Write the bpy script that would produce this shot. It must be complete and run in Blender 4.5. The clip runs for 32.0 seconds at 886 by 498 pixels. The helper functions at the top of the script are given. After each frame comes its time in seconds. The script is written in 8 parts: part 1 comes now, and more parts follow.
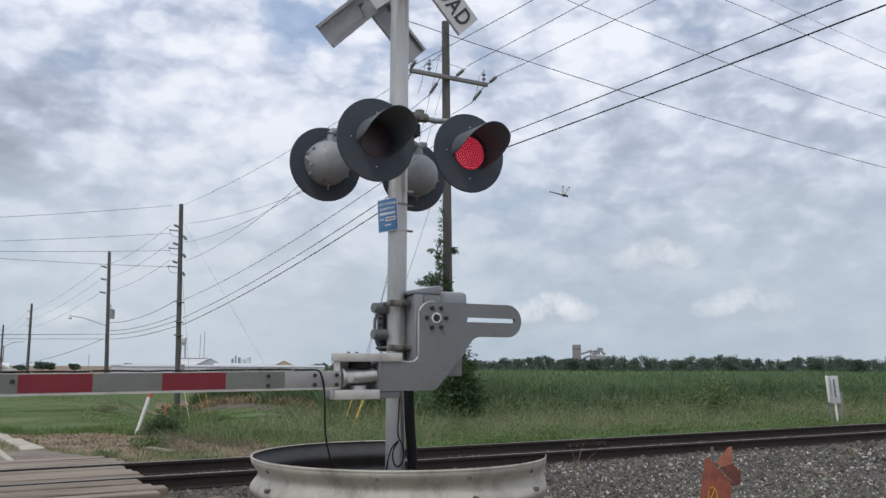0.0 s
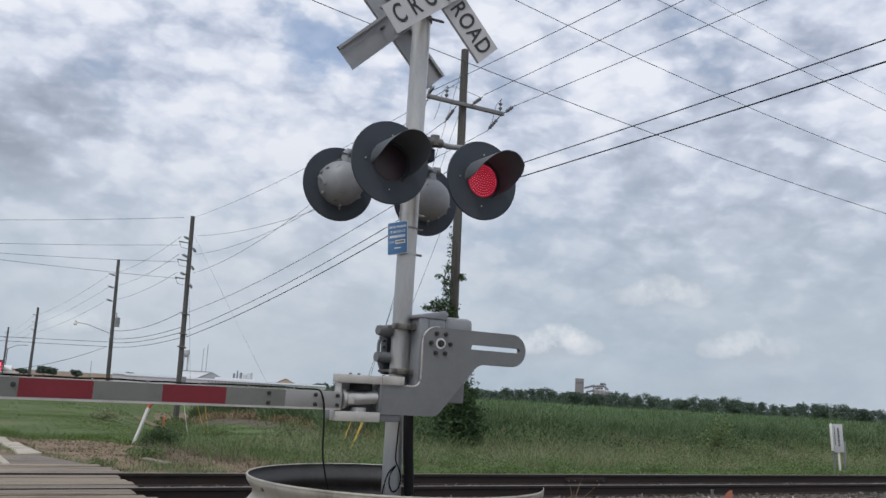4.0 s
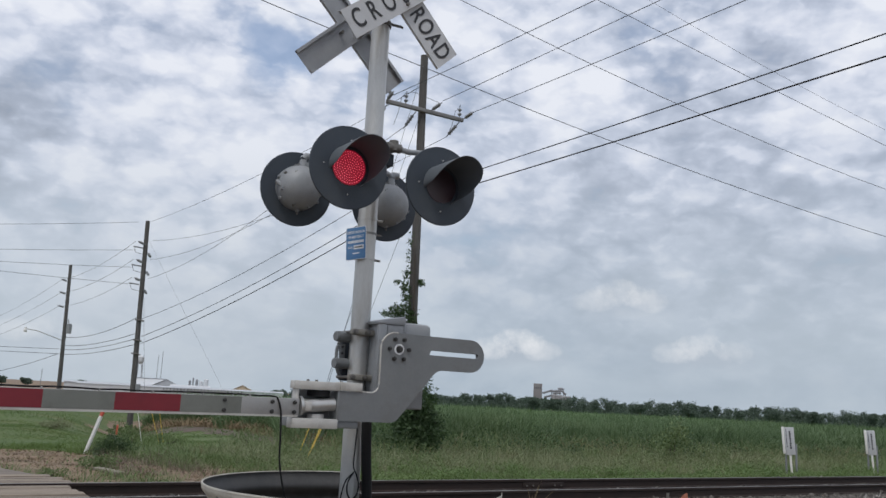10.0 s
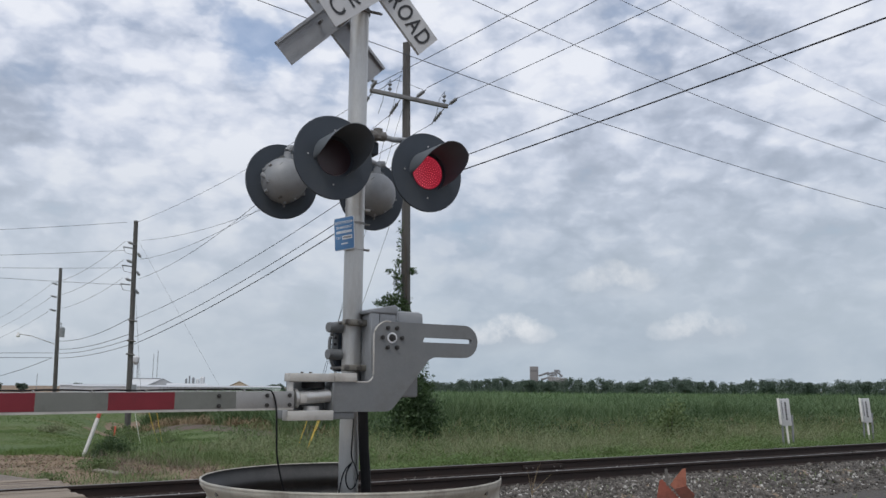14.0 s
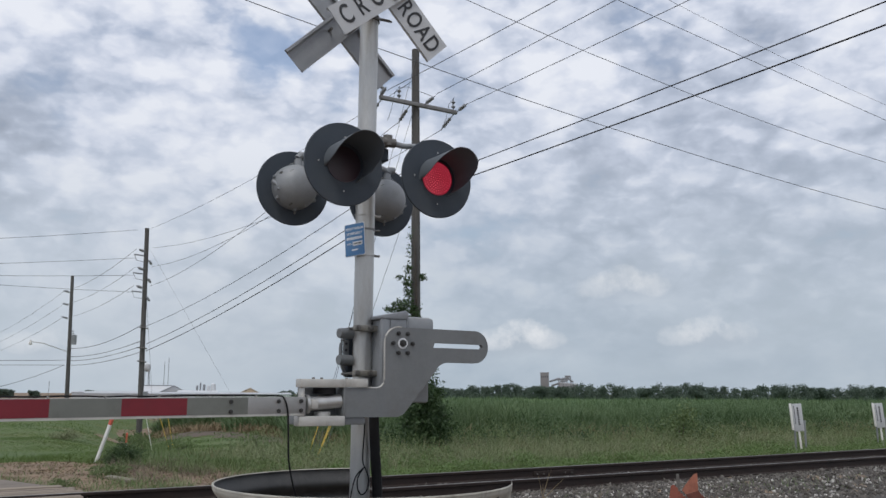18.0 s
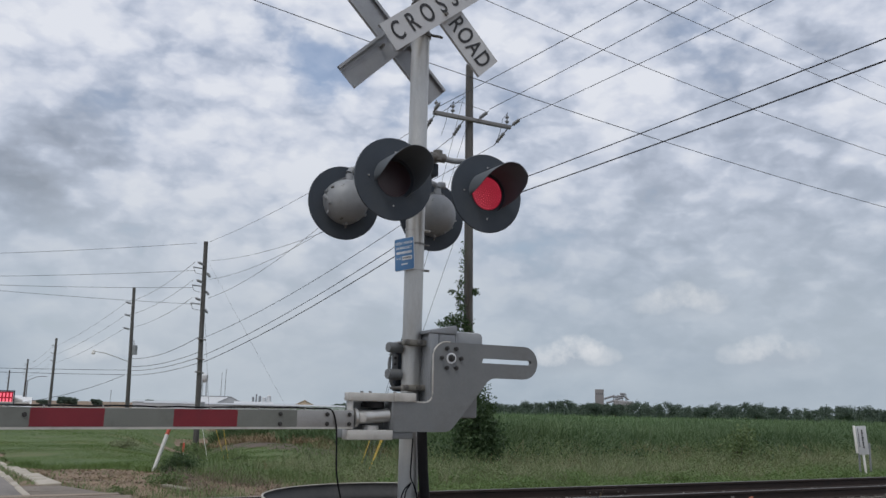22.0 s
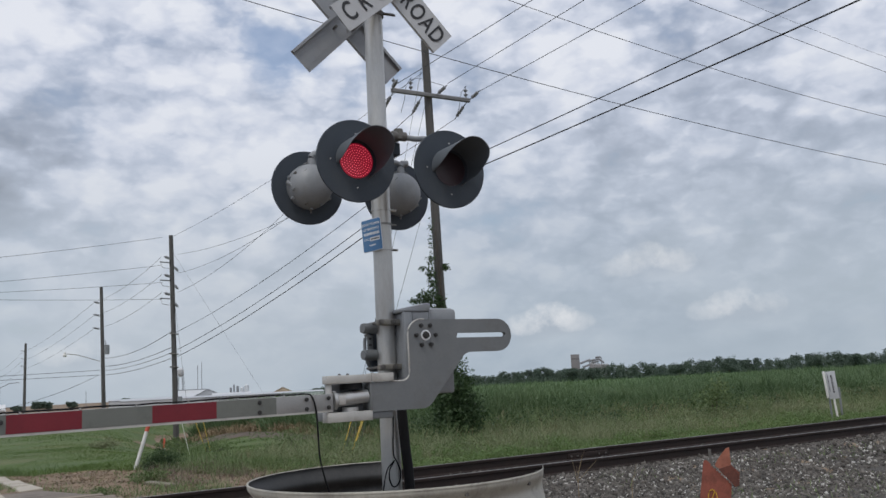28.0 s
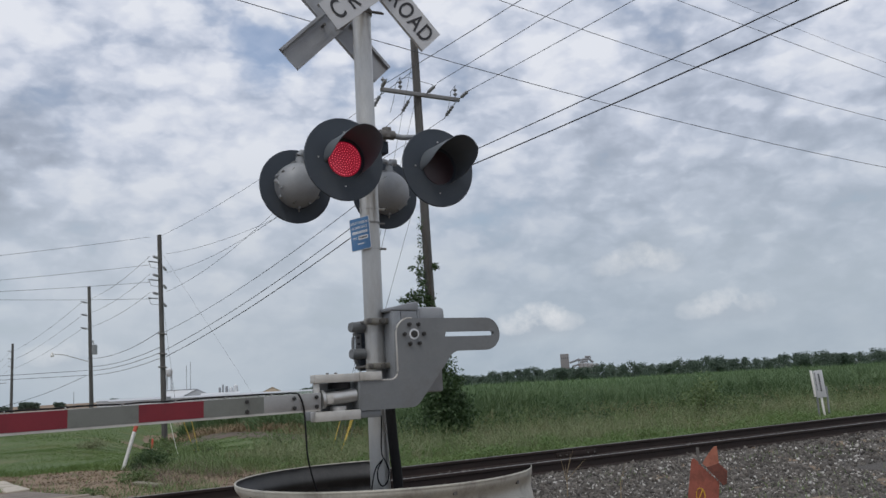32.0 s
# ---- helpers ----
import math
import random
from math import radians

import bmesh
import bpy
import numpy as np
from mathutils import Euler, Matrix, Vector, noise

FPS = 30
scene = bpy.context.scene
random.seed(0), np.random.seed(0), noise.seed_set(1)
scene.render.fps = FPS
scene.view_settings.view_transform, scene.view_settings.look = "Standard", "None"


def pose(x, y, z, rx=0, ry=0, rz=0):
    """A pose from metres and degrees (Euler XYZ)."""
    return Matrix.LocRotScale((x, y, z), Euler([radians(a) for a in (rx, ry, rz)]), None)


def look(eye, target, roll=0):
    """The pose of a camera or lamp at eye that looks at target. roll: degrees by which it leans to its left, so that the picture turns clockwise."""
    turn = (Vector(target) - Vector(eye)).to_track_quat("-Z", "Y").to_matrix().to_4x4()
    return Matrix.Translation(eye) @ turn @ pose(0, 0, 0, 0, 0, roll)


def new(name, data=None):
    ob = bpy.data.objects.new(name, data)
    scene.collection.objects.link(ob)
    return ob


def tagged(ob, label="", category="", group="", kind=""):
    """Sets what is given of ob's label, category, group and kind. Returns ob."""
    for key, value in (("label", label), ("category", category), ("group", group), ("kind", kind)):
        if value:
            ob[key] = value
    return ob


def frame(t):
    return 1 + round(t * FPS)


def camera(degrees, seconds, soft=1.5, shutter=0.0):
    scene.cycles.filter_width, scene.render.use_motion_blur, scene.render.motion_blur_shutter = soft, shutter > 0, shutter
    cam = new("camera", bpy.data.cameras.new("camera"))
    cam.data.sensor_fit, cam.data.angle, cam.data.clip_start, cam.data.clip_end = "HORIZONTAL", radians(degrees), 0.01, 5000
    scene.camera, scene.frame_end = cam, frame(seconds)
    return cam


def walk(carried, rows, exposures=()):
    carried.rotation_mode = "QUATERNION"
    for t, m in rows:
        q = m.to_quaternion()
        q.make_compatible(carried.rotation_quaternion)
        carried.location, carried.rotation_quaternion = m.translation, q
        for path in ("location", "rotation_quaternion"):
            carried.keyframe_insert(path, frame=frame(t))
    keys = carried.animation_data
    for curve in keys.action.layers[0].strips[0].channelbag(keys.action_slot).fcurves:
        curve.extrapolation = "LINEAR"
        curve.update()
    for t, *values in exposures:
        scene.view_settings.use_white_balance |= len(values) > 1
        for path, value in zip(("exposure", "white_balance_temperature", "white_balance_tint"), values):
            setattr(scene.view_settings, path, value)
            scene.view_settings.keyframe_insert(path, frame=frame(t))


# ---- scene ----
cam = camera(55.0, 32.0)
PATH = [
    (0, (-2.709, -5.614, 1.277), (-1.748, -3.881, 1.549), 0.2),
    (0.5, (-2.712, -5.628, 1.276), (-1.772, -3.887, 1.568), 0.5),
    (1, (-2.702, -5.611, 1.28), (-1.789, -3.863, 1.615), 1.6),
    (1.5, (-2.706, -5.609, 1.279), (-1.793, -3.863, 1.626), 2.3),
    (2, (-2.704, -5.602, 1.279), (-1.785, -3.859, 1.624), 2.8),
    (2.5, (-2.708, -5.612, 1.277), (-1.778, -3.873, 1.611), 3.0),
    (3, (-2.705, -5.612, 1.275), (-1.766, -3.878, 1.604), 3.0),
    (3.5, (-2.707, -5.609, 1.276), (-1.764, -3.876, 1.606), 3.2),
    (5.5, (-2.702, -5.601, 1.275), (-1.782, -3.858, 1.611), 3.9),
    (6, (-2.706, -5.607, 1.274), (-1.777, -3.866, 1.604), 3.9),
    (6.5, (-2.704, -5.608, 1.276), (-1.777, -3.869, 1.619), 3.1),
    (7, (-2.702, -5.605, 1.278), (-1.765, -3.877, 1.642), 0.9),
    (7.5, (-2.698, -5.602, 1.281), (-1.725, -3.894, 1.65), -1.1),
    (8, (-2.694, -5.598, 1.28), (-1.694, -3.902, 1.631), -1.0),
    (8.5, (-2.696, -5.6, 1.279), (-1.684, -3.91, 1.621), 0.4),
    (9, (-2.703, -5.604, 1.278), (-1.691, -3.915, 1.628), 2.4),
    (9.5, (-2.7, -5.602, 1.277), (-1.686, -3.915, 1.632), 3.1),
    (10, (-2.699, -5.599, 1.277), (-1.68, -3.913, 1.627), 3.0),
    (10.5, (-2.7, -5.605, 1.277), (-1.676, -3.921, 1.619), 2.6),
    (11, (-2.699, -5.61, 1.278), (-1.678, -3.923, 1.612), 1.0),
    (11.5, (-2.699, -5.611, 1.279), (-1.684, -3.92, 1.609), 0.2),
    (12, (-2.696, -5.608, 1.276), (-1.683, -3.915, 1.603), 0.2),
    (12.5, (-2.693, -5.6, 1.274), (-1.682, -3.905, 1.599), -0.1),
    (13, (-2.688, -5.604, 1.273), (-1.671, -3.915, 1.611), -0.3),
    (13.5, (-2.679, -5.592, 1.273), (-1.644, -3.912, 1.598), -0.1),
    (15.5, (-2.676, -5.59, 1.273), (-1.651, -3.904, 1.6), 1.8),
    (16, (-2.68, -5.601, 1.273), (-1.665, -3.916, 1.631), 0.9),
    (16.5, (-2.676, -5.599, 1.272), (-1.661, -3.918, 1.649), -0.3),
    (17, (-2.672, -5.597, 1.273), (-1.643, -3.925, 1.655), -0.3),
    (17.5, (-2.681, -5.595, 1.272), (-1.649, -3.922, 1.639), 0.0),
    (18, (-2.69, -5.607, 1.267), (-1.671, -3.919, 1.602), 0.3),
    (18.5, (-2.691, -5.598, 1.266), (-1.703, -3.886, 1.57), -1.1),
    (19, (-2.697, -5.61, 1.265), (-1.793, -3.849, 1.553), -2.5),
    (19.5, (-2.692, -5.602, 1.259), (-1.882, -3.796, 1.543), -1.9),
    (20, (-2.703, -5.607, 1.269), (-1.927, -3.788, 1.571), -1.7),
    (20.5, (-2.672, -5.623, 1.276), (-1.843, -3.844, 1.66), -1.9),
    (21, (-2.66, -5.609, 1.273), (-1.767, -3.873, 1.707), 0.5),
    (21.5, (-2.65, -5.609, 1.268), (-1.739, -3.87, 1.649), 1.6),
    (22, (-2.658, -5.619, 1.27), (-1.753, -3.874, 1.637), 1.3),
    (22.5, (-2.657, -5.625, 1.264), (-1.763, -3.872, 1.624), 1.2),
    (23, (-2.643, -5.605, 1.262), (-1.726, -3.858, 1.593), 1.8),
    (23.5, (-2.668, -5.586, 1.269), (-1.785, -3.828, 1.627), 1.4),
    (24, (-2.672, -5.617, 1.266), (-1.793, -3.858, 1.629), -0.4),
    (24.5, (-2.665, -5.616, 1.266), (-1.748, -3.878, 1.639), -2.6),
    (25, (-2.666, -5.619, 1.268), (-1.73, -3.895, 1.653), -3.3),
    (25.5, (-2.663, -5.615, 1.269), (-1.73, -3.891, 1.666), -4.0),
    (27.5, (-2.677, -5.627, 1.265), (-1.735, -3.891, 1.579), -2.0),
    (28, (-2.666, -5.646, 1.272), (-1.692, -3.927, 1.583), -3.0),
    (28.5, (-2.649, -5.628, 1.267), (-1.636, -3.927, 1.555), -3.1),
    (29, (-2.654, -5.639, 1.264), (-1.655, -3.932, 1.563), -2.8),
    (29.5, (-2.655, -5.641, 1.265), (-1.672, -3.929, 1.581), -2.6),
    (30, (-2.66, -5.644, 1.266), (-1.684, -3.928, 1.589), -2.2),
    (30.5, (-2.658, -5.637, 1.265), (-1.679, -3.923, 1.588), -2.0),
    (31, (-2.656, -5.641, 1.268), (-1.676, -3.927, 1.589), -3.1),
    (31.5, (-2.651, -5.644, 1.267), (-1.663, -3.934, 1.584), -3.6),
    (32, (-2.654, -5.642, 1.266), (-1.659, -3.935, 1.575), -3.1),
]
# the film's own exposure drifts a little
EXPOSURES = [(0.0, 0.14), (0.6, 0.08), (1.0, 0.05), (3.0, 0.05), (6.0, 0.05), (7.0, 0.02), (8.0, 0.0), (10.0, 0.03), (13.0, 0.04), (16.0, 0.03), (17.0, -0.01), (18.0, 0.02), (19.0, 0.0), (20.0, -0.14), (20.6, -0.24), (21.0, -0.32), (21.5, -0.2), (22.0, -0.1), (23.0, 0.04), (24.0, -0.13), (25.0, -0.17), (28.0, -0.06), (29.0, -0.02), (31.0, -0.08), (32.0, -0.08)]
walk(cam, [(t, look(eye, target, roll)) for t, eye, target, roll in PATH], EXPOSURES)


# ---- world and light ----
world = bpy.data.worlds.new("world")
scene.world = world
world.use_nodes = True
SUN_AZ, SUN_EL = 230.0, 58.0


def sky_world():
    nt = world.node_tree
    n, l = nt.nodes, nt.links
    n.clear()

    def math_(op, a, b=None, clamp=False):
        m = n.new("ShaderNodeMath")
        m.operation, m.use_clamp = op, clamp
        for i, v in enumerate((a, b)):
            if v is None:
                continue
            if isinstance(v, (int, float)):
                m.inputs[i].default_value = v
            else:
                l.new(v, m.inputs[i])
        return m.outputs[0]

    def ramp(fac, stops):
        r = n.new("ShaderNodeValToRGB")
        while len(r.color_ramp.elements) < len(stops):
            r.color_ramp.elements.new(0.5)
        for e, (p, c) in zip(r.color_ramp.elements, stops):
            e.position = p
            e.color = (c, c, c, 1) if isinstance(c, (int, float)) else (*c, 1)
        l.new(fac, r.inputs[0])
        return r.outputs[0]

    def mix(fac, a, b):
        m = n.new("ShaderNodeMix")
        m.data_type = "RGBA"
        for k, v in ((0, fac), (6, a), (7, b)):
            if isinstance(v, tuple):
                m.inputs[k].default_value = (*v, 1)
            elif isinstance(v, (int, float)):
                m.inputs[k].default_value = v
            else:
                l.new(v, m.inputs[k])
        return m.outputs[2]

    tc = n.new("ShaderNodeTexCoord")
    way = tc.outputs["Generated"]
    sep = n.new("ShaderNodeSeparateXYZ")
    l.new(way, sep.inputs[0])
    up = math_("MAXIMUM", sep.outputs[2], 0.0)
    # clouds lie flatter than they are wide
    flat = n.new("ShaderNodeVectorMath")
    flat.operation = "MULTIPLY"
    flat.inputs[1].default_value = (1.0, 1.0, 1.75)
    l.new(way, flat.inputs[0])
    deck = flat.outputs[0]

    def noise_(vec, scale, detail, rough, dist=0.0, off=(0, 0, 0)):
        mp = n.new("ShaderNodeMapping")
        mp.inputs["Location"].default_value = off
        l.new(vec, mp.inputs[0])
        t = n.new("ShaderNodeTexNoise")
        t.inputs["Scale"].default_value, t.inputs["Detail"].default_value = scale, detail
        t.inputs["Roughness"].default_value, t.inputs["Distortion"].default_value = rough, dist
        l.new(mp.outputs[0], t.inputs["Vector"])
        return t.outputs["Fac"]

    def billow(vec, scale, off):
        """Rounded heaps with soft hollows between them, about 0.5 on the mean."""
        bend = n.new("ShaderNodeTexNoise")
        bend.inputs["Scale"].default_value, bend.inputs["Detail"].default_value = scale * 1.3, 4
        l.new(vec, bend.inputs["Vector"])
        push = n.new("ShaderNodeVectorMath")
        push.operation = "MULTIPLY_ADD"
        push.inputs[1].default_value = (0.9 / scale,) * 3
        l.new(bend.outputs["Color"], push.inputs[0])
        l.new(vec, push.inputs[2])
        mp = n.new("ShaderNodeMapping")
        mp.inputs["Location"].default_value = off
        l.new(push.outputs[0], mp.inputs[0])
        v = n.new("ShaderNodeTexVoronoi")
        v.feature = "SMOOTH_F1"
        v.inputs["Scale"].default_value = scale
        v.inputs["Detail"].default_value = 2.5
        v.inputs["Roughness"].default_value = 0.5
        v.inputs["Smoothness"].default_value = 0.8
        l.new(mp.outputs[0], v.inputs["Vector"])
        return math_("SUBTRACT", 1.29, v.outputs["Distance"])

    def blob(az, el, width, soft=1.0, tall=1.0):
        """1 near a way of the sky, 0 away from it; tall squeezes it upright."""
        a, e = radians(az), math.atan(tall * math.tan(radians(el)))
        d = n.new("ShaderNodeVectorMath")
        d.operation = "DOT_PRODUCT"
        d.inputs[1].default_value = (math.sin(a) * math.cos(e), math.cos(a) * math.cos(e), math.sin(e))
        nv = n.new("ShaderNodeVectorMath")
        nv.operation = "NORMALIZE"
        st = n.new("ShaderNodeVectorMath")
        st.operation = "MULTIPLY"
        st.inputs[1].default_value = (1.0, 1.0, tall)
        l.new(way, st.inputs[0])
        l.new(st.outputs[0], nv.inputs[0])
        l.new(nv.outputs[0], d.inputs[0])
        c = math.cos(radians(width))
        return math_("DIVIDE", math_("SUBTRACT", d.outputs["Value"], c), (1 - c) * soft, True)

    sky = n.new("ShaderNodeTexSky")
    sky.sky_type, sky.sun_disc = "NISHITA", False
    sky.sun_elevation, sky.sun_rotation = radians(SUN_EL), radians(SUN_AZ)
    sky.air_density, sky.dust_density = 1.0, 1.5
    clear = n.new("ShaderNodeVectorMath")
    clear.operation = "SCALE"
    clear.inputs["Scale"].default_value = 0.15
    l.new(sky.outputs[0], clear.inputs[0])
    big = noise_(deck, 1.0, 3, 0.5, 0.3, (3.1, 1.7, 0))
    mid = noise_(deck, 5.2, 6, 0.52, 0.1, (0.4, 7.3, 0))
    fine = noise_(deck, 14.0, 7, 0.56, 0.0, (2.0, 0.3, 4.0))
    mottle = billow(deck, 19.0, (5.0, 2.2, 1.0))
    # thin places in the deck
    cover = math_("ADD", math_("MULTIPLY", mid, 0.55), math_("ADD", math_("MULTIPLY", fine, 0.55), math_("MULTIPLY", mottle, 0.25)))
    for az, el, wd, k in HOLES:
        cover = math_("SUBTRACT", cover, math_("MULTIPLY", blob(az, el, wd), k))
    veil = ramp(cover, [(0.30, 0.35), (0.45, 0.66), (0.55, 0.95), (0.64, 1.0)])
    tone = math_("ADD", math_("MULTIPLY", mid, 0.42), math_("ADD", math_("MULTIPLY", fine, 0.36), math_("ADD", math_("MULTIPLY", mottle, 0.30), math_("MULTIPLY", big, 0.12))))
    for az, el, wd, k in SHADES:
        tone = math_("SUBTRACT", tone, math_("MULTIPLY", blob(az, el, wd, 0.9), k))
    tone = math_("ADD", math_("MULTIPLY", math_("SUBTRACT", tone, 0.53), 0.98), 0.537)
    cloud = ramp(tone, [(0.26, (0.27, 0.30, 0.365)), (0.43, (0.415, 0.465, 0.57)), (0.52, (0.535, 0.59, 0.71)), (0.585, (0.655, 0.70, 0.81)), (0.69, (0.79, 0.82, 0.895))])
    col = mix(veil, clear.outputs[0], cloud)
    # low down the deck thins into a pale haze
    low = ramp(up, [(0.0, 0.95), (0.08, 0.80), (0.17, 0.50), (0.27, 0.12), (0.36, 0.0)])
    wisps = noise_(deck, 3.6, 6, 0.55, 0.5, (9.0, 2.0, 1.0))
    haze = mix(ramp(wisps, [(0.36, 0.0), (0.66, 1.0)]), (0.36, 0.435, 0.515), (0.49, 0.562, 0.632))
    haze = mix(math_("MULTIPLY", blob(13, 8, 15, 1.3), 0.75), haze, (0.54, 0.59, 0.645))
    haze = mix(math_("MULTIPLY", blob(52, 3, 14, 1.2), 0.5), haze, (0.37, 0.435, 0.505))
    col = mix(low, col, haze)
    # small heaped clouds near the horizon
    warp = n.new("ShaderNodeVectorMath")
    warp.operation = "SCALE"
    warp.inputs["Scale"].default_value = 1.0
    l.new(way, warp.inputs[0])
    puffn = noise_(warp.outputs[0], 30, 8, 0.6, 0.0)
    for az, el, wd, k in PUFFS:
        core = blob(az, el, wd, 1.0, 2.0)
        b = math_("ADD", core, math_("SUBTRACT", math_("MULTIPLY", puffn, 3.2), 1.85))
        b = math_("MULTIPLY", math_("MULTIPLY", core, 3.0, True), math_("MULTIPLY", b, 1.1, True), True)
        foot = math_("MULTIPLY", blob(az + 0.4, el - 0.55, wd * 1.15, 1.0, 2.6), 0.55 * k, True)
        col = mix(foot, col, (0.40, 0.455, 0.53))
        col = mix(math_("MULTIPLY", b, k * 0.95, True), col, (0.74, 0.765, 0.80))
    bg = n.new("ShaderNodeBackground")
    bg.inputs[1].default_value = 1.0
    l.new(col, bg.inputs[0])
    out = n.new("ShaderNodeOutputWorld")
    l.new(bg.outputs[0], out.inputs[0])


# azimuth, elevation, width (degrees), strength
HOLES = [(19, 22.4, 3.4, 0.34), (15.5, 25.5, 4, 0.12), (25, 20.5, 3.5, 0.10), (34, 12, 6, 0.07), (45, 23, 5, 0.08)]
SHADES = [(2.0, 14.3, 4.6, 0.18), (0.0, 12.6, 3.6, 0.09), (7.5, 13.0, 4.0, 0.03), (21.5, 6.2, 5, 0.06), (9, 19, 13, -0.015), (47, 13, 17, 0.10), (41.7, 20.9, 2.0, -0.12), (38, 21.5, 2.5, -0.08), (30, 15.5, 4, -0.04)]
PUFFS = [(36.6, 4.1, 2.0, 0.9), (35.0, 3.6, 1.8, 0.7), (38.0, 3.6, 1.6, 0.5), (48.2, 4.2, 2.0, 0.65), (49.8, 3.9, 1.8, 0.45), (46.6, 3.8, 1.7, 0.4), (43.2, 7.5, 2.1, 0.5), (45.0, 7.2, 2.0, 0.4), (41.4, 7.0, 1.9, 0.35), (6.4, 3.1, 1.8, 0.4), (5.0, 2.9, 1.6, 0.35), (8.0, 2.9, 1.5, 0.3)]
sky_world()

sun = new("sun", bpy.data.lights.new("sun", "SUN"))
sun.data.energy, sun.data.angle, sun.data.color = 1.3, radians(14), (1.0, 0.96, 0.9)
sun.matrix_world = look((math.sin(radians(SUN_AZ)) * 50, math.cos(radians(SUN_AZ)) * 50, 50 * math.tan(radians(SUN_EL))), (0, 0, 0))
scene.view_settings.exposure = 0.0


# ---- materials ----
def mat(name, c1, c2, scale=6.0, rough=0.6, metal=0.0, bump=0.15, grain=60.0, stain=None, stain_amount=0.4, stain_scale=2.0, stretch=(1, 1, 1), island=0.0, rnd=0.0, translucent=0.0, spec=0.5, coords="Object"):
    """A surface of two tones at two scales, with stains and fine relief."""
    m = bpy.data.materials.new(name)
    m.use_nodes = True
    nt = m.node_tree
    n, l = nt.nodes, nt.links
    p = n["Principled BSDF"]
    tc = n.new("ShaderNodeTexCoord")
    mp = n.new("ShaderNodeMapping")
    mp.inputs["Scale"].default_value = stretch
    l.new(tc.outputs[coords], mp.inputs[0])

    def nz(s, det, ro=0.6):
        t = n.new("ShaderNodeTexNoise")
        t.inputs["Scale"].default_value, t.inputs["Detail"].default_value, t.inputs["Roughness"].default_value = s, det, ro
        l.new(mp.outputs[0], t.inputs["Vector"])
        return t.outputs["Fac"]

    def mixc(fac, a, b):
        x = n.new("ShaderNodeMix")
        x.data_type = "RGBA"
        for k, v in ((0, fac), (6, a), (7, b)):
            if isinstance(v, tuple):
                x.inputs[k].default_value = (*v, 1)
            elif isinstance(v, (int, float)):
                x.inputs[k].default_value = v
            else:
                l.new(v, x.inputs[k])
        return x.outputs[2]

    def span(v, lo, hi):
        r = n.new("ShaderNodeMapRange")
        r.inputs[1].default_value, r.inputs[2].default_value = lo, hi
        l.new(v, r.inputs[0])
        return r.outputs[0]

    broad, small = nz(scale, 5), nz(grain, 3)
    f = n.new("ShaderNodeMath")
    f.operation = "MULTIPLY_ADD"
    f.inputs[1].default_value = 0.65
    l.new(span(broad, 0.3, 0.7), f.inputs[0])
    g = n.new("ShaderNodeMath")
    g.operation = "MULTIPLY"
    g.inputs[1].default_value = 0.35
    l.new(span(small, 0.25, 0.75), g.inputs[0])
    l.new(g.outputs[0], f.inputs[2])
    fac = f.outputs[0]
    if island or rnd:
        if island:
            src = n.new("ShaderNodeNewGeometry").outputs["Random Per Island"]
        else:
            src = n.new("ShaderNodeObjectInfo").outputs["Random"]
        k = island or rnd
        x = n.new("ShaderNodeMix")
        x.inputs[0].default_value = k
        l.new(fac, x.inputs[2])
        l.new(src, x.inputs[3])
        fac = x.outputs[0]
    col = mixc(fac, c1, c2)
    if stain:
        st = nz(stain_scale, 6, 0.7)
        s2 = n.new("ShaderNodeMath")
        s2.operation = "MULTIPLY"
        s2.inputs[1].default_value = stain_amount
        l.new(span(st, 0.5, 0.68), s2.inputs[0])
        col = mixc(s2.outputs[0], col, stain)
    l.new(col, p.inputs["Base Color"])
    p.inputs["Metallic"].default_value = metal
    p.inputs["Specular IOR Level"].default_value = spec
    rr = n.new("ShaderNodeMapRange")
    rr.inputs[3].default_value, rr.inputs[4].default_value = max(0.05, rough - 0.1), min(1, rough + 0.12)
    l.new(broad, rr.inputs[0])
    l.new(rr.outputs[0], p.inputs["Roughness"])
    if bump:
        b = n.new("ShaderNodeBump")
        b.inputs["Strength"].default_value, b.inputs["Distance"].default_value = bump, 0.01
        l.new(small, b.inputs["Height"])
        l.new(b.outputs[0], p.inputs["Normal"])
    if translucent:
        t = n.new("ShaderNodeBsdfTranslucent")
        l.new(col, t.inputs[0])
        ms = n.new("ShaderNodeMixShader")
        ms.inputs[0].default_value = translucent
        l.new(p.outputs[0], ms.inputs[1])
        l.new(t.outputs[0], ms.inputs[2])
        l.new(ms.outputs[0], n["Material Output"].inputs[0])
    return m


def glow(name, colour, strength):
    m = bpy.data.materials.new(name)
    m.use_nodes = True
    p = m.node_tree.nodes["Principled BSDF"]
    p.inputs["Base Color"].default_value = (*colour, 1)
    p.inputs["Emission Color"].default_value = (*colour, 1)
    p.inputs["Emission Strength"].default_value = strength
    return m


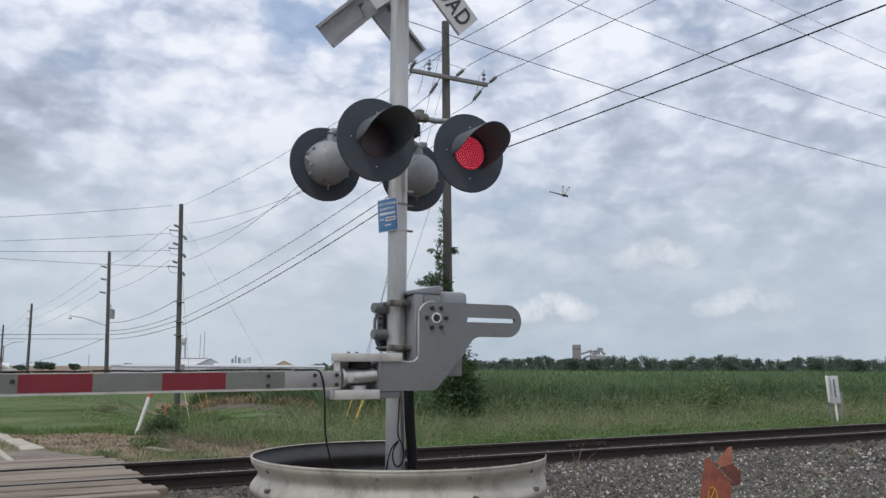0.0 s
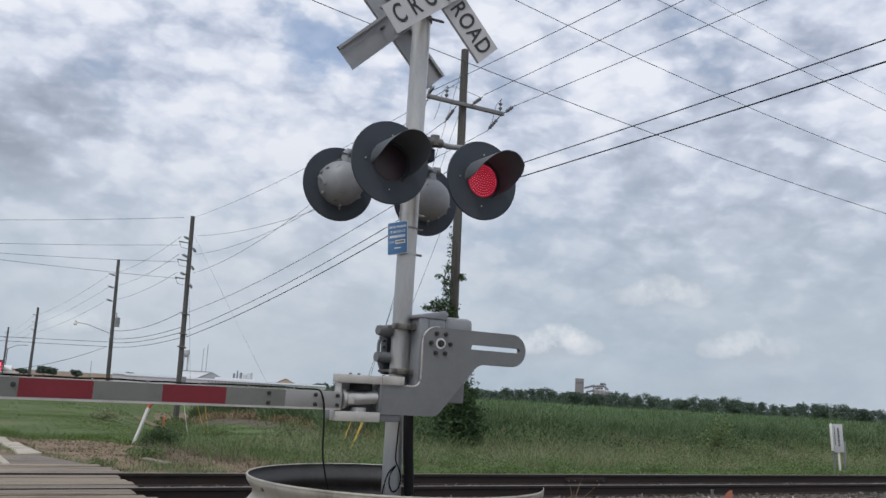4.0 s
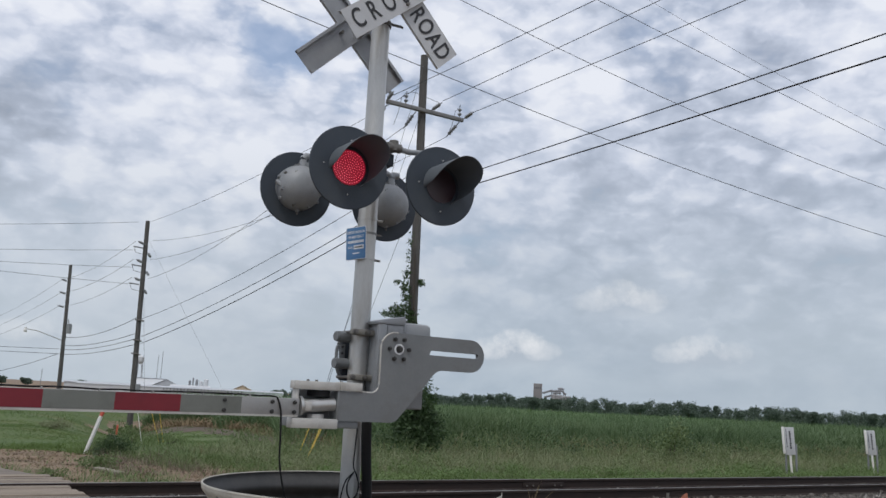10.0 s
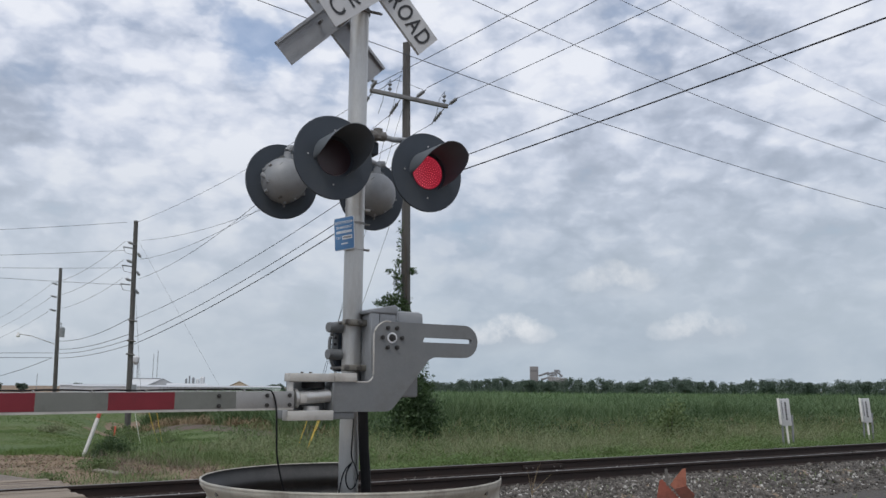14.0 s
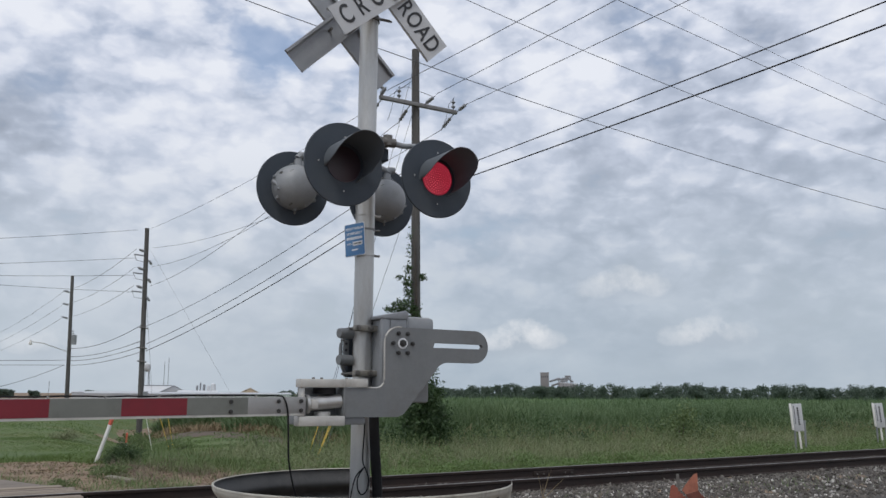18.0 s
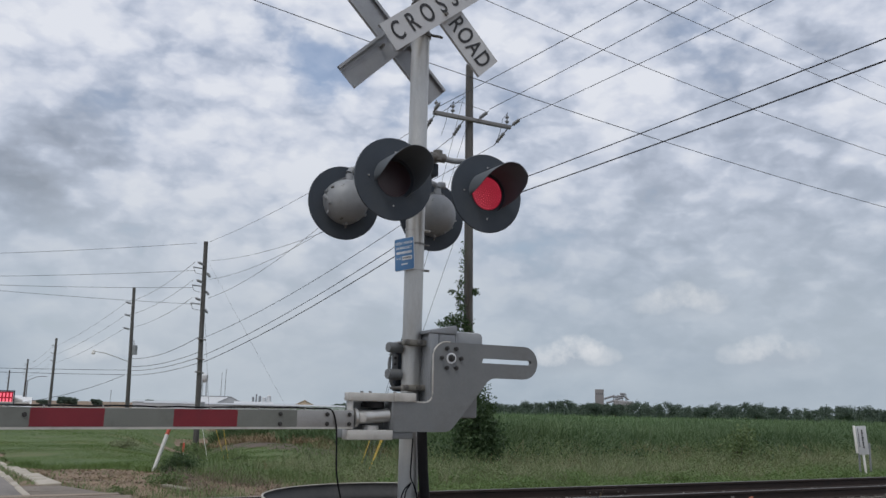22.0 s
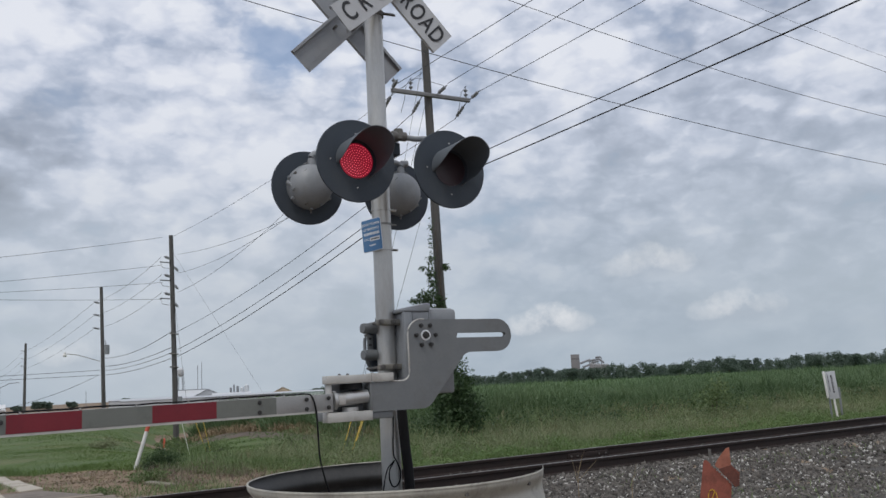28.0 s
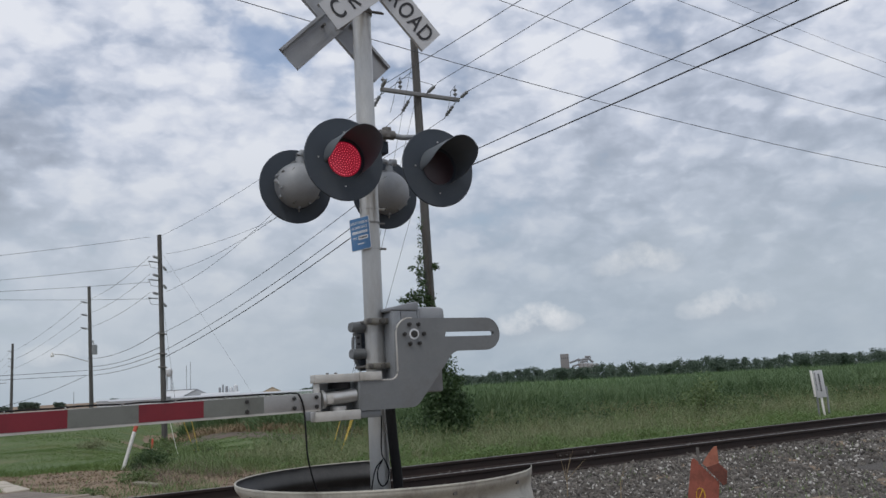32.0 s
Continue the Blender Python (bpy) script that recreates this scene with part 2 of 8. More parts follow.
M = dict(
    galv=mat("galvanised_steel", (0.42, 0.42, 0.412), (0.57, 0.57, 0.555), 9, 0.42, 0.66, 0.08, 140, (0.33, 0.30, 0.265), 0.55, 5.0, (1, 1, 0.22)),
    alu=mat("cast_aluminium", (0.150, 0.160, 0.166), (0.208, 0.216, 0.220), 5, 0.5, 0.25, 0.06, 160, (0.118, 0.117, 0.114), 0.5, 2.6),
    alu_light=mat("bare_aluminium", (0.42, 0.41, 0.385), (0.57, 0.555, 0.52), 7, 0.45, 0.25, 0.05, 120, (0.25, 0.22, 0.19), 0.55, 5),
    alu_arm=mat("dull_aluminium", (0.27, 0.27, 0.265), (0.37, 0.365, 0.355), 7, 0.45, 0.3, 0.05, 120, (0.18, 0.17, 0.155), 0.5, 5),
    # one visor paint in two tones: paler outside for skylight, darker inside for shade
    hood=mat("matt_black_hood", (0.095, 0.108, 0.122), (0.125, 0.140, 0.155), 5, 0.5, 0.0, 0.05, 150, spec=0.5),
    hood_inside=mat("shaded_hood_inside", (0.075, 0.088, 0.104), (0.094, 0.108, 0.126), 5, 0.7, 0.0, 0.05, 150, spec=0.4),
    housing=mat("grey_paint", (0.225, 0.238, 0.250), (0.305, 0.315, 0.325), 6, 0.5, 0.1, 0.05, 130, (0.14, 0.14, 0.14), 0.4, 4),
    black=mat("flat_black_paint", (0.036, 0.046, 0.060), (0.053, 0.065, 0.081), 5, 0.6, 0.0, 0.08, 150, (0.07, 0.076, 0.083), 0.4, 3, spec=0.35),
    rubber=mat("black_rubber", (0.010, 0.010, 0.011), (0.020, 0.020, 0.021), 8, 0.75, 0.0, 0.1, 90, spec=0.2),
    bolt=mat("weathered_bolt", (0.10, 0.095, 0.088), (0.22, 0.21, 0.195), 40, 0.55, 0.6, 0.15, 200),
    red_tape=mat("red_reflective_tape", (0.145, 0.009, 0.017), (0.200, 0.015, 0.026), 4, 0.4, 0.0, 0.05, 180, (0.11, 0.013, 0.020), 0.4, 6),
    white_tape=mat("grey_reflective_tape", (0.138, 0.146, 0.131), (0.182, 0.190, 0.172), 4, 0.42, 0.05, 0.05, 180, (0.102, 0.105, 0.093), 0.45, 6),
    white_paint=mat("white_sheeting", (0.44, 0.45, 0.47), (0.54, 0.55, 0.56), 4, 0.5, 0.0, 0.04, 120, (0.32, 0.32, 0.31), 0.4, 3),
    sign_back=mat("sign_back_aluminium", (0.29, 0.305, 0.325), (0.38, 0.39, 0.41), 5, 0.5, 0.3, 0.05, 120, (0.24, 0.24, 0.245), 0.4, 4),
    letter=mat("black_lettering", (0.012, 0.012, 0.014), (0.03, 0.03, 0.032), 10, 0.5, 0, 0.02, 90),
    blue=mat("blue_sign_film", (0.055, 0.165, 0.35), (0.085, 0.22, 0.43), 6, 0.4, 0, 0.02, 90, (0.12, 0.22, 0.38), 0.4, 9),
    plate_white=mat("white_print", (0.68, 0.7, 0.72), (0.78, 0.79, 0.8), 9, 0.5, 0, 0.02, 90),
    ring=mat("weathered_galvanised_plate", (0.31, 0.295, 0.255), (0.51, 0.49, 0.43), 4, 0.62, 0.12, 0.15, 90, (0.12, 0.108, 0.09), 0.7, 2.6, (1, 1, 0.6)),
    ring_dark=mat("dark_inner_plate", (0.022, 0.022, 0.023), (0.055, 0.055, 0.054), 5, 0.6, 0.1, 0.1, 90, (0.10, 0.095, 0.09), 0.4, 4),
    rail=mat("rusty_rail", (0.017, 0.0115, 0.010), (0.038, 0.024, 0.020), 9, 0.75, 0.2, 0.2, 110, (0.012, 0.009, 0.008), 0.5, 3),
    railhead=mat("worn_rail_head", (0.16, 0.145, 0.135), (0.30, 0.285, 0.27), 6, 0.42, 0.7, 0.06, 60, (0.11, 0.08, 0.065), 0.5, 3, (0.3, 3, 3)),
    tie=mat("creosote_timber", (0.05, 0.042, 0.036), (0.12, 0.10, 0.085), 3, 0.9, 0, 0.4, 40, (0.2, 0.18, 0.15), 0.4, 2, (0.4, 3, 3), rnd=0.3),
    plank=mat("crossing_timber", (0.125, 0.095, 0.070), (0.335, 0.280, 0.220), 3, 0.9, 0, 0.5, 45, (0.055, 0.038, 0.030), 0.9, 2.6, (0.25, 3, 4), rnd=0.4),
    stone=mat("ballast_stone", (0.020, 0.018, 0.016), (0.205, 0.188, 0.168), 30, 0.9, 0, 0.4, 200, (0.055, 0.040, 0.030), 0.5, 5, island=0.80),
    stone_pale=mat("pale_ballast_stone", (0.30, 0.285, 0.26), (0.56, 0.545, 0.51), 30, 0.85, 0, 0.3, 200, island=0.7),
    gravel=mat("packed_gravel", (0.030, 0.027, 0.024), (0.115, 0.105, 0.095), 25, 0.95, 0, 0.9, 60, (0.055, 0.045, 0.035), 0.5, 3),
    soil=mat("dark_soil", (0.075, 0.055, 0.042), (0.125, 0.095, 0.072), 2, 0.95, 0, 0.6, 30),
    twig=mat("dead_brush", (0.105, 0.078, 0.062), (0.235, 0.185, 0.150), 0.8, 0.9, 0, 0, 6, island=0.6, translucent=0.15),
    log=mat("bleached_timber", (0.16, 0.14, 0.105), (0.27, 0.24, 0.185), 3, 0.9, 0, 0.4, 45, (0.10, 0.085, 0.06), 0.6, 4, (0.4, 3, 3)),
    clamp=mat("stained_cast_clamp", (0.20, 0.19, 0.165), (0.30, 0.29, 0.26), 9, 0.55, 0.3, 0.1, 120, (0.13, 0.10, 0.07), 0.6, 9),
    dark_bolt=mat("dark_steel_bolt", (0.035, 0.034, 0.034), (0.075, 0.072, 0.070), 40, 0.45, 0.5, 0.1, 200),
    dirt=mat("ground_earth", (0.130, 0.092, 0.060), (0.290, 0.210, 0.138), 1.3, 0.95, 0, 0.7, 26, (0.070, 0.053, 0.032), 0.75, 1.2),
    asphalt=mat("asphalt", (0.178, 0.160, 0.145), (0.238, 0.216, 0.197), 0.7, 0.9, 0, 0.35, 75, (0.118, 0.108, 0.100), 0.7, 0.6, (1.6, 0.35, 1)),
    apron=mat("dirty_worn_asphalt", (0.14, 0.118, 0.098), (0.24, 0.205, 0.17), 1.6, 0.95, 0, 0.5, 50, (0.085, 0.068, 0.052), 0.7, 1.3),
    bin_far=mat("hazy_pale_steel", (0.25, 0.25, 0.255), (0.33, 0.33, 0.335), 0.1, 0.7, 0.1, 0, 1),
    tar=mat("old_tar", (0.045, 0.043, 0.042), (0.075, 0.072, 0.070), 4, 0.8, 0, 0.2, 60),
    clod=mat("soil_clods", (0.06, 0.042, 0.028), (0.24, 0.175, 0.115), 20, 0.95, 0, 0.3, 120, island=0.8),
    concrete=mat("old_concrete", (0.33, 0.295, 0.24), (0.50, 0.455, 0.385), 3, 0.9, 0, 0.35, 45, (0.16, 0.135, 0.095), 0.65, 2, rnd=0.3),
    line_white=mat("road_line_white", (0.38, 0.36, 0.32), (0.54, 0.52, 0.47), 4, 0.8, 0, 0.2, 50, (0.2, 0.19, 0.18), 0.6, 3),
    line_yellow=mat("road_line_yellow", (0.42, 0.25, 0.04), (0.55, 0.34, 0.07), 4, 0.8, 0, 0.2, 50, (0.2, 0.17, 0.12), 0.6, 3),
    pole=mat("weathered_pole_timber", (0.058, 0.056, 0.054), (0.135, 0.130, 0.123), 5, 0.9, 0, 0.4, 50, (0.055, 0.049, 0.044), 0.6, 2, (3, 3, 0.15)),
    xarm=mat("grey_crossarm", (0.16, 0.165, 0.17), (0.25, 0.25, 0.25), 5, 0.8, 0, 0.2, 60),
    wire=mat("overhead_conductor", (0.05, 0.055, 0.065), (0.09, 0.095, 0.105), 2, 0.6, 0.2, 0, 20),
    cable=mat("black_cable", (0.012, 0.012, 0.014), (0.022, 0.022, 0.024), 2, 0.6, 0.0, 0, 20),
    porcelain=mat("grey_insulator", (0.17, 0.18, 0.19), (0.27, 0.28, 0.29), 20, 0.4, 0, 0.02, 60),
    orange=mat("rusted_orange_plate", (0.21, 0.060, 0.042), (0.34, 0.105, 0.070), 9, 0.75, 0.0, 0.3, 90, (0.09, 0.035, 0.025), 0.7, 5),
    rust_dark=mat("dark_rusted_plate", (0.10, 0.035, 0.025), (0.20, 0.065, 0.045), 9, 0.8, 0.0, 0.3, 90, (0.05, 0.025, 0.02), 0.6, 5),
    orange_pale=mat("pale_orange_plate", (0.36, 0.13, 0.085), (0.48, 0.19, 0.125), 9, 0.75, 0.0, 0.3, 90, (0.18, 0.06, 0.04), 0.6, 6),
    paint_yellow=mat("yellow_paint", (0.62, 0.36, 0.03), (0.72, 0.45, 0.05), 8, 0.6, 0, 0.05, 90),
    post_white=mat("white_plastic", (0.66, 0.65, 0.62), (0.78, 0.77, 0.74), 9, 0.5, 0, 0.03, 90, (0.45, 0.43, 0.38), 0.4, 5),
    post_orange=mat("orange_plastic", (0.50, 0.085, 0.050), (0.60, 0.125, 0.075), 9, 0.5, 0, 0.03, 90),
    guard=mat("yellow_guy_guard", (0.55, 0.38, 0.05), (0.68, 0.47, 0.08), 8, 0.5, 0, 0.03, 90),
    lawn=mat("lawn_blades", (0.070, 0.122, 0.031), (0.140, 0.208, 0.058), 0.45, 0.75, 0, 0, 6, (0.20, 0.22, 0.085), 0.45, 0.3, island=0.25, translucent=0.3),
    turf=mat("mown_turf", (0.056, 0.092, 0.024), (0.098, 0.142, 0.040), 0.45, 0.95, 0, 0.8, 14, (0.15, 0.135, 0.06), 0.55, 0.3),
    fresh=mat("fresh_green_leaves", (0.098, 0.165, 0.052), (0.185, 0.272, 0.092), 0.9, 0.6, 0, 0, 6, (0.075, 0.125, 0.035), 0.5, 0.9, island=0.3, translucent=0.35),
    greyweed=mat("grey_green_weeds", (0.160, 0.182, 0.098), (0.30, 0.325, 0.185), 0.6, 0.8, 0, 0, 6, island=0.6, translucent=0.25),
    weed=mat("rough_weeds", (0.076, 0.122, 0.045), (0.200, 0.265, 0.108), 0.5, 0.7, 0, 0, 5, (0.20, 0.20, 0.105), 0.5, 0.45, island=0.45, translucent=0.3),
    dry=mat("dry_grass", (0.19, 0.14, 0.08), (0.34, 0.265, 0.165), 0.8, 0.85, 0, 0, 6, (0.13, 0.09, 0.05), 0.5, 0.7, island=0.6, translucent=0.2),
    cane=mat("cane_leaves", (0.066, 0.122, 0.050), (0.146, 0.216, 0.094), 0.35, 0.6, 0, 0, 5, (0.19, 0.23, 0.105), 0.3, 0.25, island=0.35, translucent=0.3),
    # field top coloured paler, for the haze over the distant cane
    canopy=mat("hazy_cane_top", (0.098, 0.168, 0.074), (0.150, 0.225, 0.105), 0.25, 0.9, 0, 0.6, 3, (0.16, 0.215, 0.10), 0.5, 0.05, (1, 1, 1)),
    leaf=mat("broad_leaves", (0.024, 0.052, 0.020), (0.075, 0.125, 0.045), 1.5, 0.6, 0, 0, 6, island=0.6, translucent=0.25),
    # far leaves paled and blued: distance haze put into their colour
    leaf_far=mat("hazy_tree_leaves", (0.070, 0.105, 0.084), (0.122, 0.160, 0.116), 0.05, 0.8, 0, 0, 1, island=0.4, translucent=0.3),
    bark=mat("bark", (0.06, 0.05, 0.04), (0.13, 0.11, 0.09), 5, 0.9, 0, 0.4, 40, None, 0, 2, (3, 3, 0.4)),
    shed=mat("white_sheet_metal", (0.50, 0.52, 0.54), (0.62, 0.63, 0.64), 0.2, 0.6, 0.1, 0, 3, (0.42, 0.42, 0.40), 0.4, 0.1),
    shed_dark=mat("shadow_gap", (0.06, 0.065, 0.07), (0.10, 0.105, 0.11), 0.5, 0.7, 0, 0, 3),
    roof_grey=mat("metal_roof", (0.40, 0.42, 0.44), (0.50, 0.51, 0.53), 0.2, 0.5, 0.2, 0, 3),
    roof_tan=mat("tan_shingle_roof", (0.48, 0.37, 0.27), (0.58, 0.46, 0.35), 0.5, 0.8, 0, 0, 3),
    mill=mat("hazy_concrete", (0.185, 0.182, 0.185), (0.235, 0.23, 0.23), 0.05, 0.9, 0, 0, 1),
    steel_far=mat("hazy_steel", (0.19, 0.20, 0.215), (0.26, 0.27, 0.285), 0.1, 0.7, 0.1, 0, 1),
    crane_red=mat("dull_red_crane_paint", (0.20, 0.075, 0.065), (0.27, 0.10, 0.085), 1, 0.6, 0, 0, 6),
    car_white=mat("white_car_paint", (0.66, 0.67, 0.68), (0.74, 0.75, 0.76), 1, 0.3, 0, 0, 6),
    car_glass=mat("dark_car_glass", (0.02, 0.023, 0.026), (0.03, 0.034, 0.038), 1, 0.1, 0, 0, 6),
    led_off=mat("unlit_red_lens", (0.036, 0.022, 0.029), (0.050, 0.030, 0.038), 20, 0.35, 0, 0.1, 150),
    led_on=mat("lit_red_lens", (0.16, 0.006, 0.012), (0.20, 0.008, 0.016), 20, 0.4, 0, 0, 150),
    wing=mat("clear_wing", (0.62, 0.65, 0.68), (0.74, 0.76, 0.78), 60, 0.3, 0, 0, 300, translucent=0.6),
    insect=mat("dark_insect_shell", (0.02, 0.022, 0.026), (0.05, 0.052, 0.055), 60, 0.4, 0, 0, 300),
)
M["led_on"].node_tree.nodes["Principled BSDF"].inputs["Emission Color"].default_value = (0.80, 0.016, 0.065, 1)
M["led_on"].node_tree.nodes["Principled BSDF"].inputs["Emission Strength"].default_value = 0.22
M["led_dot"] = glow("lit_red_diode", (1.0, 0.17, 0.24), 1.0)


# ---- building helpers ----
ORIGIN = {}
V = Vector


def thing(name, at, label, category, group="", kind=""):
    """An Empty at a thing's base."""
    ob = new(name)
    ob.empty_display_size = 0.1
    ob.location = at
    ORIGIN[ob] = V(at)
    return tagged(ob, label, category, group, kind)


def to_mesh(name, bm, material, smooth=30):
    me = bpy.data.meshes.new(name)
    bmesh.ops.recalc_face_normals(bm, faces=bm.faces)
    if smooth:
        for f in bm.faces:
            f.smooth = True
        for e in bm.edges:
            if len(e.link_faces) == 2 and e.calc_face_angle(0) > radians(smooth):
                e.smooth = False
    bm.to_mesh(me)
    bm.free()
    for m in material if isinstance(material, (list, tuple)) else [material]:
        me.materials.append(m)
    return me


def part(name, bm, material, parent, label="", smooth=30, pivot=None):
    """Links a bmesh, given in the world's space, as one mesh under a thing or under a part."""
    o = V(pivot) if pivot is not None else ORIGIN[parent]
    bmesh.ops.translate(bm, verts=bm.verts, vec=-o)
    ob = new(name, to_mesh(name, bm, material, smooth))
    ob.parent = parent
    ob.location = o - ORIGIN[parent]
    ORIGIN[ob] = o
    if label:
        tagged(ob, label)
    return ob


def solid(name, bm, material, label, category, kind="", group="", smooth=30, base=None):
    """A top-level thing of one mesh, with its origin at its base."""
    o = V(base) if base is not None else V((0, 0, 0))
    bmesh.ops.translate(bm, verts=bm.verts, vec=-o)
    ob = new(name, to_mesh(name, bm, material, smooth))
    ob.location = o
    ORIGIN[ob] = o
    return tagged(ob, label, category, group, kind)


def BM():
    return bmesh.new()


def box(bm, lo, hi, bevel=0.0, m=None):
    a, b = V(lo), V(hi)
    r = bmesh.ops.create_cube(bm, size=1.0)
    vs = r["verts"]
    for v in vs:
        v.co = V([(a[i] + b[i]) / 2 + v.co[i] * (b[i] - a[i]) for i in range(3)])
    if bevel:
        es = list({e for v in vs for e in v.link_edges})
        bv = bmesh.ops.bevel(bm, geom=es, offset=bevel, segments=2, profile=0.5, affect="EDGES")
        vs = list({v for f in bv["faces"] for v in f.verts} | {v for v in vs if v.is_valid})
    if m is not None:
        bmesh.ops.transform(bm, matrix=m, verts=vs)
    return vs


def rod(bm, a, b, r, r2=None, seg=12, caps=True):
    a, b = V(a), V(b)
    d = b - a
    q = d.to_track_quat("Z", "Y").to_matrix().to_4x4()
    m = Matrix.Translation((a + b) / 2) @ q
    return bmesh.ops.create_cone(bm, cap_ends=caps, segments=seg, radius1=r, radius2=r if r2 is None else r2, depth=d.length, matrix=m)["verts"]


def tube(bm, pts, r, seg=8, r_end=None):
    """A round bar along points."""
    pts = [V(p) for p in pts]
    rings, up = [], V((0, 0, 1))
    for i, p in enumerate(pts):
        d = (pts[min(i + 1, len(pts) - 1)] - pts[max(i - 1, 0)]).normalized()
        s = d.cross(up if abs(d.z) < 0.95 else V((1, 0, 0))).normalized()
        u = s.cross(d)
        k = r if r_end is None else r + (r_end - r) * i / (len(pts) - 1)
        rings.append([bm.verts.new(p + s * k * math.cos(2 * math.pi * j / seg) + u * k * math.sin(2 * math.pi * j / seg)) for j in range(seg)])
    for a, b in zip(rings, rings[1:]):
        for j in range(seg):
            bm.faces.new((a[j], a[(j + 1) % seg], b[(j + 1) % seg], b[j]))
    bm.faces.new(rings[0][::-1])
    bm.faces.new(rings[-1])


def eased(pts, n=5):
    """A smooth line through points."""
    p = [V(q) for q in pts]
    p = [p[0] * 2 - p[1]] + p + [p[-1] * 2 - p[-2]]
    out = []
    for a, b, c, d in zip(p, p[1:], p[2:], p[3:]):
        for i in range(n):
            t = i / n
            out.append(0.5 * (2 * b + (c - a) * t + (2 * a - 5 * b + 4 * c - d) * t * t + (3 * b - a - 3 * c + d) * t ** 3))
    return out + [p[-2]]


def lathe(bm, prof, centre, axis="Z", seg=32, a0=0.0, a1=360.0):
    """Turns (radius, along) points round an axis through centre."""
    full = abs(a1 - a0 - 360) < 1e-6
    n = seg if full else seg + 1
    rings = []
    for i in range(n):
        a = radians(a0 + (a1 - a0) * i / seg)
        c, s = math.cos(a), math.sin(a)
        row = []
        for r, h in prof:
            p = (r * c, r * s, h) if axis == "Z" else (r * c, h, r * s)
            row.append(bm.verts.new(V(centre) + V(p)))
        rings.append(row)
    for i in range(seg):
        a, b = rings[i], rings[(i + 1) % n]
        for j in range(len(prof) - 1):
            bm.faces.new((a[j], b[j], b[j + 1], a[j + 1]))
    return rings


def slab(bm, loop, hole, y0, y1):
    """An upright plate with an outline in x and z, and a hole or none, from y0 to y1."""
    loops = [loop] + ([hole] if hole else [])
    edges, sides = [], []
    for lp in loops:
        vs = [bm.verts.new((x, y0, z)) for x, z in lp]
        edges += [bm.edges.new((vs[i], vs[(i + 1) % len(vs)])) for i in range(len(vs))]
    r = bmesh.ops.triangle_fill(bm, use_beauty=True, use_dissolve=False, edges=edges)
    fs = [g for g in r["geom"] if isinstance(g, bmesh.types.BMFace)]
    ex = bmesh.ops.extrude_face_region(bm, geom=fs)
    bmesh.ops.translate(bm, verts=[g for g in ex["geom"] if isinstance(g, bmesh.types.BMVert)], vec=(0, y1 - y0, 0))


def arc(cx, cz, r, a0, a1, n=8):
    return [(cx + r * math.cos(radians(a0 + (a1 - a0) * i / n)), cz + r * math.sin(radians(a0 + (a1 - a0) * i / n))) for i in range(n + 1)]


def words(text, size, material, name, parent, m, depth=0.002, stretch=1.0, bold=0.0, space=1.0):
    """Letters of the built-in font, as a mesh part; m: pose in the world, letters lie in its xy plane."""
    cu = bpy.data.curves.new("letters", "FONT")
    cu.body, cu.size, cu.extrude, cu.offset = text, size, depth, size * bold
    cu.space_character = space
    cu.align_x, cu.align_y = "CENTER", "CENTER"
    tmp = new("letters", cu)
    dg = bpy.context.evaluated_depsgraph_get()
    me = bpy.data.meshes.new_from_object(tmp.evaluated_get(dg))
    bpy.data.objects.remove(tmp)
    bpy.data.curves.remove(cu)
    me.name = name
    me.transform(Matrix.Translation(-ORIGIN[parent]) @ m @ Matrix.Diagonal((stretch, 1, 1, 1)))
    me.materials.clear()
    me.materials.append(material)
    ob = new(name, me)
    ob.parent = parent
    ORIGIN[ob] = ORIGIN[parent]
    return ob


def fast(name, verts, faces, material, smooth=False):
    """A mesh from numpy arrays; faces all of one size."""
    me = bpy.data.meshes.new(name)
    k = faces.shape[1]
    me.vertices.add(len(verts))
    me.vertices.foreach_set("co", np.ascontiguousarray(verts, dtype=np.float32).ravel())
    me.loops.add(faces.size)
    me.loops.foreach_set("vertex_index", np.ascontiguousarray(faces, dtype=np.int32).ravel())
    me.polygons.add(len(faces))
    me.polygons.foreach_set("loop_start", np.arange(0, faces.size, k, dtype=np.int32))
    me.polygons.foreach_set("loop_total", np.full(len(faces), k, dtype=np.int32))
    if smooth:
        me.polygons.foreach_set("use_smooth", np.ones(len(faces), dtype=bool))
    me.update(calc_edges=True)
    me.validate()
    me.materials.append(material)
    return new(name, me)


RNG = np.random.default_rng(7)


def smoothstep(a, b, v):
    t = np.clip((v - a) / (b - a), 0, 1)
    return t * t * (3 - 2 * t)


def wave(x, y, s, seed=0.0):
    """A cheap rolling field between -1 and 1."""
    return (np.sin(x / s + 1.3 * np.sin(y / s * 0.7 + seed)) + np.sin(y / s * 1.1 + 1.7 * np.sin(x / s * 0.6 + seed * 2))) / 2


TILT = 0.034  # the track and the road lie two degrees off the axes
NEAR_RAIL, FAR_RAIL = 5.02, 6.525


def track_y(x, off):
    return off + TILT * (x - 4.0)


def road_x(y, off):
    """The road bears away a little beyond the crossing."""
    return off + np.interp(y, [-60, 7.5, 10.7, 14.0, 17.3, 21.3, 25.3, 31.6, 39.0, 60, 120, 700], [2.28, -0.02, -0.21, -0.38, -0.52, -0.675, -0.80, -0.95, -1.06, -1.5, -3.6, -23])


def road_z(y):
    """The road comes down from the crossing to the level of the lawn."""
    return -0.045 - 0.29 * smoothstep(8.5, 21, y) - 0.12 * smoothstep(3, 34, 6 - y)


ROAD_R, ROAD_L = -2.07, -9.4


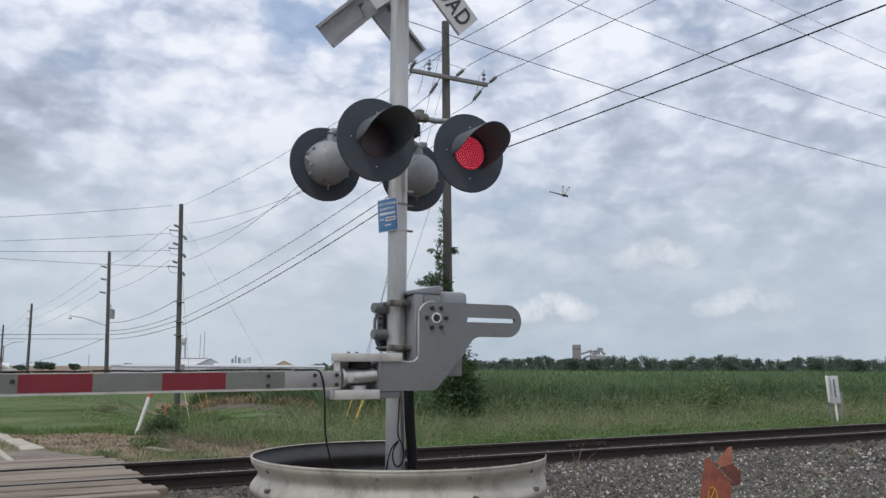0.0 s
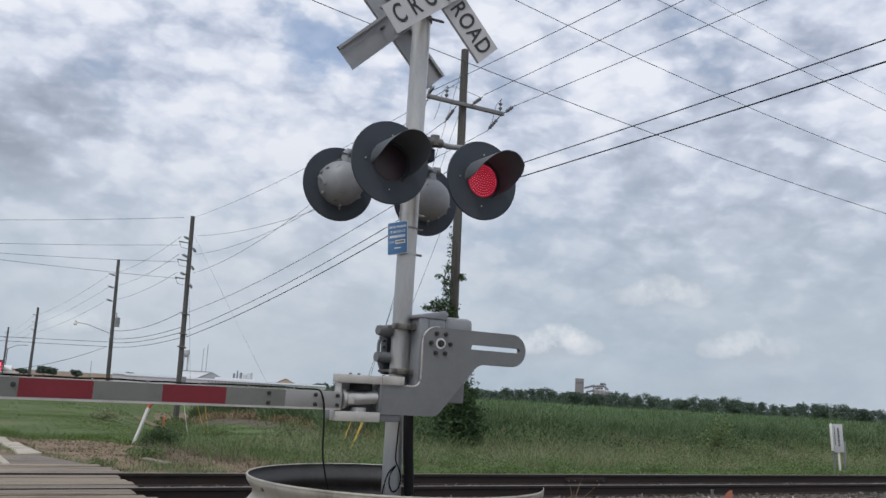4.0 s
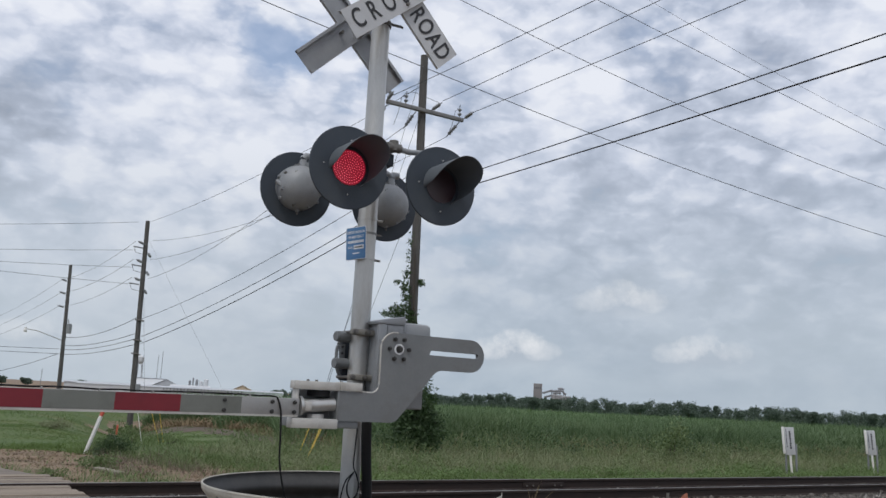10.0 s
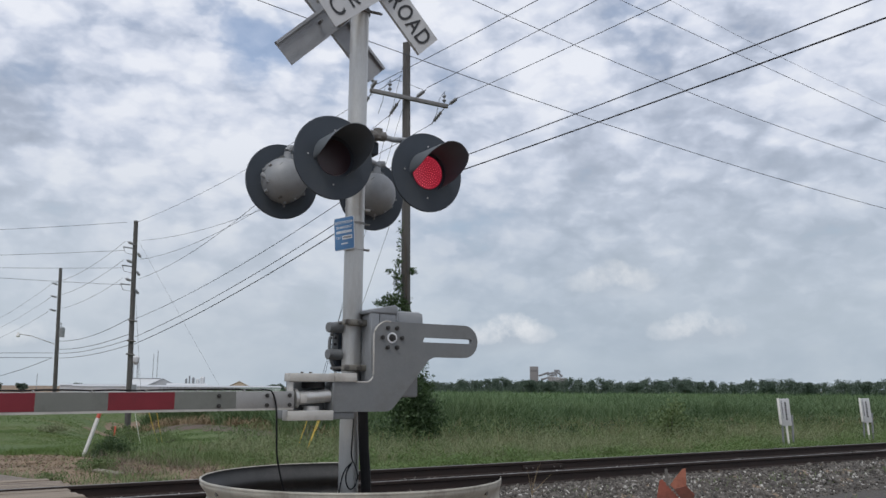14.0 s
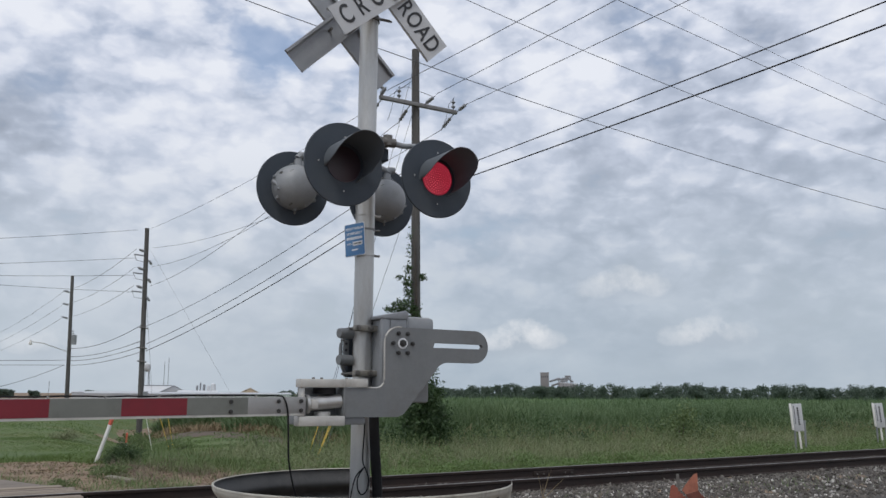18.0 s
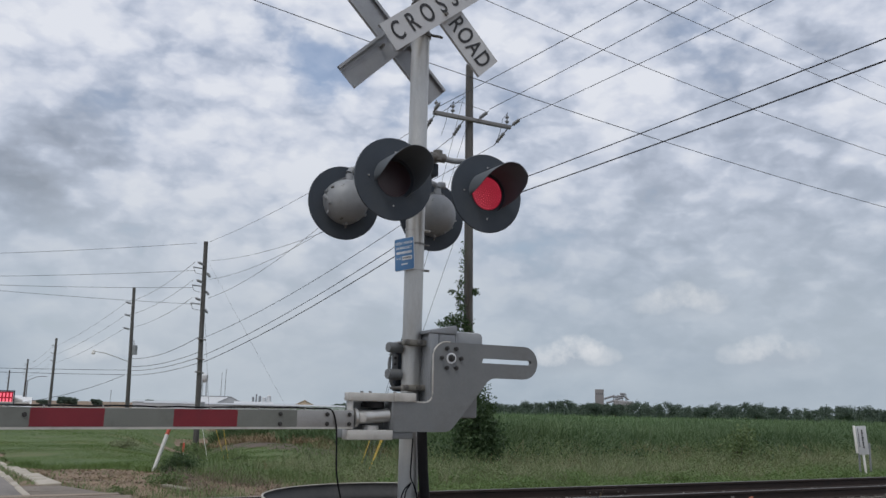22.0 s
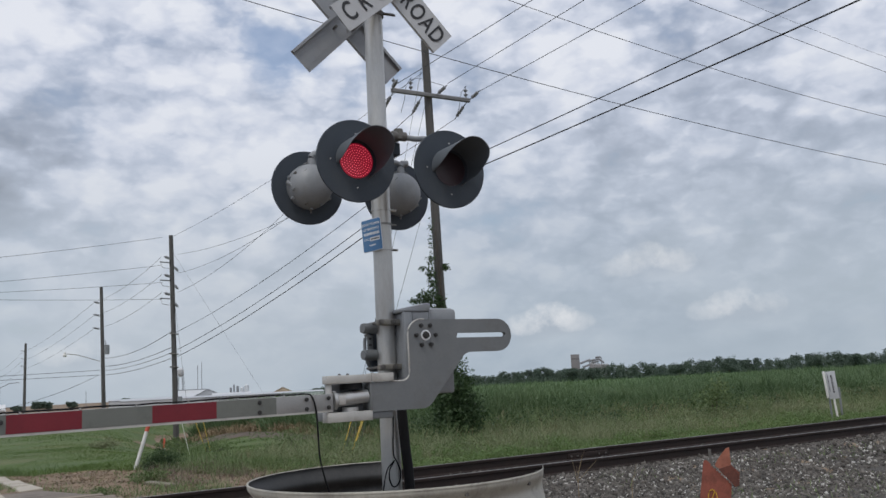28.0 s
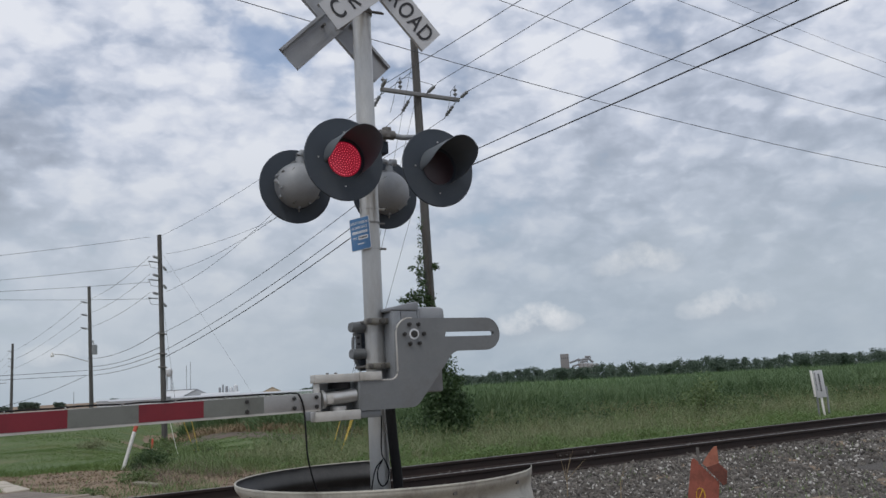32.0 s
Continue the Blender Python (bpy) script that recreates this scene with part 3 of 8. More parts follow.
def ground_z(x, y):
    """The lie of the land, for arrays."""
    x, y = np.asarray(x, float), np.asarray(y, float)
    d = np.hypot(x, y)
    t = y - TILT * (x - 4.0)
    z = -0.34 + 0.03 * wave(x, y, 2.1, 0.4) + 0.05 * wave(x, y, 7.0, 1.9)
    bed = smoothstep(2.4, 4.3, t) * (1 - smoothstep(7.4, 9.4, t))
    z = z * (1 - bed) + -0.19 * bed
    r = x - road_x(y, 0.0)
    on = smoothstep(ROAD_L - 2.0, ROAD_L - 0.2, r) * (1 - smoothstep(ROAD_R + 0.25, ROAD_R + 1.6, r))
    cross = on * smoothstep(3.6, 3.9, t) * (1 - smoothstep(7.6, 7.9, t))
    road = road_z(y)
    z = z * (1 - on) + (road - 0.06) * on
    z = z * (1 - cross) + -0.24 * cross
    # a shallow swale drains from the lawn to the second pole
    line = -2.68 + (y + 5.6) * 0.205
    z = z - 1.2 * np.clip((y - 18) / 24, 0, 1) * (1 - smoothstep(44, 60, y)) * np.exp(-((x - line) / 2.2) ** 2)
    return z - 2.2 * smoothstep(70, 420, d)


# ---- ground, road and track ----
def build_ground():
    def axis(lo, hi, step):
        mid = np.arange(lo, hi + step, step)
        out = np.geomspace(1.0, 4200, 34)
        return np.concatenate([lo - out[::-1] * 0.6 - step, mid, hi + out * 0.6 + step])
    xs, ys = axis(-13, 26, 0.3), axis(-9, 24, 0.3)
    gx, gy = np.meshgrid(xs, ys)
    z = ground_z(gx, gy)
    near = np.exp(-(gx ** 2 + gy ** 2) / 900)
    z = z + near * 0.015 * RNG.standard_normal(z.shape)
    verts = np.stack([gx, gy, z], -1).reshape(-1, 3)
    w, h = len(xs), len(ys)
    i = (np.arange(h - 1)[:, None] * w + np.arange(w - 1)[None]).ravel()
    ob = fast("ground", verts, np.stack([i, i + 1, i + w + 1, i + w], 1), M["dirt"], True)
    tagged(ob, "flat brown earth with patches of dry soil", "ground", kind="structure")


def strip(name, xa, xb, ys, lift, material, label, category):
    """A paved strip with sides between two lines along the road."""
    bm = BM()
    rows = []
    for y in ys:
        zc = float(road_z(y) - 2.2 * smoothstep(70, 420, np.hypot(0, y))) + lift
        a, b = float(road_x(y, xa)), float(road_x(y, xb))
        crown = 0.03 if b - a > 3 else 0.0
        rows.append([bm.verts.new((a, y, zc - 0.12)), bm.verts.new((a, y, zc)), bm.verts.new(((a + b) / 2, y, zc + crown)), bm.verts.new((b, y, zc)), bm.verts.new((b, y, zc - 0.12))])
    for p, q in zip(rows, rows[1:]):
        for j in range(4):
            bm.faces.new((p[j], p[j + 1], q[j + 1], q[j]))
    return solid(name, bm, material, label, category, kind="structure")


def build_road():
    far = [7.75, 9, 10.5, 12, 14, 16, 18, 21, 24, 27, 30, 40, 55, 70, 100, 140, 200, 300, 420, 700]
    near = [-60, -40, -25, -15, -10, -6, -3, 0, 2, 3.72]
    strip("road", ROAD_L, ROAD_R, far, 0.0, M["asphalt"], "grey worn asphalt road beyond the crossing", "road")
    strip("road", ROAD_L, ROAD_R, near, 0.0, M["asphalt"], "grey worn asphalt road before the crossing", "road")
    for ys in (far, near):
        if ys is near:
            strip("edge_line", ROAD_R - 0.15, ROAD_R - 0.03, ys, 0.006, M["line_white"], "faded white edge line on the asphalt", "road marking")
        strip("edge_line", ROAD_L + 0.18, ROAD_L + 0.30, ys, 0.006, M["line_white"], "faded white edge line on the asphalt", "road marking")
        for o in (-0.16, 0.06):
            strip("centre_line", -5.7 + o, -5.6 + o, ys, 0.036, M["line_yellow"], "faded yellow double centre line on the asphalt", "road marking")


def build_tar_seams():
    """Wandering dark sealed cracks in the asphalt."""
    rnd = random.Random(31)
    for x0, y0, y1, w in ((-2.62, 8.0, 13, 0.03), (-4.6, 9.5, 40, 0.02)):
        bm, prev, y, x = BM(), None, y0, x0
        while y < y1:
            rx = float(road_x(y, x))
            zc = float(road_z(y)) + 0.006 + 0.03 * (1 - abs(x + 5.62) / 3.78)
            cur = [bm.verts.new((rx - w / 2, y, zc)), bm.verts.new((rx + w / 2 * rnd.uniform(0.6, 1.3), y, zc))]
            if prev:
                bm.faces.new((prev[0], prev[1], cur[1], cur[0]))
            prev = cur
            y += rnd.uniform(0.3, 0.7)
            x += rnd.uniform(-0.03, 0.03)
        ex = bmesh.ops.extrude_face_region(bm, geom=list(bm.faces))
        bmesh.ops.translate(bm, verts=[q for q in ex["geom"] if isinstance(q, bmesh.types.BMVert)], vec=(0, 0, -0.008))
        solid("tar_seam", bm, M["tar"], "dark tar seal over a crack in the asphalt", "road marking", kind="structure")


def build_crossing():
    """Timber panels level with the rail heads."""
    cr = thing("crossing_surface", (-5.4, track_y(-5.4, 5.8), -0.2), "weathered timber plank crossing between and beside the rails", "level crossing", kind="structure")
    edges = [(3.74, 3.99), (4.0, 4.25), (4.26, 4.51), (4.52, 4.90), (5.10, 5.38), (5.39, 5.64), (5.65, 5.90), (5.91, 6.16), (6.17, 6.42), (6.63, 6.9), (6.91, 7.18), (7.19, 7.46), (7.47, 7.73)]
    rnd = random.Random(4)
    for k, (a, b) in enumerate(edges):
        for x0, x1 in ((-9.9, -7.2), (-7.19, -4.1), (-4.09, -0.86)):
            j = rnd.uniform(-0.12, 0.12) if x1 > -1 else 0
            bm = BM()
            box(bm, (x0 + 0.005, a + 0.006, -0.17), (x1 + j, b - 0.006, rnd.uniform(-0.018, 0.002)), 0.012)
            for v in bm.verts:
                v.co.y += TILT * (v.co.x - 4.0)
            part("plank", bm, M["plank"], cr)


def build_track():
    tr = thing("railway_track", (4, 5.77, -0.2), "rusty single railway track on grey stone ballast", "railway track", kind="structure")
    prof = [(-0.07, -0.172), (0.07, -0.172), (0.07, -0.158), (0.012, -0.14), (0.009, -0.05), (0.034, -0.036), (0.036, -0.008), (0.028, 0.0), (-0.028, 0.0), (-0.036, -0.008), (-0.034, -0.036), (-0.009, -0.05), (-0.012, -0.14), (-0.07, -0.158)]
    for off in (NEAR_RAIL, FAR_RAIL):
        bm, head = BM(), BM()
        xs = [-400, -200, -100, -60, -30, -10, 0, 10, 20, 40, 80, 150, 300, 700]
        rows = [[bm.verts.new((x, track_y(x, off) + a, b)) for a, b in prof] for x in xs]
        for p, q in zip(rows, rows[1:]):
            for j in range(len(prof)):
                bm.faces.new((p[j], p[(j + 1) % len(prof)], q[(j + 1) % len(prof)], q[j]))
        ra = part("rail", bm, M["rail"], tr, "dark brown rusty steel rail", smooth=25)
        rows = [[head.verts.new((x, track_y(x, off) + a, b)) for a, b in ((-0.026, 0.0005), (-0.026, 0.003), (0.026, 0.003), (0.026, 0.0005))] for x in xs]
        for p, q in zip(rows, rows[1:]):
            for j in range(4):
                head.faces.new((p[j], p[(j + 1) % 4], q[(j + 1) % 4], q[j]))
        part("rail_head", head, M["railhead"], ra, "dull polished running surface")
        # joint bars with bolts
        for x in (6.98,) if off == FAR_RAIL else (19.3,):
            jb = BM()
            box(jb, (x - 0.45, track_y(x, off) - 0.045, -0.145), (x + 0.45, track_y(x, off) - 0.012, -0.05), 0.008)
            j = part("joint_bar", jb, M["rail"], ra, "bolted steel joint bar")
            for dx in (-0.39, -0.25, 0.24, 0.39):
                bb = BM()
                rod(bb, (x + dx, track_y(x + dx, off) - 0.045, -0.10), (x + dx, track_y(x + dx, off) - 0.075, -0.10), 0.013, seg=6)
                part("bolt", bb, M["bolt"], ra)
    ti = BM()
    box(ti, (-0.11, -1.3, -0.16), (0.11, 1.3, 0.0), 0.01)
    me = to_mesh("tie", ti, M["tie"])
    rnd = random.Random(2)
    ang = math.atan(TILT)
    for i in range(-4, 60):
        x = i * 0.52 + 0.2
        if x < -0.6:
            continue
        ob = new("tie", me)
        ob.parent = tr
        ob.matrix_basis = pose(x - 4, track_y(x, 5.77) - 5.77 + rnd.uniform(-0.04, 0.04), 0.2 - 0.174 + rnd.uniform(-0.008, 0.0), 0, 0, math.degrees(ang) + rnd.uniform(-1.5, 1.5))


def stones(name, x, y, z, size, material, label):
    """Loose angular stones, each a bent octahedron."""
    ico = np.array([(1, 0, 0), (-1, 0, 0), (0, 1, 0), (0, -1, 0), (0, 0, 1), (0, 0, -1)], float)
    tri = np.array([(0, 2, 4), (2, 1, 4), (1, 3, 4), (3, 0, 4), (2, 0, 5), (1, 2, 5), (3, 1, 5), (0, 3, 5)])
    n = len(x)
    p = ico[None] * (1 + 0.22 * RNG.standard_normal((n, 6, 1)).clip(-1.5, 1.5))
    p = p + 0.35 * RNG.standard_normal((n, 6, 3)).clip(-1.2, 1.2)
    p = p * RNG.uniform(0.5, 1.25, (n, 1, 3))
    q = RNG.standard_normal((n, 4))
    q /= np.linalg.norm(q, axis=1, keepdims=True)
    w, a, b, c = q.T
    R = np.stack([1 - 2 * (b * b + c * c), 2 * (a * b - c * w), 2 * (a * c + b * w), 2 * (a * b + c * w), 1 - 2 * (a * a + c * c), 2 * (b * c - a * w), 2 * (a * c - b * w), 2 * (b * c + a * w), 1 - 2 * (a * a + b * b)], -1).reshape(n, 3, 3)
    p = np.einsum("nij,nkj->nki", R, p) * np.asarray(size)[:, None, None]
    p += np.stack([x, y, z], -1)[:, None]
    f = tri[None] + 6 * np.arange(n)[:, None, None]
    ob = fast(name, p.reshape(-1, 3), f.reshape(-1, 3), material)
    return tagged(ob, label, "gravel", kind="stuff")


def build_ballast():
    # the packed bed under the loose stones
    xs, ts = np.concatenate([np.arange(-0.7, 30, 0.35), np.geomspace(30, 400, 24)]), np.arange(-1.7, 8.35, 0.25)
    gx, gt = np.meshgrid(xs, ts)
    ragged = 0.18 * np.sin(gx * 2.1) + 0.12 * np.sin(gx * 5.3)
    gy = gt + TILT * (gx - 4.0) + ragged * ((gt > 8.0) | (gt < -1.5))
    gz = ground_z(gx, gy) + 0.012
    gz[0] -= 0.08
    gz[-1] -= 0.08
    gz = np.where(np.hypot(gx - 0.09, gy - 0.06) < 1.15, gz - 0.05, gz)
    i = (np.arange(len(ts) - 1)[:, None] * len(xs) + np.arange(len(xs) - 1)[None]).ravel()
    ob = fast("ballast_bed", np.stack([gx, gy, gz], -1).reshape(-1, 3), np.stack([i, i + 1, i + len(xs) + 1, i + len(xs)], 1), M["gravel"], True)
    tagged(ob, "packed dark gravel bed of the railway", "gravel", kind="structure")

    def field(n, x0, x1, t0, t1, smin, smax):
        x = RNG.uniform(x0, x1, n)
        t = RNG.uniform(t0, t1, n)
        y = t + TILT * (x - 4.0)
        keep = ~((np.abs(t - NEAR_RAIL) < 0.09) | (np.abs(t - FAR_RAIL) < 0.09)) & ~((x < -0.75) & (t > 3.6))
        keep &= ~((x < 1.3) & (np.hypot(x - 0.05, y - 0.1) < 1.15))
        x, y, t = x[keep], y[keep], t[keep]
        s = RNG.uniform(smin, smax, len(x)) * RNG.choice([0.7, 1.0, 1.0, 1.35], len(x))
        z = ground_z(x, y) + s * RNG.uniform(-0.1, 0.7, len(x))
        z = np.where((t > 4.8) & (t < 6.8), np.minimum(z, -0.10), z)
        return x, y, z, s
    a = [field(52000, 0.6, 9, 1.6, 4.95, 0.012, 0.030), field(14000, 9, 24, 2.6, 4.95, 0.016, 0.036), field(10000, -0.75, 14, 4.95, 8.2, 0.016, 0.034),
         field(4500, 14, 40, 2.8, 8.4, 0.028, 0.05), field(3600, -0.9, 0.8, 1.6, 4.95, 0.012, 0.03), field(15000, 1.0, 8.0, -1.6, 1.7, 0.012, 0.03)]
    x, y, z, s = [np.concatenate(v) for v in zip(*a)]
    stones("ballast", x, y, z, s, M["stone"], "loose grey-brown crushed stone ballast beside the rails")
    a = [field(2400, 0.6, 9, 1.6, 4.6, 0.010, 0.026), field(900, 9, 24, 2.6, 4.6, 0.014, 0.030), field(800, 1.0, 8.0, -1.6, 1.7, 0.010, 0.026), field(200, -0.7, 9, 5.1, 8.0, 0.014, 0.028)]
    x, y, z, s = [np.concatenate(v) for v in zip(*a)]
    stones("ballast", x, y, z + 0.012, s, M["stone_pale"], "scattered pale stones in the ballast")


def build_kerb():
    """Broken concrete edging beyond the crossing."""
    kb = thing("kerb", (road_x(20, -1.7), 20, -0.2), "broken weathered concrete kerb and gutter slabs", "kerb", kind="structure")
    rnd = random.Random(9)

    def slab_row(y, y_end, lo, hi, top, long, step, skew):
        """Cracked slabs between two lines beside the road's edge."""
        while y < y_end:
            ln = rnd.uniform(*long)
            bm = BM()
            box(bm, (0, 0, -0.16), (1, 1, 0.0), 0.0)
            z0, k = float(road_z(y)) + top, rnd.uniform(-0.012, 0.012)
            for v in bm.verts:
                yy = y + v.co.y * (ln - step) + rnd.uniform(-0.05, 0.05)
                a, b = lo(yy), hi(yy)
                v.co.x = float(road_x(yy, ROAD_R)) + a + (b - a) * v.co.x + rnd.uniform(-skew, skew)
                v.co.y, v.co.z = yy, v.co.z + z0 + k + rnd.uniform(-0.012, 0.012)
            bmesh.ops.bevel(bm, geom=bm.edges[:], offset=0.014, segments=1, affect="EDGES")
            part("kerb_slab", bm, M["concrete"], kb)
            y += ln
    # footway slabs that narrow away from the crossing, then the kerb and gutter
    slab_row(10.35, 20.5, lambda v: 0.42 - 0.009 * (v - 10.4), lambda v: 0.80 - 0.034 * (v - 10.4), -0.04, (0.8, 1.6), 0.03, 0.03)
    slab_row(20.6, 62, lambda v: 0.20, lambda v: 0.40, 0.0, (1.4, 2.6), 0.05, 0.02)
    slab_row(20.0, 62, lambda v: 0.03, lambda v: 0.13, 0.008, (1.4, 2.6), 0.04, 0.01)
    # worn narrow edging, flush with the asphalt
    slab_row(7.8, 20.0, lambda v: -0.02, lambda v: 0.09, 0.008, (0.7, 1.9), 0.012, 0.010)
    # patch of asphalt between the planks and the slabs
    bm = BM()
    box(bm, (ROAD_R + 0.10, 7.78, -0.3), (-0.86, 10.0, -0.055), 0.03)
    for v in bm.verts:
        v.co.x += -0.25 * max(0.0, v.co.y - 7.6) * (v.co.x > -1.5) - 0.07 * max(0.0, v.co.y - 7.7) * (v.co.x < -1.5)
        v.co.z -= 0.030 * max(0.0, v.co.y - 8.0)
    solid("pavement_patch", bm, M["apron"], "rough dirty asphalt apron beside the crossing", "pavement", kind="structure")
    return kb


build_ground()
build_road()
build_tar_seams()
build_kerb()


# ---- the crossing signal ----
MX = 0.018  # mast axis


def build_mast():
    base = float(ground_z(MX, 0))
    th = thing("signal_mast", (MX, 0, base), "grey galvanised steel crossing signal mast on a round foot", "signal mast")
    bm = BM()
    rod(bm, (MX, 0, base), (MX, 0, 4.52), 0.0705, seg=40)
    part("pole", bm, M["galv"], th)
    for z in (2.27, 2.57):
        bm = BM()
        lathe(bm, [(0.0705, -0.008), (0.0745, -0.008), (0.0745, 0.008), (0.0705, 0.008)], (MX, 0, z), seg=32)
        box(bm, (MX + 0.065, -0.02, z - 0.008), (MX + 0.12, 0.0, z + 0.008), 0.003)
        part("band_clamp", bm, M["galv"], th)
    bm = BM()
    lathe(bm, [(0.0, 0.0), (0.2, 0.0), (0.2, 0.035), (0.115, 0.06), (0.09, 0.22), (0.0706, 0.24)], (MX, 0, base), seg=32)
    part("foot", bm, M["galv"], th, "cast pole foot")
    # two bent tubes clamped near the top
    for pts in ([(MX - 0.06, -0.03, 4.40), (-0.25, -0.02, 4.42), (-0.45, -0.01, 4.40), (-0.63, 0.0, 4.36), (-0.85, 0.0, 4.285), (-1.10, 0.0, 4.19)], [(MX - 0.05, 0.02, 4.44), (-0.25, 0.01, 4.435), (-0.42, 0.0, 4.465), (-0.61, 0.0, 4.53), (-0.80, 0.0, 4.66)]):
        bm = BM()
        tube(bm, pts, 0.019, 10)
        part("bracket_tube", bm, M["galv"], th, "curved grey steel bracket tube")
    for z in (4.36, 4.44, 4.115):
        bm = BM()
        lathe(bm, [(0.0706, -0.018), (0.082, -0.018), (0.082, 0.018), (0.0706, 0.018)], (MX, 0, z), seg=24)
        part("clamp_ring", bm, M["bolt"], th)
        for k in range(2):
            bm = BM()
            rod(bm, (MX + 0.06, -0.075 + 0.03 * k, z - 0.012 + 0.02 * k), (MX + 0.155, -0.07 + 0.03 * k, z - 0.005 + 0.02 * k), 0.009, seg=8)
            part("clamp_bolt", bm, M["bolt"], th)
    return th


def blade(parent, centre, ang, y, text_parts, front, width=0.228, half=0.60):
    """One arm of a crossbuck."""
    a = radians(ang)
    m = Matrix.Translation((centre[0], y, centre[1])) @ Matrix.Rotation(-a, 4, "Y")
    bm = BM()
    box(bm, (-half, -0.0015, -width / 2), (half, 0.0015, width / 2), 0, m)
    s = 1 if front else -1
    for z in (-1, 1):
        # turned edges behind the face
        box(bm, (-half, 0.0015 if front else -0.028, z * width / 2 - 0.003 * z - 0.0015), (half, 0.028 if front else -0.0015, z * width / 2 - 0.003 * z + 0.0015), 0, m)
        box(bm, (-half, (0.026 if front else -0.029), min(z * (width / 2 - 0.025), z * (width / 2 - 0.002))), (half, (0.029 if front else -0.026), max(z * (width / 2 - 0.025), z * (width / 2 - 0.002))), 0, m)
    ob = part("blade", bm, M["white_paint"] if front else M["sign_back"], parent, "white sheet-metal crossbuck blade" if front else "bare metal back of a crossbuck blade")
    for tx, off, size, space in text_parts:
        mm = m @ Matrix.Translation((off, -0.004, 0)) @ Matrix.Rotation(radians(90), 4, "X")
        words(tx, size, M["letter"], "lettering", ob, mm, 0.001, 0.70, 0.012, space)
    return ob


def build_crossbucks():
    c = (0.105, 4.315)
    th = thing("crossbuck", (MX, -0.2, 4.0), "white crossbuck sign lettered railroad crossing in black", "sign", group="crossbuck signs")
    blade(th, c, -46, -0.190, [("RAIL", -0.355, 0.205, 1.35), ("ROAD", 0.35, 0.205, 1.12)], True)
    blade(th, c, 40, -0.226, [("CROSSING", 0.0, 0.205, 1.80)], True)
    for bx, bz in ((0.075, 4.435), (0.118, 4.225)):
        bm = BM()
        rod(bm, (bx, -0.25, bz), (bx, -0.18, bz), 0.013, seg=8)
        part("bolt", bm, M["bolt"], th)
    for z in (4.20, 4.44):
        bm = BM()
        box(bm, (MX - 0.02, -0.188, z - 0.015), (MX + 0.08, -0.066, z + 0.015), 0.005)
        part("bracket", bm, M["galv"], th)
    c2 = (-0.018, 4.238)
    tb = thing("crossbuck", (MX, 0.42, 4.0), "back of a crossbuck sign in bare grey metal", "sign", group="crossbuck signs")
    blade(tb, c2, 45, 0.42, [], False, 0.215, 0.585)
    blade(tb, c2, -45, 0.452, [], False, 0.215, 0.585)
    for dx, dz in ((-0.12, -0.09), (0.1, 0.1)):
        bm = BM()
        rod(bm, (c2[0] + dx, 0.36, c2[1] + dz), (c2[0] + dx, 0.47, c2[1] + dz), 0.012, seg=8)
        part("bolt", bm, M["bolt"], tb)
    for z in (4.16, 4.32):
        bm = BM()
        box(bm, (MX - 0.02, 0.066, z - 0.015), (MX + 0.02, 0.42, z + 0.015), 0.005)
        part("bracket", bm, M["galv"], tb)


LAMPS = {}


def led_disc(parent, centre, r, sign, name="led_plate"):
    """A round plate that turns on its upright axis: diodes glow on its one face, the other is the dark lens."""
    bm = BM()
    lathe(bm, [(0.0, -0.010), (r * 0.7, -0.008), (r, -0.003), (r, 0.003), (r * 0.7, 0.008), (0.0, 0.010)], (0, 0, 0), axis="Y", seg=36)
    bmesh.ops.remove_doubles(bm, verts=bm.verts, dist=1e-5)
    for f in bm.faces:
        f.material_index = 0 if f.calc_center_median().y * sign < 0 else 1
    for ring, cnt in ((0, 1), (1, 6), (2, 12), (3, 18), (4, 25), (5, 31), (6, 37)):
        for i in range(cnt):
            a = 2 * math.pi * i / cnt + ring
            x, z = ring * r * 0.148 * math.cos(a), ring * r * 0.148 * math.sin(a)
            for side, mi in ((-1, 2), (1, 3)):
                h = 0.0105 - 0.006 * (ring / 7) ** 2
                ds = r * 0.026
                vs = [bm.verts.new((x + ds * math.cos(j * math.pi / 3), side * sign * h, z + ds * math.sin(j * math.pi / 3))) for j in range(6)]
                tip = bm.verts.new((x, side * sign * (h + ds * 0.5), z))
                for j in range(6):
                    bm.faces.new((vs[j], vs[(j + 1) % 6], tip)).material_index = mi
    bmesh.ops.translate(bm, verts=bm.verts, vec=V(centre))
    ob = part(name, bm, [M["led_on"], M["led_off"], M["led_dot"], M["led_off"]], parent, "round plate of red light diodes", pivot=centre)
    return ob


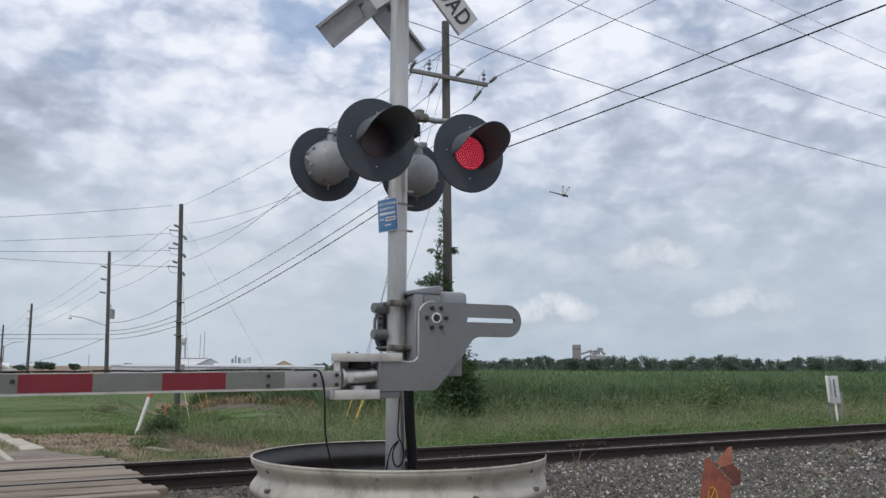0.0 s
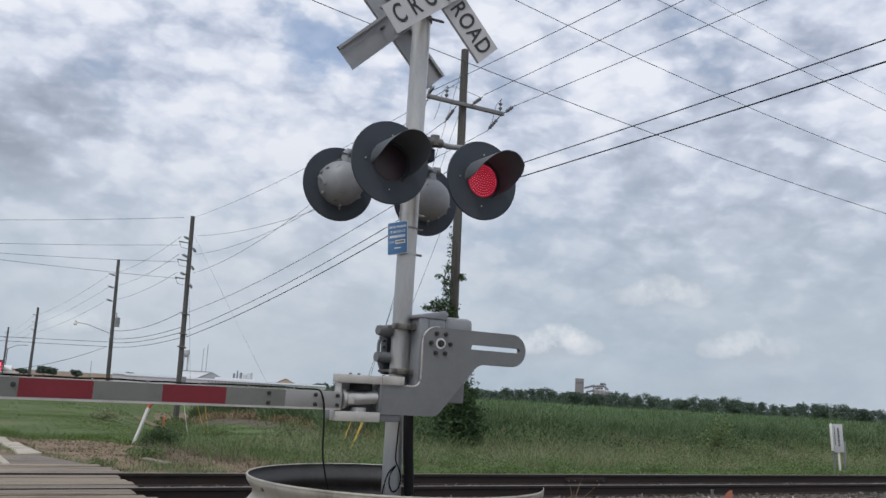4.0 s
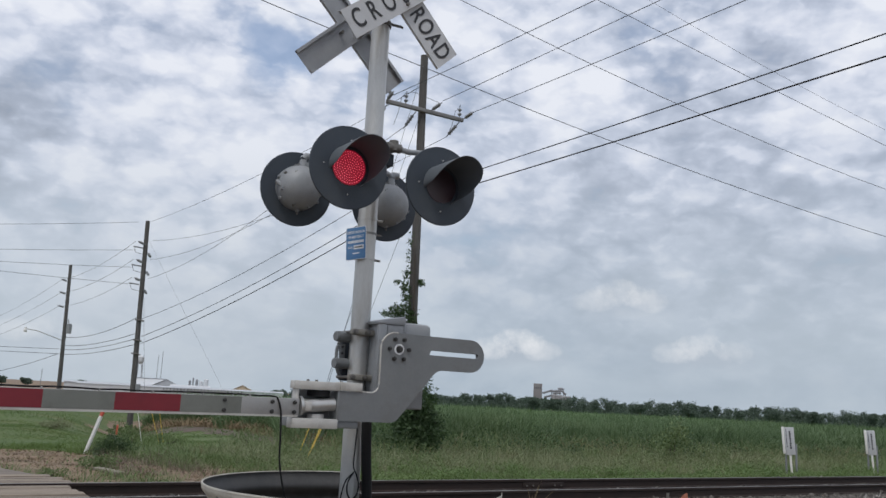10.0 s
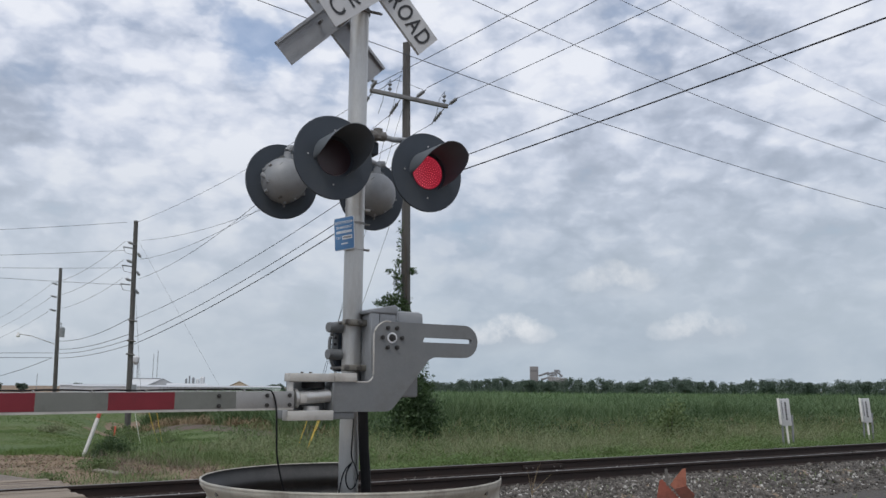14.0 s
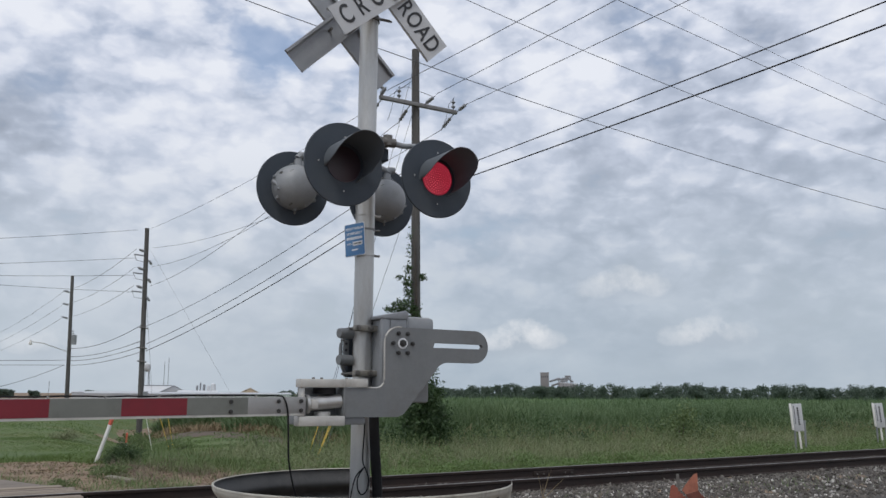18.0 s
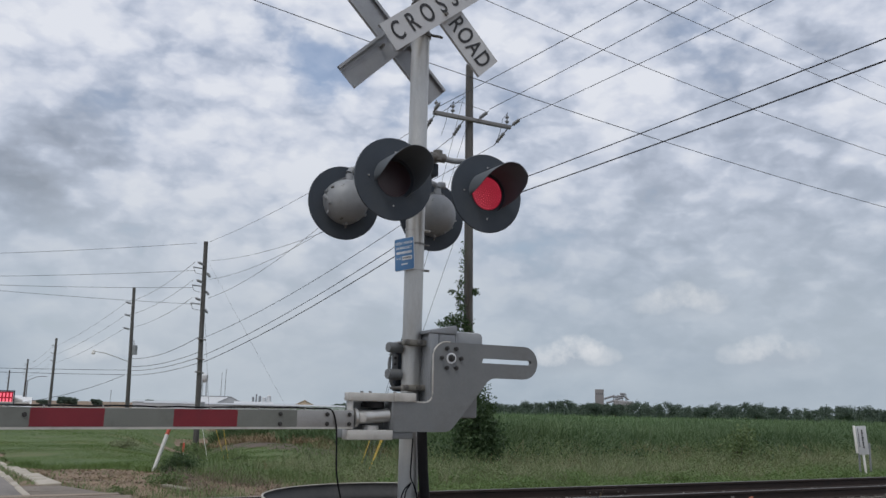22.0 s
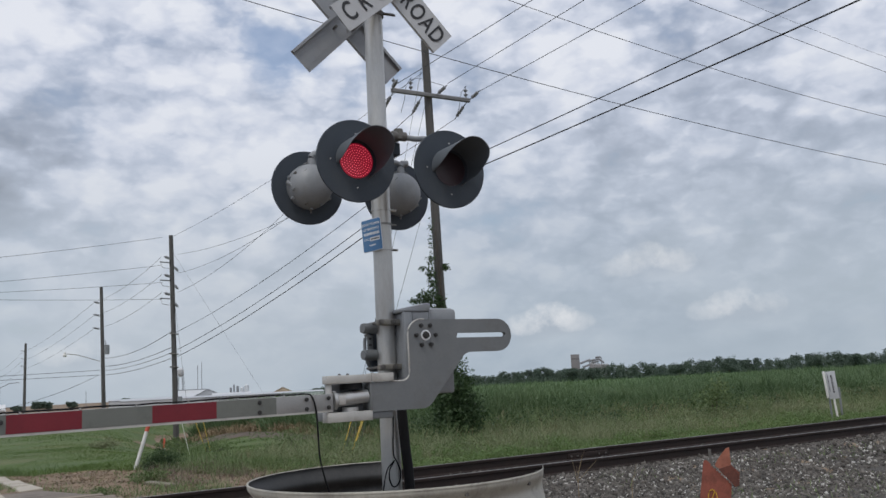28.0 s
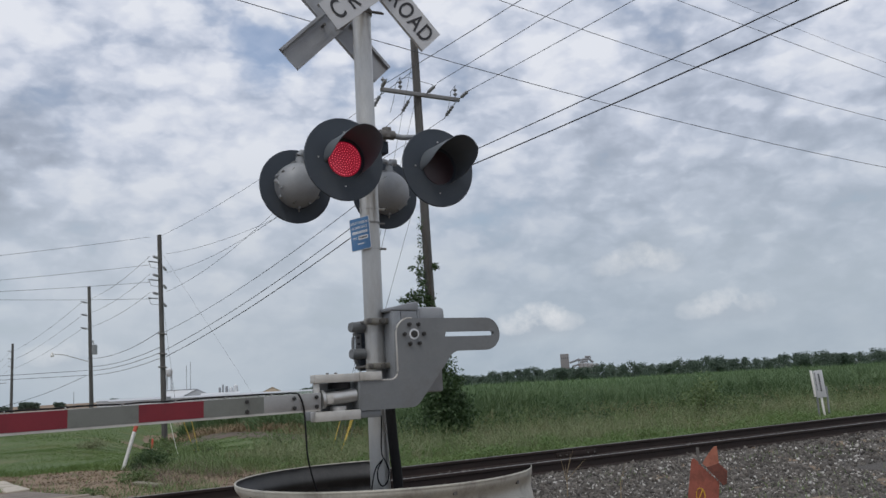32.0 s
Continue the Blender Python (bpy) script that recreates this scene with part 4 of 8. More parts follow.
def build_flasher(x, y, z, face, label):
    """One flashing light: a disc, a hood, a housing and its diode plate; face is -1 towards the near road."""
    th = thing("crossing_light", (x, y, z), label, "signal light", group="flashing crossing lights")
    R, ri, rd = 0.29, 0.150, 0.174
    bm = BM()
    lathe(bm, [(ri, -0.004), (R - 0.004, -0.004), (R, 0.0), (R, 0.010), (R - 0.003, 0.010), (R - 0.006, 0.0), (ri, 0.0)], (x, y, z), axis="Y", seg=64)
    ob = part("background_disc", bm, M["black"], th, "round flat black background disc")
    for a in (90, 270, 180):
        b2 = BM()
        px, pz = x + 0.19 * math.cos(radians(a)), z + 0.19 * math.sin(radians(a))
        rod(b2, (px, y + face * 0.010, pz), (px, y, pz), 0.0055, seg=8)
        part("screw", b2, M["galv"], ob)
    # hood: a tunnel over the lens, open below
    bm = BM()
    rows, seg = [], 52
    for i in range(seg + 1):
        # longest at the top, sloping back to both lower ends, set a little askew
        q = -32 + 244 * i / seg
        a = radians(q - 20)
        s = math.sin(a)
        e = min(q, 180 - q)
        ln = 0.365 * float(np.interp(e, [-32, -24, -12, 8, 28, 48, 90], [0.012, 0.24, 0.46, 0.66, 0.86, 0.97, 1.0]))
        row = []
        for rr in (ri + 0.002, ri - 0.002):
            for k in (0.0, 0.35, 0.7, 1.0):
                row.append(bm.verts.new((x + rr * math.cos(a) * (1 - 0.06 * k), y + face * ln * k, z + rr * s * (1 - 0.03 * k))))
        rows.append(row)
    for p, q in zip(rows, rows[1:]):
        for j, jj in ((0, 1), (1, 2), (2, 3), (3, 7), (7, 6), (6, 5), (5, 4)):
            bm.faces.new((p[j], p[jj], q[jj], q[j])).material_index = 1 if j >= 5 else 0
    part("hood", bm, [M["hood"], M["hood_inside"]], th, "matt black tunnel visor", smooth=50)
    bm = BM()
    prof = [(rd, 0.0), (rd, -face * 0.04), (rd - 0.004, -face * 0.08), (rd - 0.016, -face * 0.12), (rd - 0.036, -face * 0.155), (rd - 0.065, -face * 0.182), (rd - 0.10, -face * 0.199), (rd - 0.135, -face * 0.207), (0.0, -face * 0.209)]
    lathe(bm, prof, (x, y, z), axis="Y", seg=44)
    bmesh.ops.remove_doubles(bm, verts=bm.verts, dist=1e-5)
    ho = part("housing", bm, M["housing"], th, "grey domed cast lamp housing", smooth=70)
    # added ring: stops the turned plate's red glow from leaking past its rim
    bm = BM()
    lathe(bm, [(0.1255, face * 0.002), (ri + 0.001, face * 0.002), (ri + 0.001, -face * 0.012), (0.1255, -face * 0.012), (0.1255, face * 0.002)], (x, y, z), axis="Y", seg=44)
    part("lens_gasket", bm, M["black"], ho, "black ring added against light leaking round the lens")
    for a in (160, 215, 270, 330):
        b2 = BM()
        px, pz = x + (rd + 0.002) * math.cos(radians(a)), z + (rd + 0.002) * math.sin(radians(a))
        box(b2, (px - 0.011, y - face * 0.05 - 0.02, pz - 0.011), (px + 0.011, y - face * 0.05 + 0.02, pz + 0.011), 0.004)
        part("latch", b2, M["housing"], ho)
    if face > 0:
        b2 = BM()
        rod(b2, (x, y - face * 0.05, z - rd - 0.035), (x, y - face * 0.05, z - rd + 0.01), 0.008, seg=8)
        part("wing_screw", b2, M["bolt"], ho)
        for k in range(3):
            b2 = BM()
            a0 = radians(126 + k * 5)
            c = V((x + 0.118 * math.cos(a0), y - 0.168, z + 0.118 * math.sin(a0)))
            box(b2, c - V((0.004, 0.003, 0.007)), c + V((0.004, 0.003, 0.007)), 0.001)
            part("cast_mark", b2, M["letter"], ho)
        b2 = BM()
        rod(b2, (x - rd - 0.015, y - 0.06, z + 0.02), (x - rd + 0.03, y - 0.09, z - 0.02), 0.016, seg=10)
        part("hinge", b2, M["housing"], ho)
        # a bail over the neck, side lugs and bolts in the flange
        b2 = BM()
        tube(b2, [(x + 0.095 * math.cos(radians(q)), y - 0.075 - 0.02 * math.sin(radians(q)), z + 0.095 + 0.085 * math.sin(radians(q))) for q in range(-10, 191, 20)], 0.006, 6)
        part("bail", b2, M["xarm"], ho, "bent strap over the neck")
        for q in (150, 196, 250, 292, 345):
            b2 = BM()
            px, pz = x + (rd - 0.012) * math.cos(radians(q)), z + (rd - 0.012) * math.sin(radians(q))
            rod(b2, (px, y - 0.125, pz), (px, y - 0.09, pz), 0.009, seg=8)
            part("lug", b2, M["bolt"] if q in (150, 250) else M["housing"], ho)
        b2 = BM()
        tube(b2, [(x, y - 0.09, z + rd + 0.02), (x, y - 0.09, z + rd + 0.045), (x + 0.02, y - 0.09, z + rd + 0.068), (x + 0.06, y - 0.088, z + rd + 0.07)], 0.030, 12)
        part("elbow", b2, M["housing"], th, "grey cast pipe elbow")
    b2 = BM()
    rod(b2, (x, y - face * 0.09, z + rd - 0.03), (x, y - face * 0.09, z + rd + 0.035), 0.034, 0.028, seg=16)
    part("socket", b2, M["housing"], th)
    if face < 0:
        LAMPS[x > MX] = led_disc(th, (x, y, z), 0.123, 1)
    else:
        led_disc(th, (x, y, z), 0.123, 1)
    return th


def build_light_arms():
    th = thing("light_bracket", (MX, 0, 3.05), "grey pipe bracket that carries the four lights", "bracket")
    for s in (-1, 1):
        for e in (-1, 1):
            bm = BM()
            xe = MX + e * 0.368
            tube(bm, [(MX + e * 0.03, s * 0.345, 3.045), (MX + e * 0.12, s * 0.35, 3.035), (MX + e * 0.22, s * 0.355, 3.045), (xe - e * 0.05, s * 0.36, 3.058), (xe - e * 0.012, s * 0.36, 3.045), (xe, s * 0.36, 3.01), (xe, s * 0.36, 2.98)], 0.021, 12)
            part("pipe", bm, M["housing"], th)
        bm = BM()
        rod(bm, (MX, s * 0.06, 3.035), (MX, s * 0.33, 3.045), 0.032, seg=14)
        part("stub_pipe", bm, M["housing"], th)
        bm = BM()
        rod(bm, (MX - 0.055, s * 0.345, 3.045), (MX + 0.055, s * 0.345, 3.045), 0.034, seg=14)
        rod(bm, (MX, s * 0.345, 3.02), (MX, s * 0.345, 3.095), 0.034, seg=14)
        t = part("tee", bm, M["bolt"], th, "grey threaded pipe tee")
        bm = BM()
        box(bm, (MX - 0.035, min(s * 0.30, s * 0.10), 2.92), (MX + 0.035, max(s * 0.30, s * 0.10), 3.015), 0.012)
        part("casting", bm, M["black"], th, "dark cast support under the tee")
    bm = BM()
    lathe(bm, [(0.071, -0.05), (0.088, -0.05), (0.092, 0.0), (0.088, 0.05), (0.071, 0.05)], (MX, 0, 3.035), seg=28)
    part("collar", bm, M["housing"], th)


def build_blue_sign():
    th = thing("information_sign", (-0.06, -0.13, 2.27), "small blue enamel emergency information sign with white lettering", "sign")
    cx, cz, w, h, y = -0.076, 2.374, 0.090, 0.122, -0.028
    m = Matrix.Translation((cx, y, cz)) @ Matrix.Rotation(radians(-62), 4, "Z") @ Matrix.Rotation(radians(-4), 4, "Y")
    def outline(ww, hh, r=0.012):
        return arc(ww - r, hh - r, r, 0, 90, 4) + arc(-ww + r, hh - r, r, 90, 180, 4) + arc(-ww + r, -hh + r, r, 180, 270, 4) + arc(ww - r, -hh + r, r, 270, 360, 4)
    bm = BM()
    slab(bm, outline(w, h), None, -0.0015, 0.0015)
    bmesh.ops.transform(bm, matrix=m, verts=bm.verts)
    pl = part("plate", bm, M["plate_white"], th, "white border of the sign")
    bm = BM()
    slab(bm, outline(w - 0.004, h - 0.004, 0.01), None, -0.003, -0.0016)
    bmesh.ops.transform(bm, matrix=m, verts=bm.verts)
    part("blue_face", bm, M["blue"], pl)
    for tx, x0, z, sz in (("REPORT PROBLEM", 0, 0.082, 0.0265), ("OR EMERGENCY", 0, 0.046, 0.0265), ("X-ING", -0.05, -0.030, 0.0215)):
        mm = m @ Matrix.Translation((x0, -0.0045, z)) @ Matrix.Rotation(radians(90), 4, "X")
        words(tx, sz, M["plate_white"], "lettering", pl, mm, 0.0005, 0.72, 0.006)
    # number rows, as bars
    bars = [(-0.070 + 0.0118 * k, -0.061 + 0.0118 * k, 0.002, 0.021, "plate_white") for k in range(12)]
    bars += [(-0.018, 0.070, -0.045, -0.016, "plate_white")] + [(-0.008 + 0.012 * k, 0.0 + 0.012 * k, -0.037, -0.024, "letter") for k in range(6)] + [(-0.028, 0.03, -0.080, -0.071, "plate_white")]
    for x0, x1, z0, z1, mt in bars:
        bm = BM()
        d = -0.0045 if mt == "plate_white" else -0.0055
        box(bm, (x0, d, z0), (x1, d + 0.001, z1), 0, m)
        part("print_bar", bm, M[mt], pl)
    for dz in (0.085, -0.105):
        bm = BM()
        lathe(bm, [(0.0715, -0.008), (0.074, -0.008), (0.074, 0.008), (0.0715, 0.008)], (MX, 0, cz + dz), seg=28)
        rod(bm, (MX + 0.07, -0.02, cz + dz), (MX + 0.11, -0.025, cz + dz), 0.006, seg=6)
        part("strap", bm, M["xarm"], th, "steel band round the mast")
        bm = BM()
        box(bm, (-0.012, -0.001, dz - 0.012), (0.012, 0.045, dz + 0.012), 0.002, m)
        part("bracket", bm, M["galv"], th)


def bolt_head(bm, x, y, z, r=0.016, d=0.014):
    rod(bm, (x, y, z), (x, y - d, z), r, seg=6)
    rod(bm, (x, y - d, z), (x, y - d - 0.010, z), r * 0.55, seg=8)


def build_gate():
    th = thing("gate_mechanism", (MX, -0.1, 1.05), "grey cast barrier mechanism with counterweight plate, clamped to the mast", "gate mechanism")
    # counterweight plate with a slot
    y0, y1 = -0.372, -0.338
    loop = arc(0.115, 1.615, 0.105, 90, 180, 8) + [(0.012, 1.44)] + [(-0.045 - 0.0 + 0.057 * math.cos(radians(a)), 1.36 + 0.057 * math.sin(radians(a))) for a in (0, -30, -60, -90)] + [(-0.285, 1.303), (-0.292, 1.108), (0.10, 1.108)] + arc(0.10, 1.208, 0.10, 270, 318, 6) + [(0.40, 1.405)] + [(0.515 - 0.11 * math.sin(radians(a)), 1.375 + 0.11 * math.cos(radians(a))) for a in (48, 36, 24, 12, 0)] + arc(0.745, 1.6025, 0.1175, 270, 450, 18)
    loop = [p for i, p in enumerate(loop) if i == 0 or math.dist(p, loop[i - 1]) > 1e-4]
    hole = [(0.395, 1.588), (0.405, 1.622)] + arc(0.795, 1.605, 0.017, 90, -90, 8)
    bm = BM()
    slab(bm, loop, hole, y0, y1)
    pl = part("counterweight_plate", bm, M["alu"], th, "flat grey slotted counterweight arm plate", smooth=25)
    # the plate's lit left side, drawn as a raised strip in paler metal
    bm = BM()
    edge = arc(0.115, 1.615, 0.107, 78, 180, 9) + [(0.009, 1.53), (0.010, 1.44)] + [(-0.047 + 0.057 * math.cos(radians(a)), 1.36 + 0.057 * math.sin(radians(a))) for a in (0, -25, -50, -75, -90)] + [(-0.12, 1.303)]
    tube(bm, [(ex, y0 + 0.004, ez) for ex, ez in edge], 0.0065, 6)
    part("raised_edge", bm, M["alu_light"], pl, "raised edge, pale for the light on its side")
    bm = BM()
    lathe(bm, [(0.026, -0.002), (0.038, -0.002), (0.038, 0.0), (0.026, 0.0)], (0.147, y0 - 0.001, 1.61), axis="Y", seg=28)
    part("washer", bm, M["plate_white"], pl, "pale worn washer ring")
    bm = BM()
    bolt_head(bm, 0.147, y0, 1.61, 0.024, 0.018)
    part("pivot_bolt", bm, M["dark_bolt"], pl)
    for a in (62, 118, 180, 242, 300, 0):
        bm = BM()
        bolt_head(bm, 0.147 + 0.076 * math.cos(radians(a)), y0, 1.61 + 0.076 * math.sin(radians(a)), 0.0155, 0.014)
        part("bolt", bm, M["dark_bolt"], pl)
    # motor box
    bm = BM()
    box(bm, (0.075, -0.20, 1.20), (0.462, 0.17, 1.79), 0.018)
    bo = part("motor_box", bm, M["housing"], th, "grey cast motor housing")
    bm = BM()
    box(bm, (0.048, -0.245, 1.786), (0.255, 0.18, 1.826), 0.012)
    for v in bm.verts:
        if v.co.z > 1.8:
            v.co.z += 0.22 * (v.co.x - 0.12)
    part("lid", bm, M["housing"], bo)
    bm = BM()
    box(bm, (0.262, -0.235, 1.66), (0.488, 0.18, 1.815), 0.035)
    part("lid", bm, M["housing"], bo)
    for lo, hi in (((0.052, -0.24, 1.22), (0.118, -0.19, 1.79)), ((0.118, -0.235, 1.70), (0.255, -0.19, 1.79))):
        bm = BM()
        box(bm, lo, hi, 0.012)
        part("flange", bm, M["housing"], bo)
    for i in range(5):
        bm = BM()
        box(bm, (0.112, -0.262, 1.33 + i * 0.082), (0.19, -0.195, 1.346 + i * 0.082), 0.005)
        part("rib", bm, M["housing"], bo)
    bm = BM()
    box(bm, (0.252, -0.235, 1.60), (0.268, 0.185, 1.845), 0.006)
    part("seam_flange", bm, M["housing"], bo)
    # clamps on the mast
    for z in (1.405, 1.725):
        bm = BM()
        box(bm, (MX - 0.115, -0.125, z - 0.022), (MX + 0.09, -0.068, z + 0.022), 0.01)
        cl = part("mast_clamp", bm, M["clamp"], th, "cast clamp round the mast")
        for x in (MX - 0.10, MX + 0.0):
            bm = BM()
            rod(bm, (x, -0.155, z), (x, 0.12, z), 0.011, seg=10)
            rod(bm, (x, -0.145, z), (x, -0.125, z), 0.02, seg=6)
            part("clamp_bolt", bm, M["bolt"], cl)
        bm = BM()
        rod(bm, (MX + 0.06, -0.1, z), (MX + 0.145, -0.1, z), 0.012, seg=10)
        rod(bm, (MX + 0.10, -0.1, z), (MX + 0.125, -0.1, z), 0.021, seg=6)
        part("clamp_bolt", bm, M["bolt"], cl)
    for z in (1.69, 1.50):
        bm = BM()
        rod(bm, (MX - 0.175, 0.0, z), (MX - 0.06, 0.03, z), 0.038, seg=20)
        rod(bm, (MX - 0.19, -0.004, z), (MX - 0.165, 0.0, z), 0.034, seg=20)
        part("buffer", bm, M["alu"], th, "round steel buffer")
    bm = BM()
    box(bm, (MX - 0.085, 0.09, 1.38), (MX + 0.1, 0.16, 1.68), 0.02)
    part("rear_clamp_plate", bm, M["black"], th)
    # rear casting behind the buffers: a curved rim, a web and its bolts
    bm = BM()
    tube(bm, eased([(MX - 0.075, 0.10, 1.395), (MX - 0.115, 0.09, 1.45), (MX - 0.135, 0.085, 1.55), (MX - 0.125, 0.085, 1.64), (MX - 0.08, 0.09, 1.69)]), 0.013, 8)
    rc = part("rear_casting", bm, M["alu"], th, "curved rim of a grey rear casting")
    bm = BM()
    box(bm, (MX - 0.118, 0.075, 1.46), (MX - 0.07, 0.085, 1.645), 0.006)
    part("web", bm, M["alu"], rc)
    for bz in (1.48, 1.53, 1.575, 1.62):
        bm = BM()
        bolt_head(bm, MX - 0.097, 0.075, bz, 0.010, 0.008)
        part("bolt", bm, M["letter"], rc)
    # arm holder: two bars, a web and a short tube
    for lo, hi, mt in (((-0.600, -0.385, 1.303), (-0.285, -0.29, 1.357), "alu_light"), ((-0.605, -0.385, 1.055), (-0.285, -0.29, 1.118), "alu_light"), ((-0.283, -0.385, 1.305), (-0.12, -0.29, 1.362), "alu_light"), ((-0.295, -0.378, 1.118), (-0.278, -0.20, 1.303), "alu"), ((-0.57, -0.27, 1.118), (-0.30, -0.25, 1.303), "alu"), ((-0.585, -0.37, 1.118), (-0.565, -0.30, 1.303), "alu_light"), ((-0.285, -0.36, 1.06), (-0.125, -0.12, 1.106), "alu"), ((-0.57, -0.25, 1.06), (-0.15, -0.08, 1.12), "alu")):
        bm = BM()
        box(bm, lo, hi, 0.004)
        part("holder_bar", bm, M[mt], th)
    bm = BM()
    rod(bm, (-0.545, -0.335, 1.195), (-0.30, -0.325, 1.215), 0.045, seg=24)
    rod(bm, (-0.55, -0.335, 1.195), (-0.53, -0.335, 1.196), 0.062, seg=24)
    rod(bm, (-0.42, -0.32, 1.118), (-0.42, -0.32, 1.145), 0.055, seg=24)
    part("arm_socket", bm, M["galv"], th, "round arm socket stained with grease")
    bm = BM()
    rod(bm, (-0.40, -0.30, 1.262), (-0.40, -0.30, 1.302), 0.075, seg=20)
    part("greasy_pivot", bm, M["rubber"], th, "black pivot under the upper bar")
    bm = BM()
    box(bm, (-0.525, -0.388, 1.165), (-0.475, -0.36, 1.225), 0.006)
    part("socket_clip", bm, M["alu_light"], th)
    for x in (-0.49, -0.43, -0.25):
        bm = BM()
        rod(bm, (x, -0.32, 1.355), (x, -0.32, 1.368), 0.010, seg=6)
        part("bolt", bm, M["bolt"], th)
    # black hose and thin lead from the mechanism down into the ring
    bm = BM()
    tube(bm, eased([(0.055, -0.13, 1.24), (0.06, -0.12, 1.1), (0.085, -0.10, 0.85), (0.12, -0.08, 0.5), (0.135, -0.05, -0.3)]), 0.036, 12)
    part("hose", bm, M["rubber"], th, "thick black rubber hose")
    bm = BM()
    tube(bm, eased([(-0.02, -0.14, 1.06), (-0.005, -0.10, 0.95), (-0.005, -0.09, 0.8), (0.02, -0.095, 0.735), (0.04, -0.10, 0.67), (0.025, -0.10, 0.60), (-0.02, -0.11, 0.575), (-0.055, -0.12, 0.62), (-0.055, -0.12, 0.69), (-0.015, -0.11, 0.745), (-0.02, -0.12, 0.75), (-0.07, -0.12, 0.70), (-0.105, -0.13, 0.60), (-0.125, -0.13, 0.45), (-0.13, -0.13, 0.3)]), 0.005, 6)
    part("lead", bm, M["rubber"], th, "thin black lead")

    # ---- the arm ----
    ga = thing("crossing_barrier", (-0.6, -0.36, 1.13), "lowered aluminium crossing barrier with red and grey reflective stripes", "barrier")
    SL = 0.08
    def beam(x0, x1, y0, y1, h, bev, lift=0.0):
        b = BM()
        box(b, (x1, y0, lift), (x0, y1, lift + h), bev)
        for v in b.verts:
            v.co.y += -0.36 + SL * (v.co.x + 0.58)
            v.co.z += 1.124 + 0.008 * (v.co.x + 0.58)
        return b
    part("inner_beam", beam(-0.56, -2.84, -0.02, 0.02, 0.118, 0.004), M["alu_arm"], ga, "bare aluminium inner beam")
    part("outer_beam", beam(-2.78, -9.6, -0.014, 0.014, 0.072, 0.004, 0.022), M["alu_arm"], ga, "slim aluminium outer beam")
    edges = [-0.955, -1.335, -1.712, -2.09, -2.465, -2.838]
    names = ("grey-white reflective stripe", "dark red reflective stripe")
    for i in range(5):
        part("stripe", beam(edges[i], edges[i + 1], -0.0225, -0.0202, 0.100, 0, 0.015), M[("white_tape", "red_tape")[i % 2]], ga, names[i % 2])
    part("bottom_lip", beam(-0.57, -2.84, -0.0235, -0.0205, 0.012, 0, 0.0), M["alu_light"], ga, "bright bare lower edge of the beam")
    part("stripe", beam(-2.825, -2.90, -0.0165, -0.0142, 0.060, 0, 0.028), M["white_tape"], ga, names[0])
    x, i = -2.90, 1
    while x > -9.4:
        part("stripe", beam(x, x - 0.38, -0.0165, -0.0142, 0.060, 0, 0.028), M[("white_tape", "red_tape")[i % 2]], ga, names[i % 2])
        x, i = x - 0.38, i + 1
    for x in (-0.595, -0.75, -1.065, -2.49, -2.74):
        for z in (0.028, 0.088) if x > -2 else (0.075,):
            bm = BM()
            bolt_head(bm, x, -0.36 + SL * (x + 0.58) - 0.022, 1.127 + z + 0.008 * (x + 0.58), 0.014, 0.007)
            part("bolt", bm, M["dark_bolt"], ga)
    # lead along the top and its hanging end
    rnd = random.Random(3)
    bm = BM()
    ay = lambda x: -0.36 + SL * (x + 0.58)
    pts = [(-3.0 + i * 0.12, ay(-3.0 + i * 0.12) + rnd.uniform(-0.006, 0.006), 1.251 + 0.008 * (-2.42 + i * 0.12) + rnd.uniform(-0.002, 0.004)) for i in range(19)]
    pts += eased([(-0.76, -0.375, 1.250), (-0.715, -0.39, 1.235), (-0.690, -0.40, 1.15), (-0.678, -0.395, 1.0), (-0.665, -0.38, 0.85), (-0.63, -0.36, 0.72), (-0.585, -0.33, 0.60), (-0.57, -0.31, 0.48)])
    tube(bm, pts, 0.006, 6)
    part("lead", bm, M["rubber"], ga, "black electric lead tied along the barrier")
    bm = BM()
    loop = [(-2.66, ay(-2.66) - 0.012, 1.245), (-2.72, ay(-2.72) - 0.02, 1.262)]
    for i in range(30):
        q = radians(70 - i * 26)
        lx = -2.805 + (0.046 + 0.0006 * i) * math.cos(q)
        loop.append((lx, ay(lx) - 0.026 - 0.0006 * i, 1.252 + (0.020 + 0.0004 * i) * math.sin(q)))
    tube(bm, loop + [(-2.90, ay(-2.90), 1.222), (-3.4, ay(-3.4), 1.213)], 0.0045, 6)
    part("lead", bm, M["rubber"], ga, "looped black lead")
    for x in (-0.9, -1.2, -1.5, -1.8, -2.1, -2.4):
        bm = BM()
        box(bm, (x - 0.004, ay(x) - 0.0205, 1.236 + 0.008 * (x + 0.58)), (x + 0.004, ay(x) + 0.0205, 1.253 + 0.008 * (x + 0.58)), 0.002)
        part("cable_tie", bm, M["alu_arm"], ga)
    # lamp on the barrier
    LY = ay(-2.605)
    al = thing("barrier_light", (-2.605, LY, 1.24), "small rectangular red diode light on the lowered barrier", "signal light", group="flashing crossing lights")
    for lo, hi in (((-0.059, -0.025, 0.010), (0.059, 0.025, 0.016)), ((-0.059, -0.025, 0.080), (0.059, 0.025, 0.086)), ((-0.059, -0.025, 0.016), (-0.054, 0.025, 0.080)), ((0.054, -0.025, 0.016), (0.059, 0.025, 0.080))):
        bm = BM()
        box(bm, V(lo) + V((-2.605, LY, 1.224)), V(hi) + V((-2.605, LY, 1.224)), 0.001)
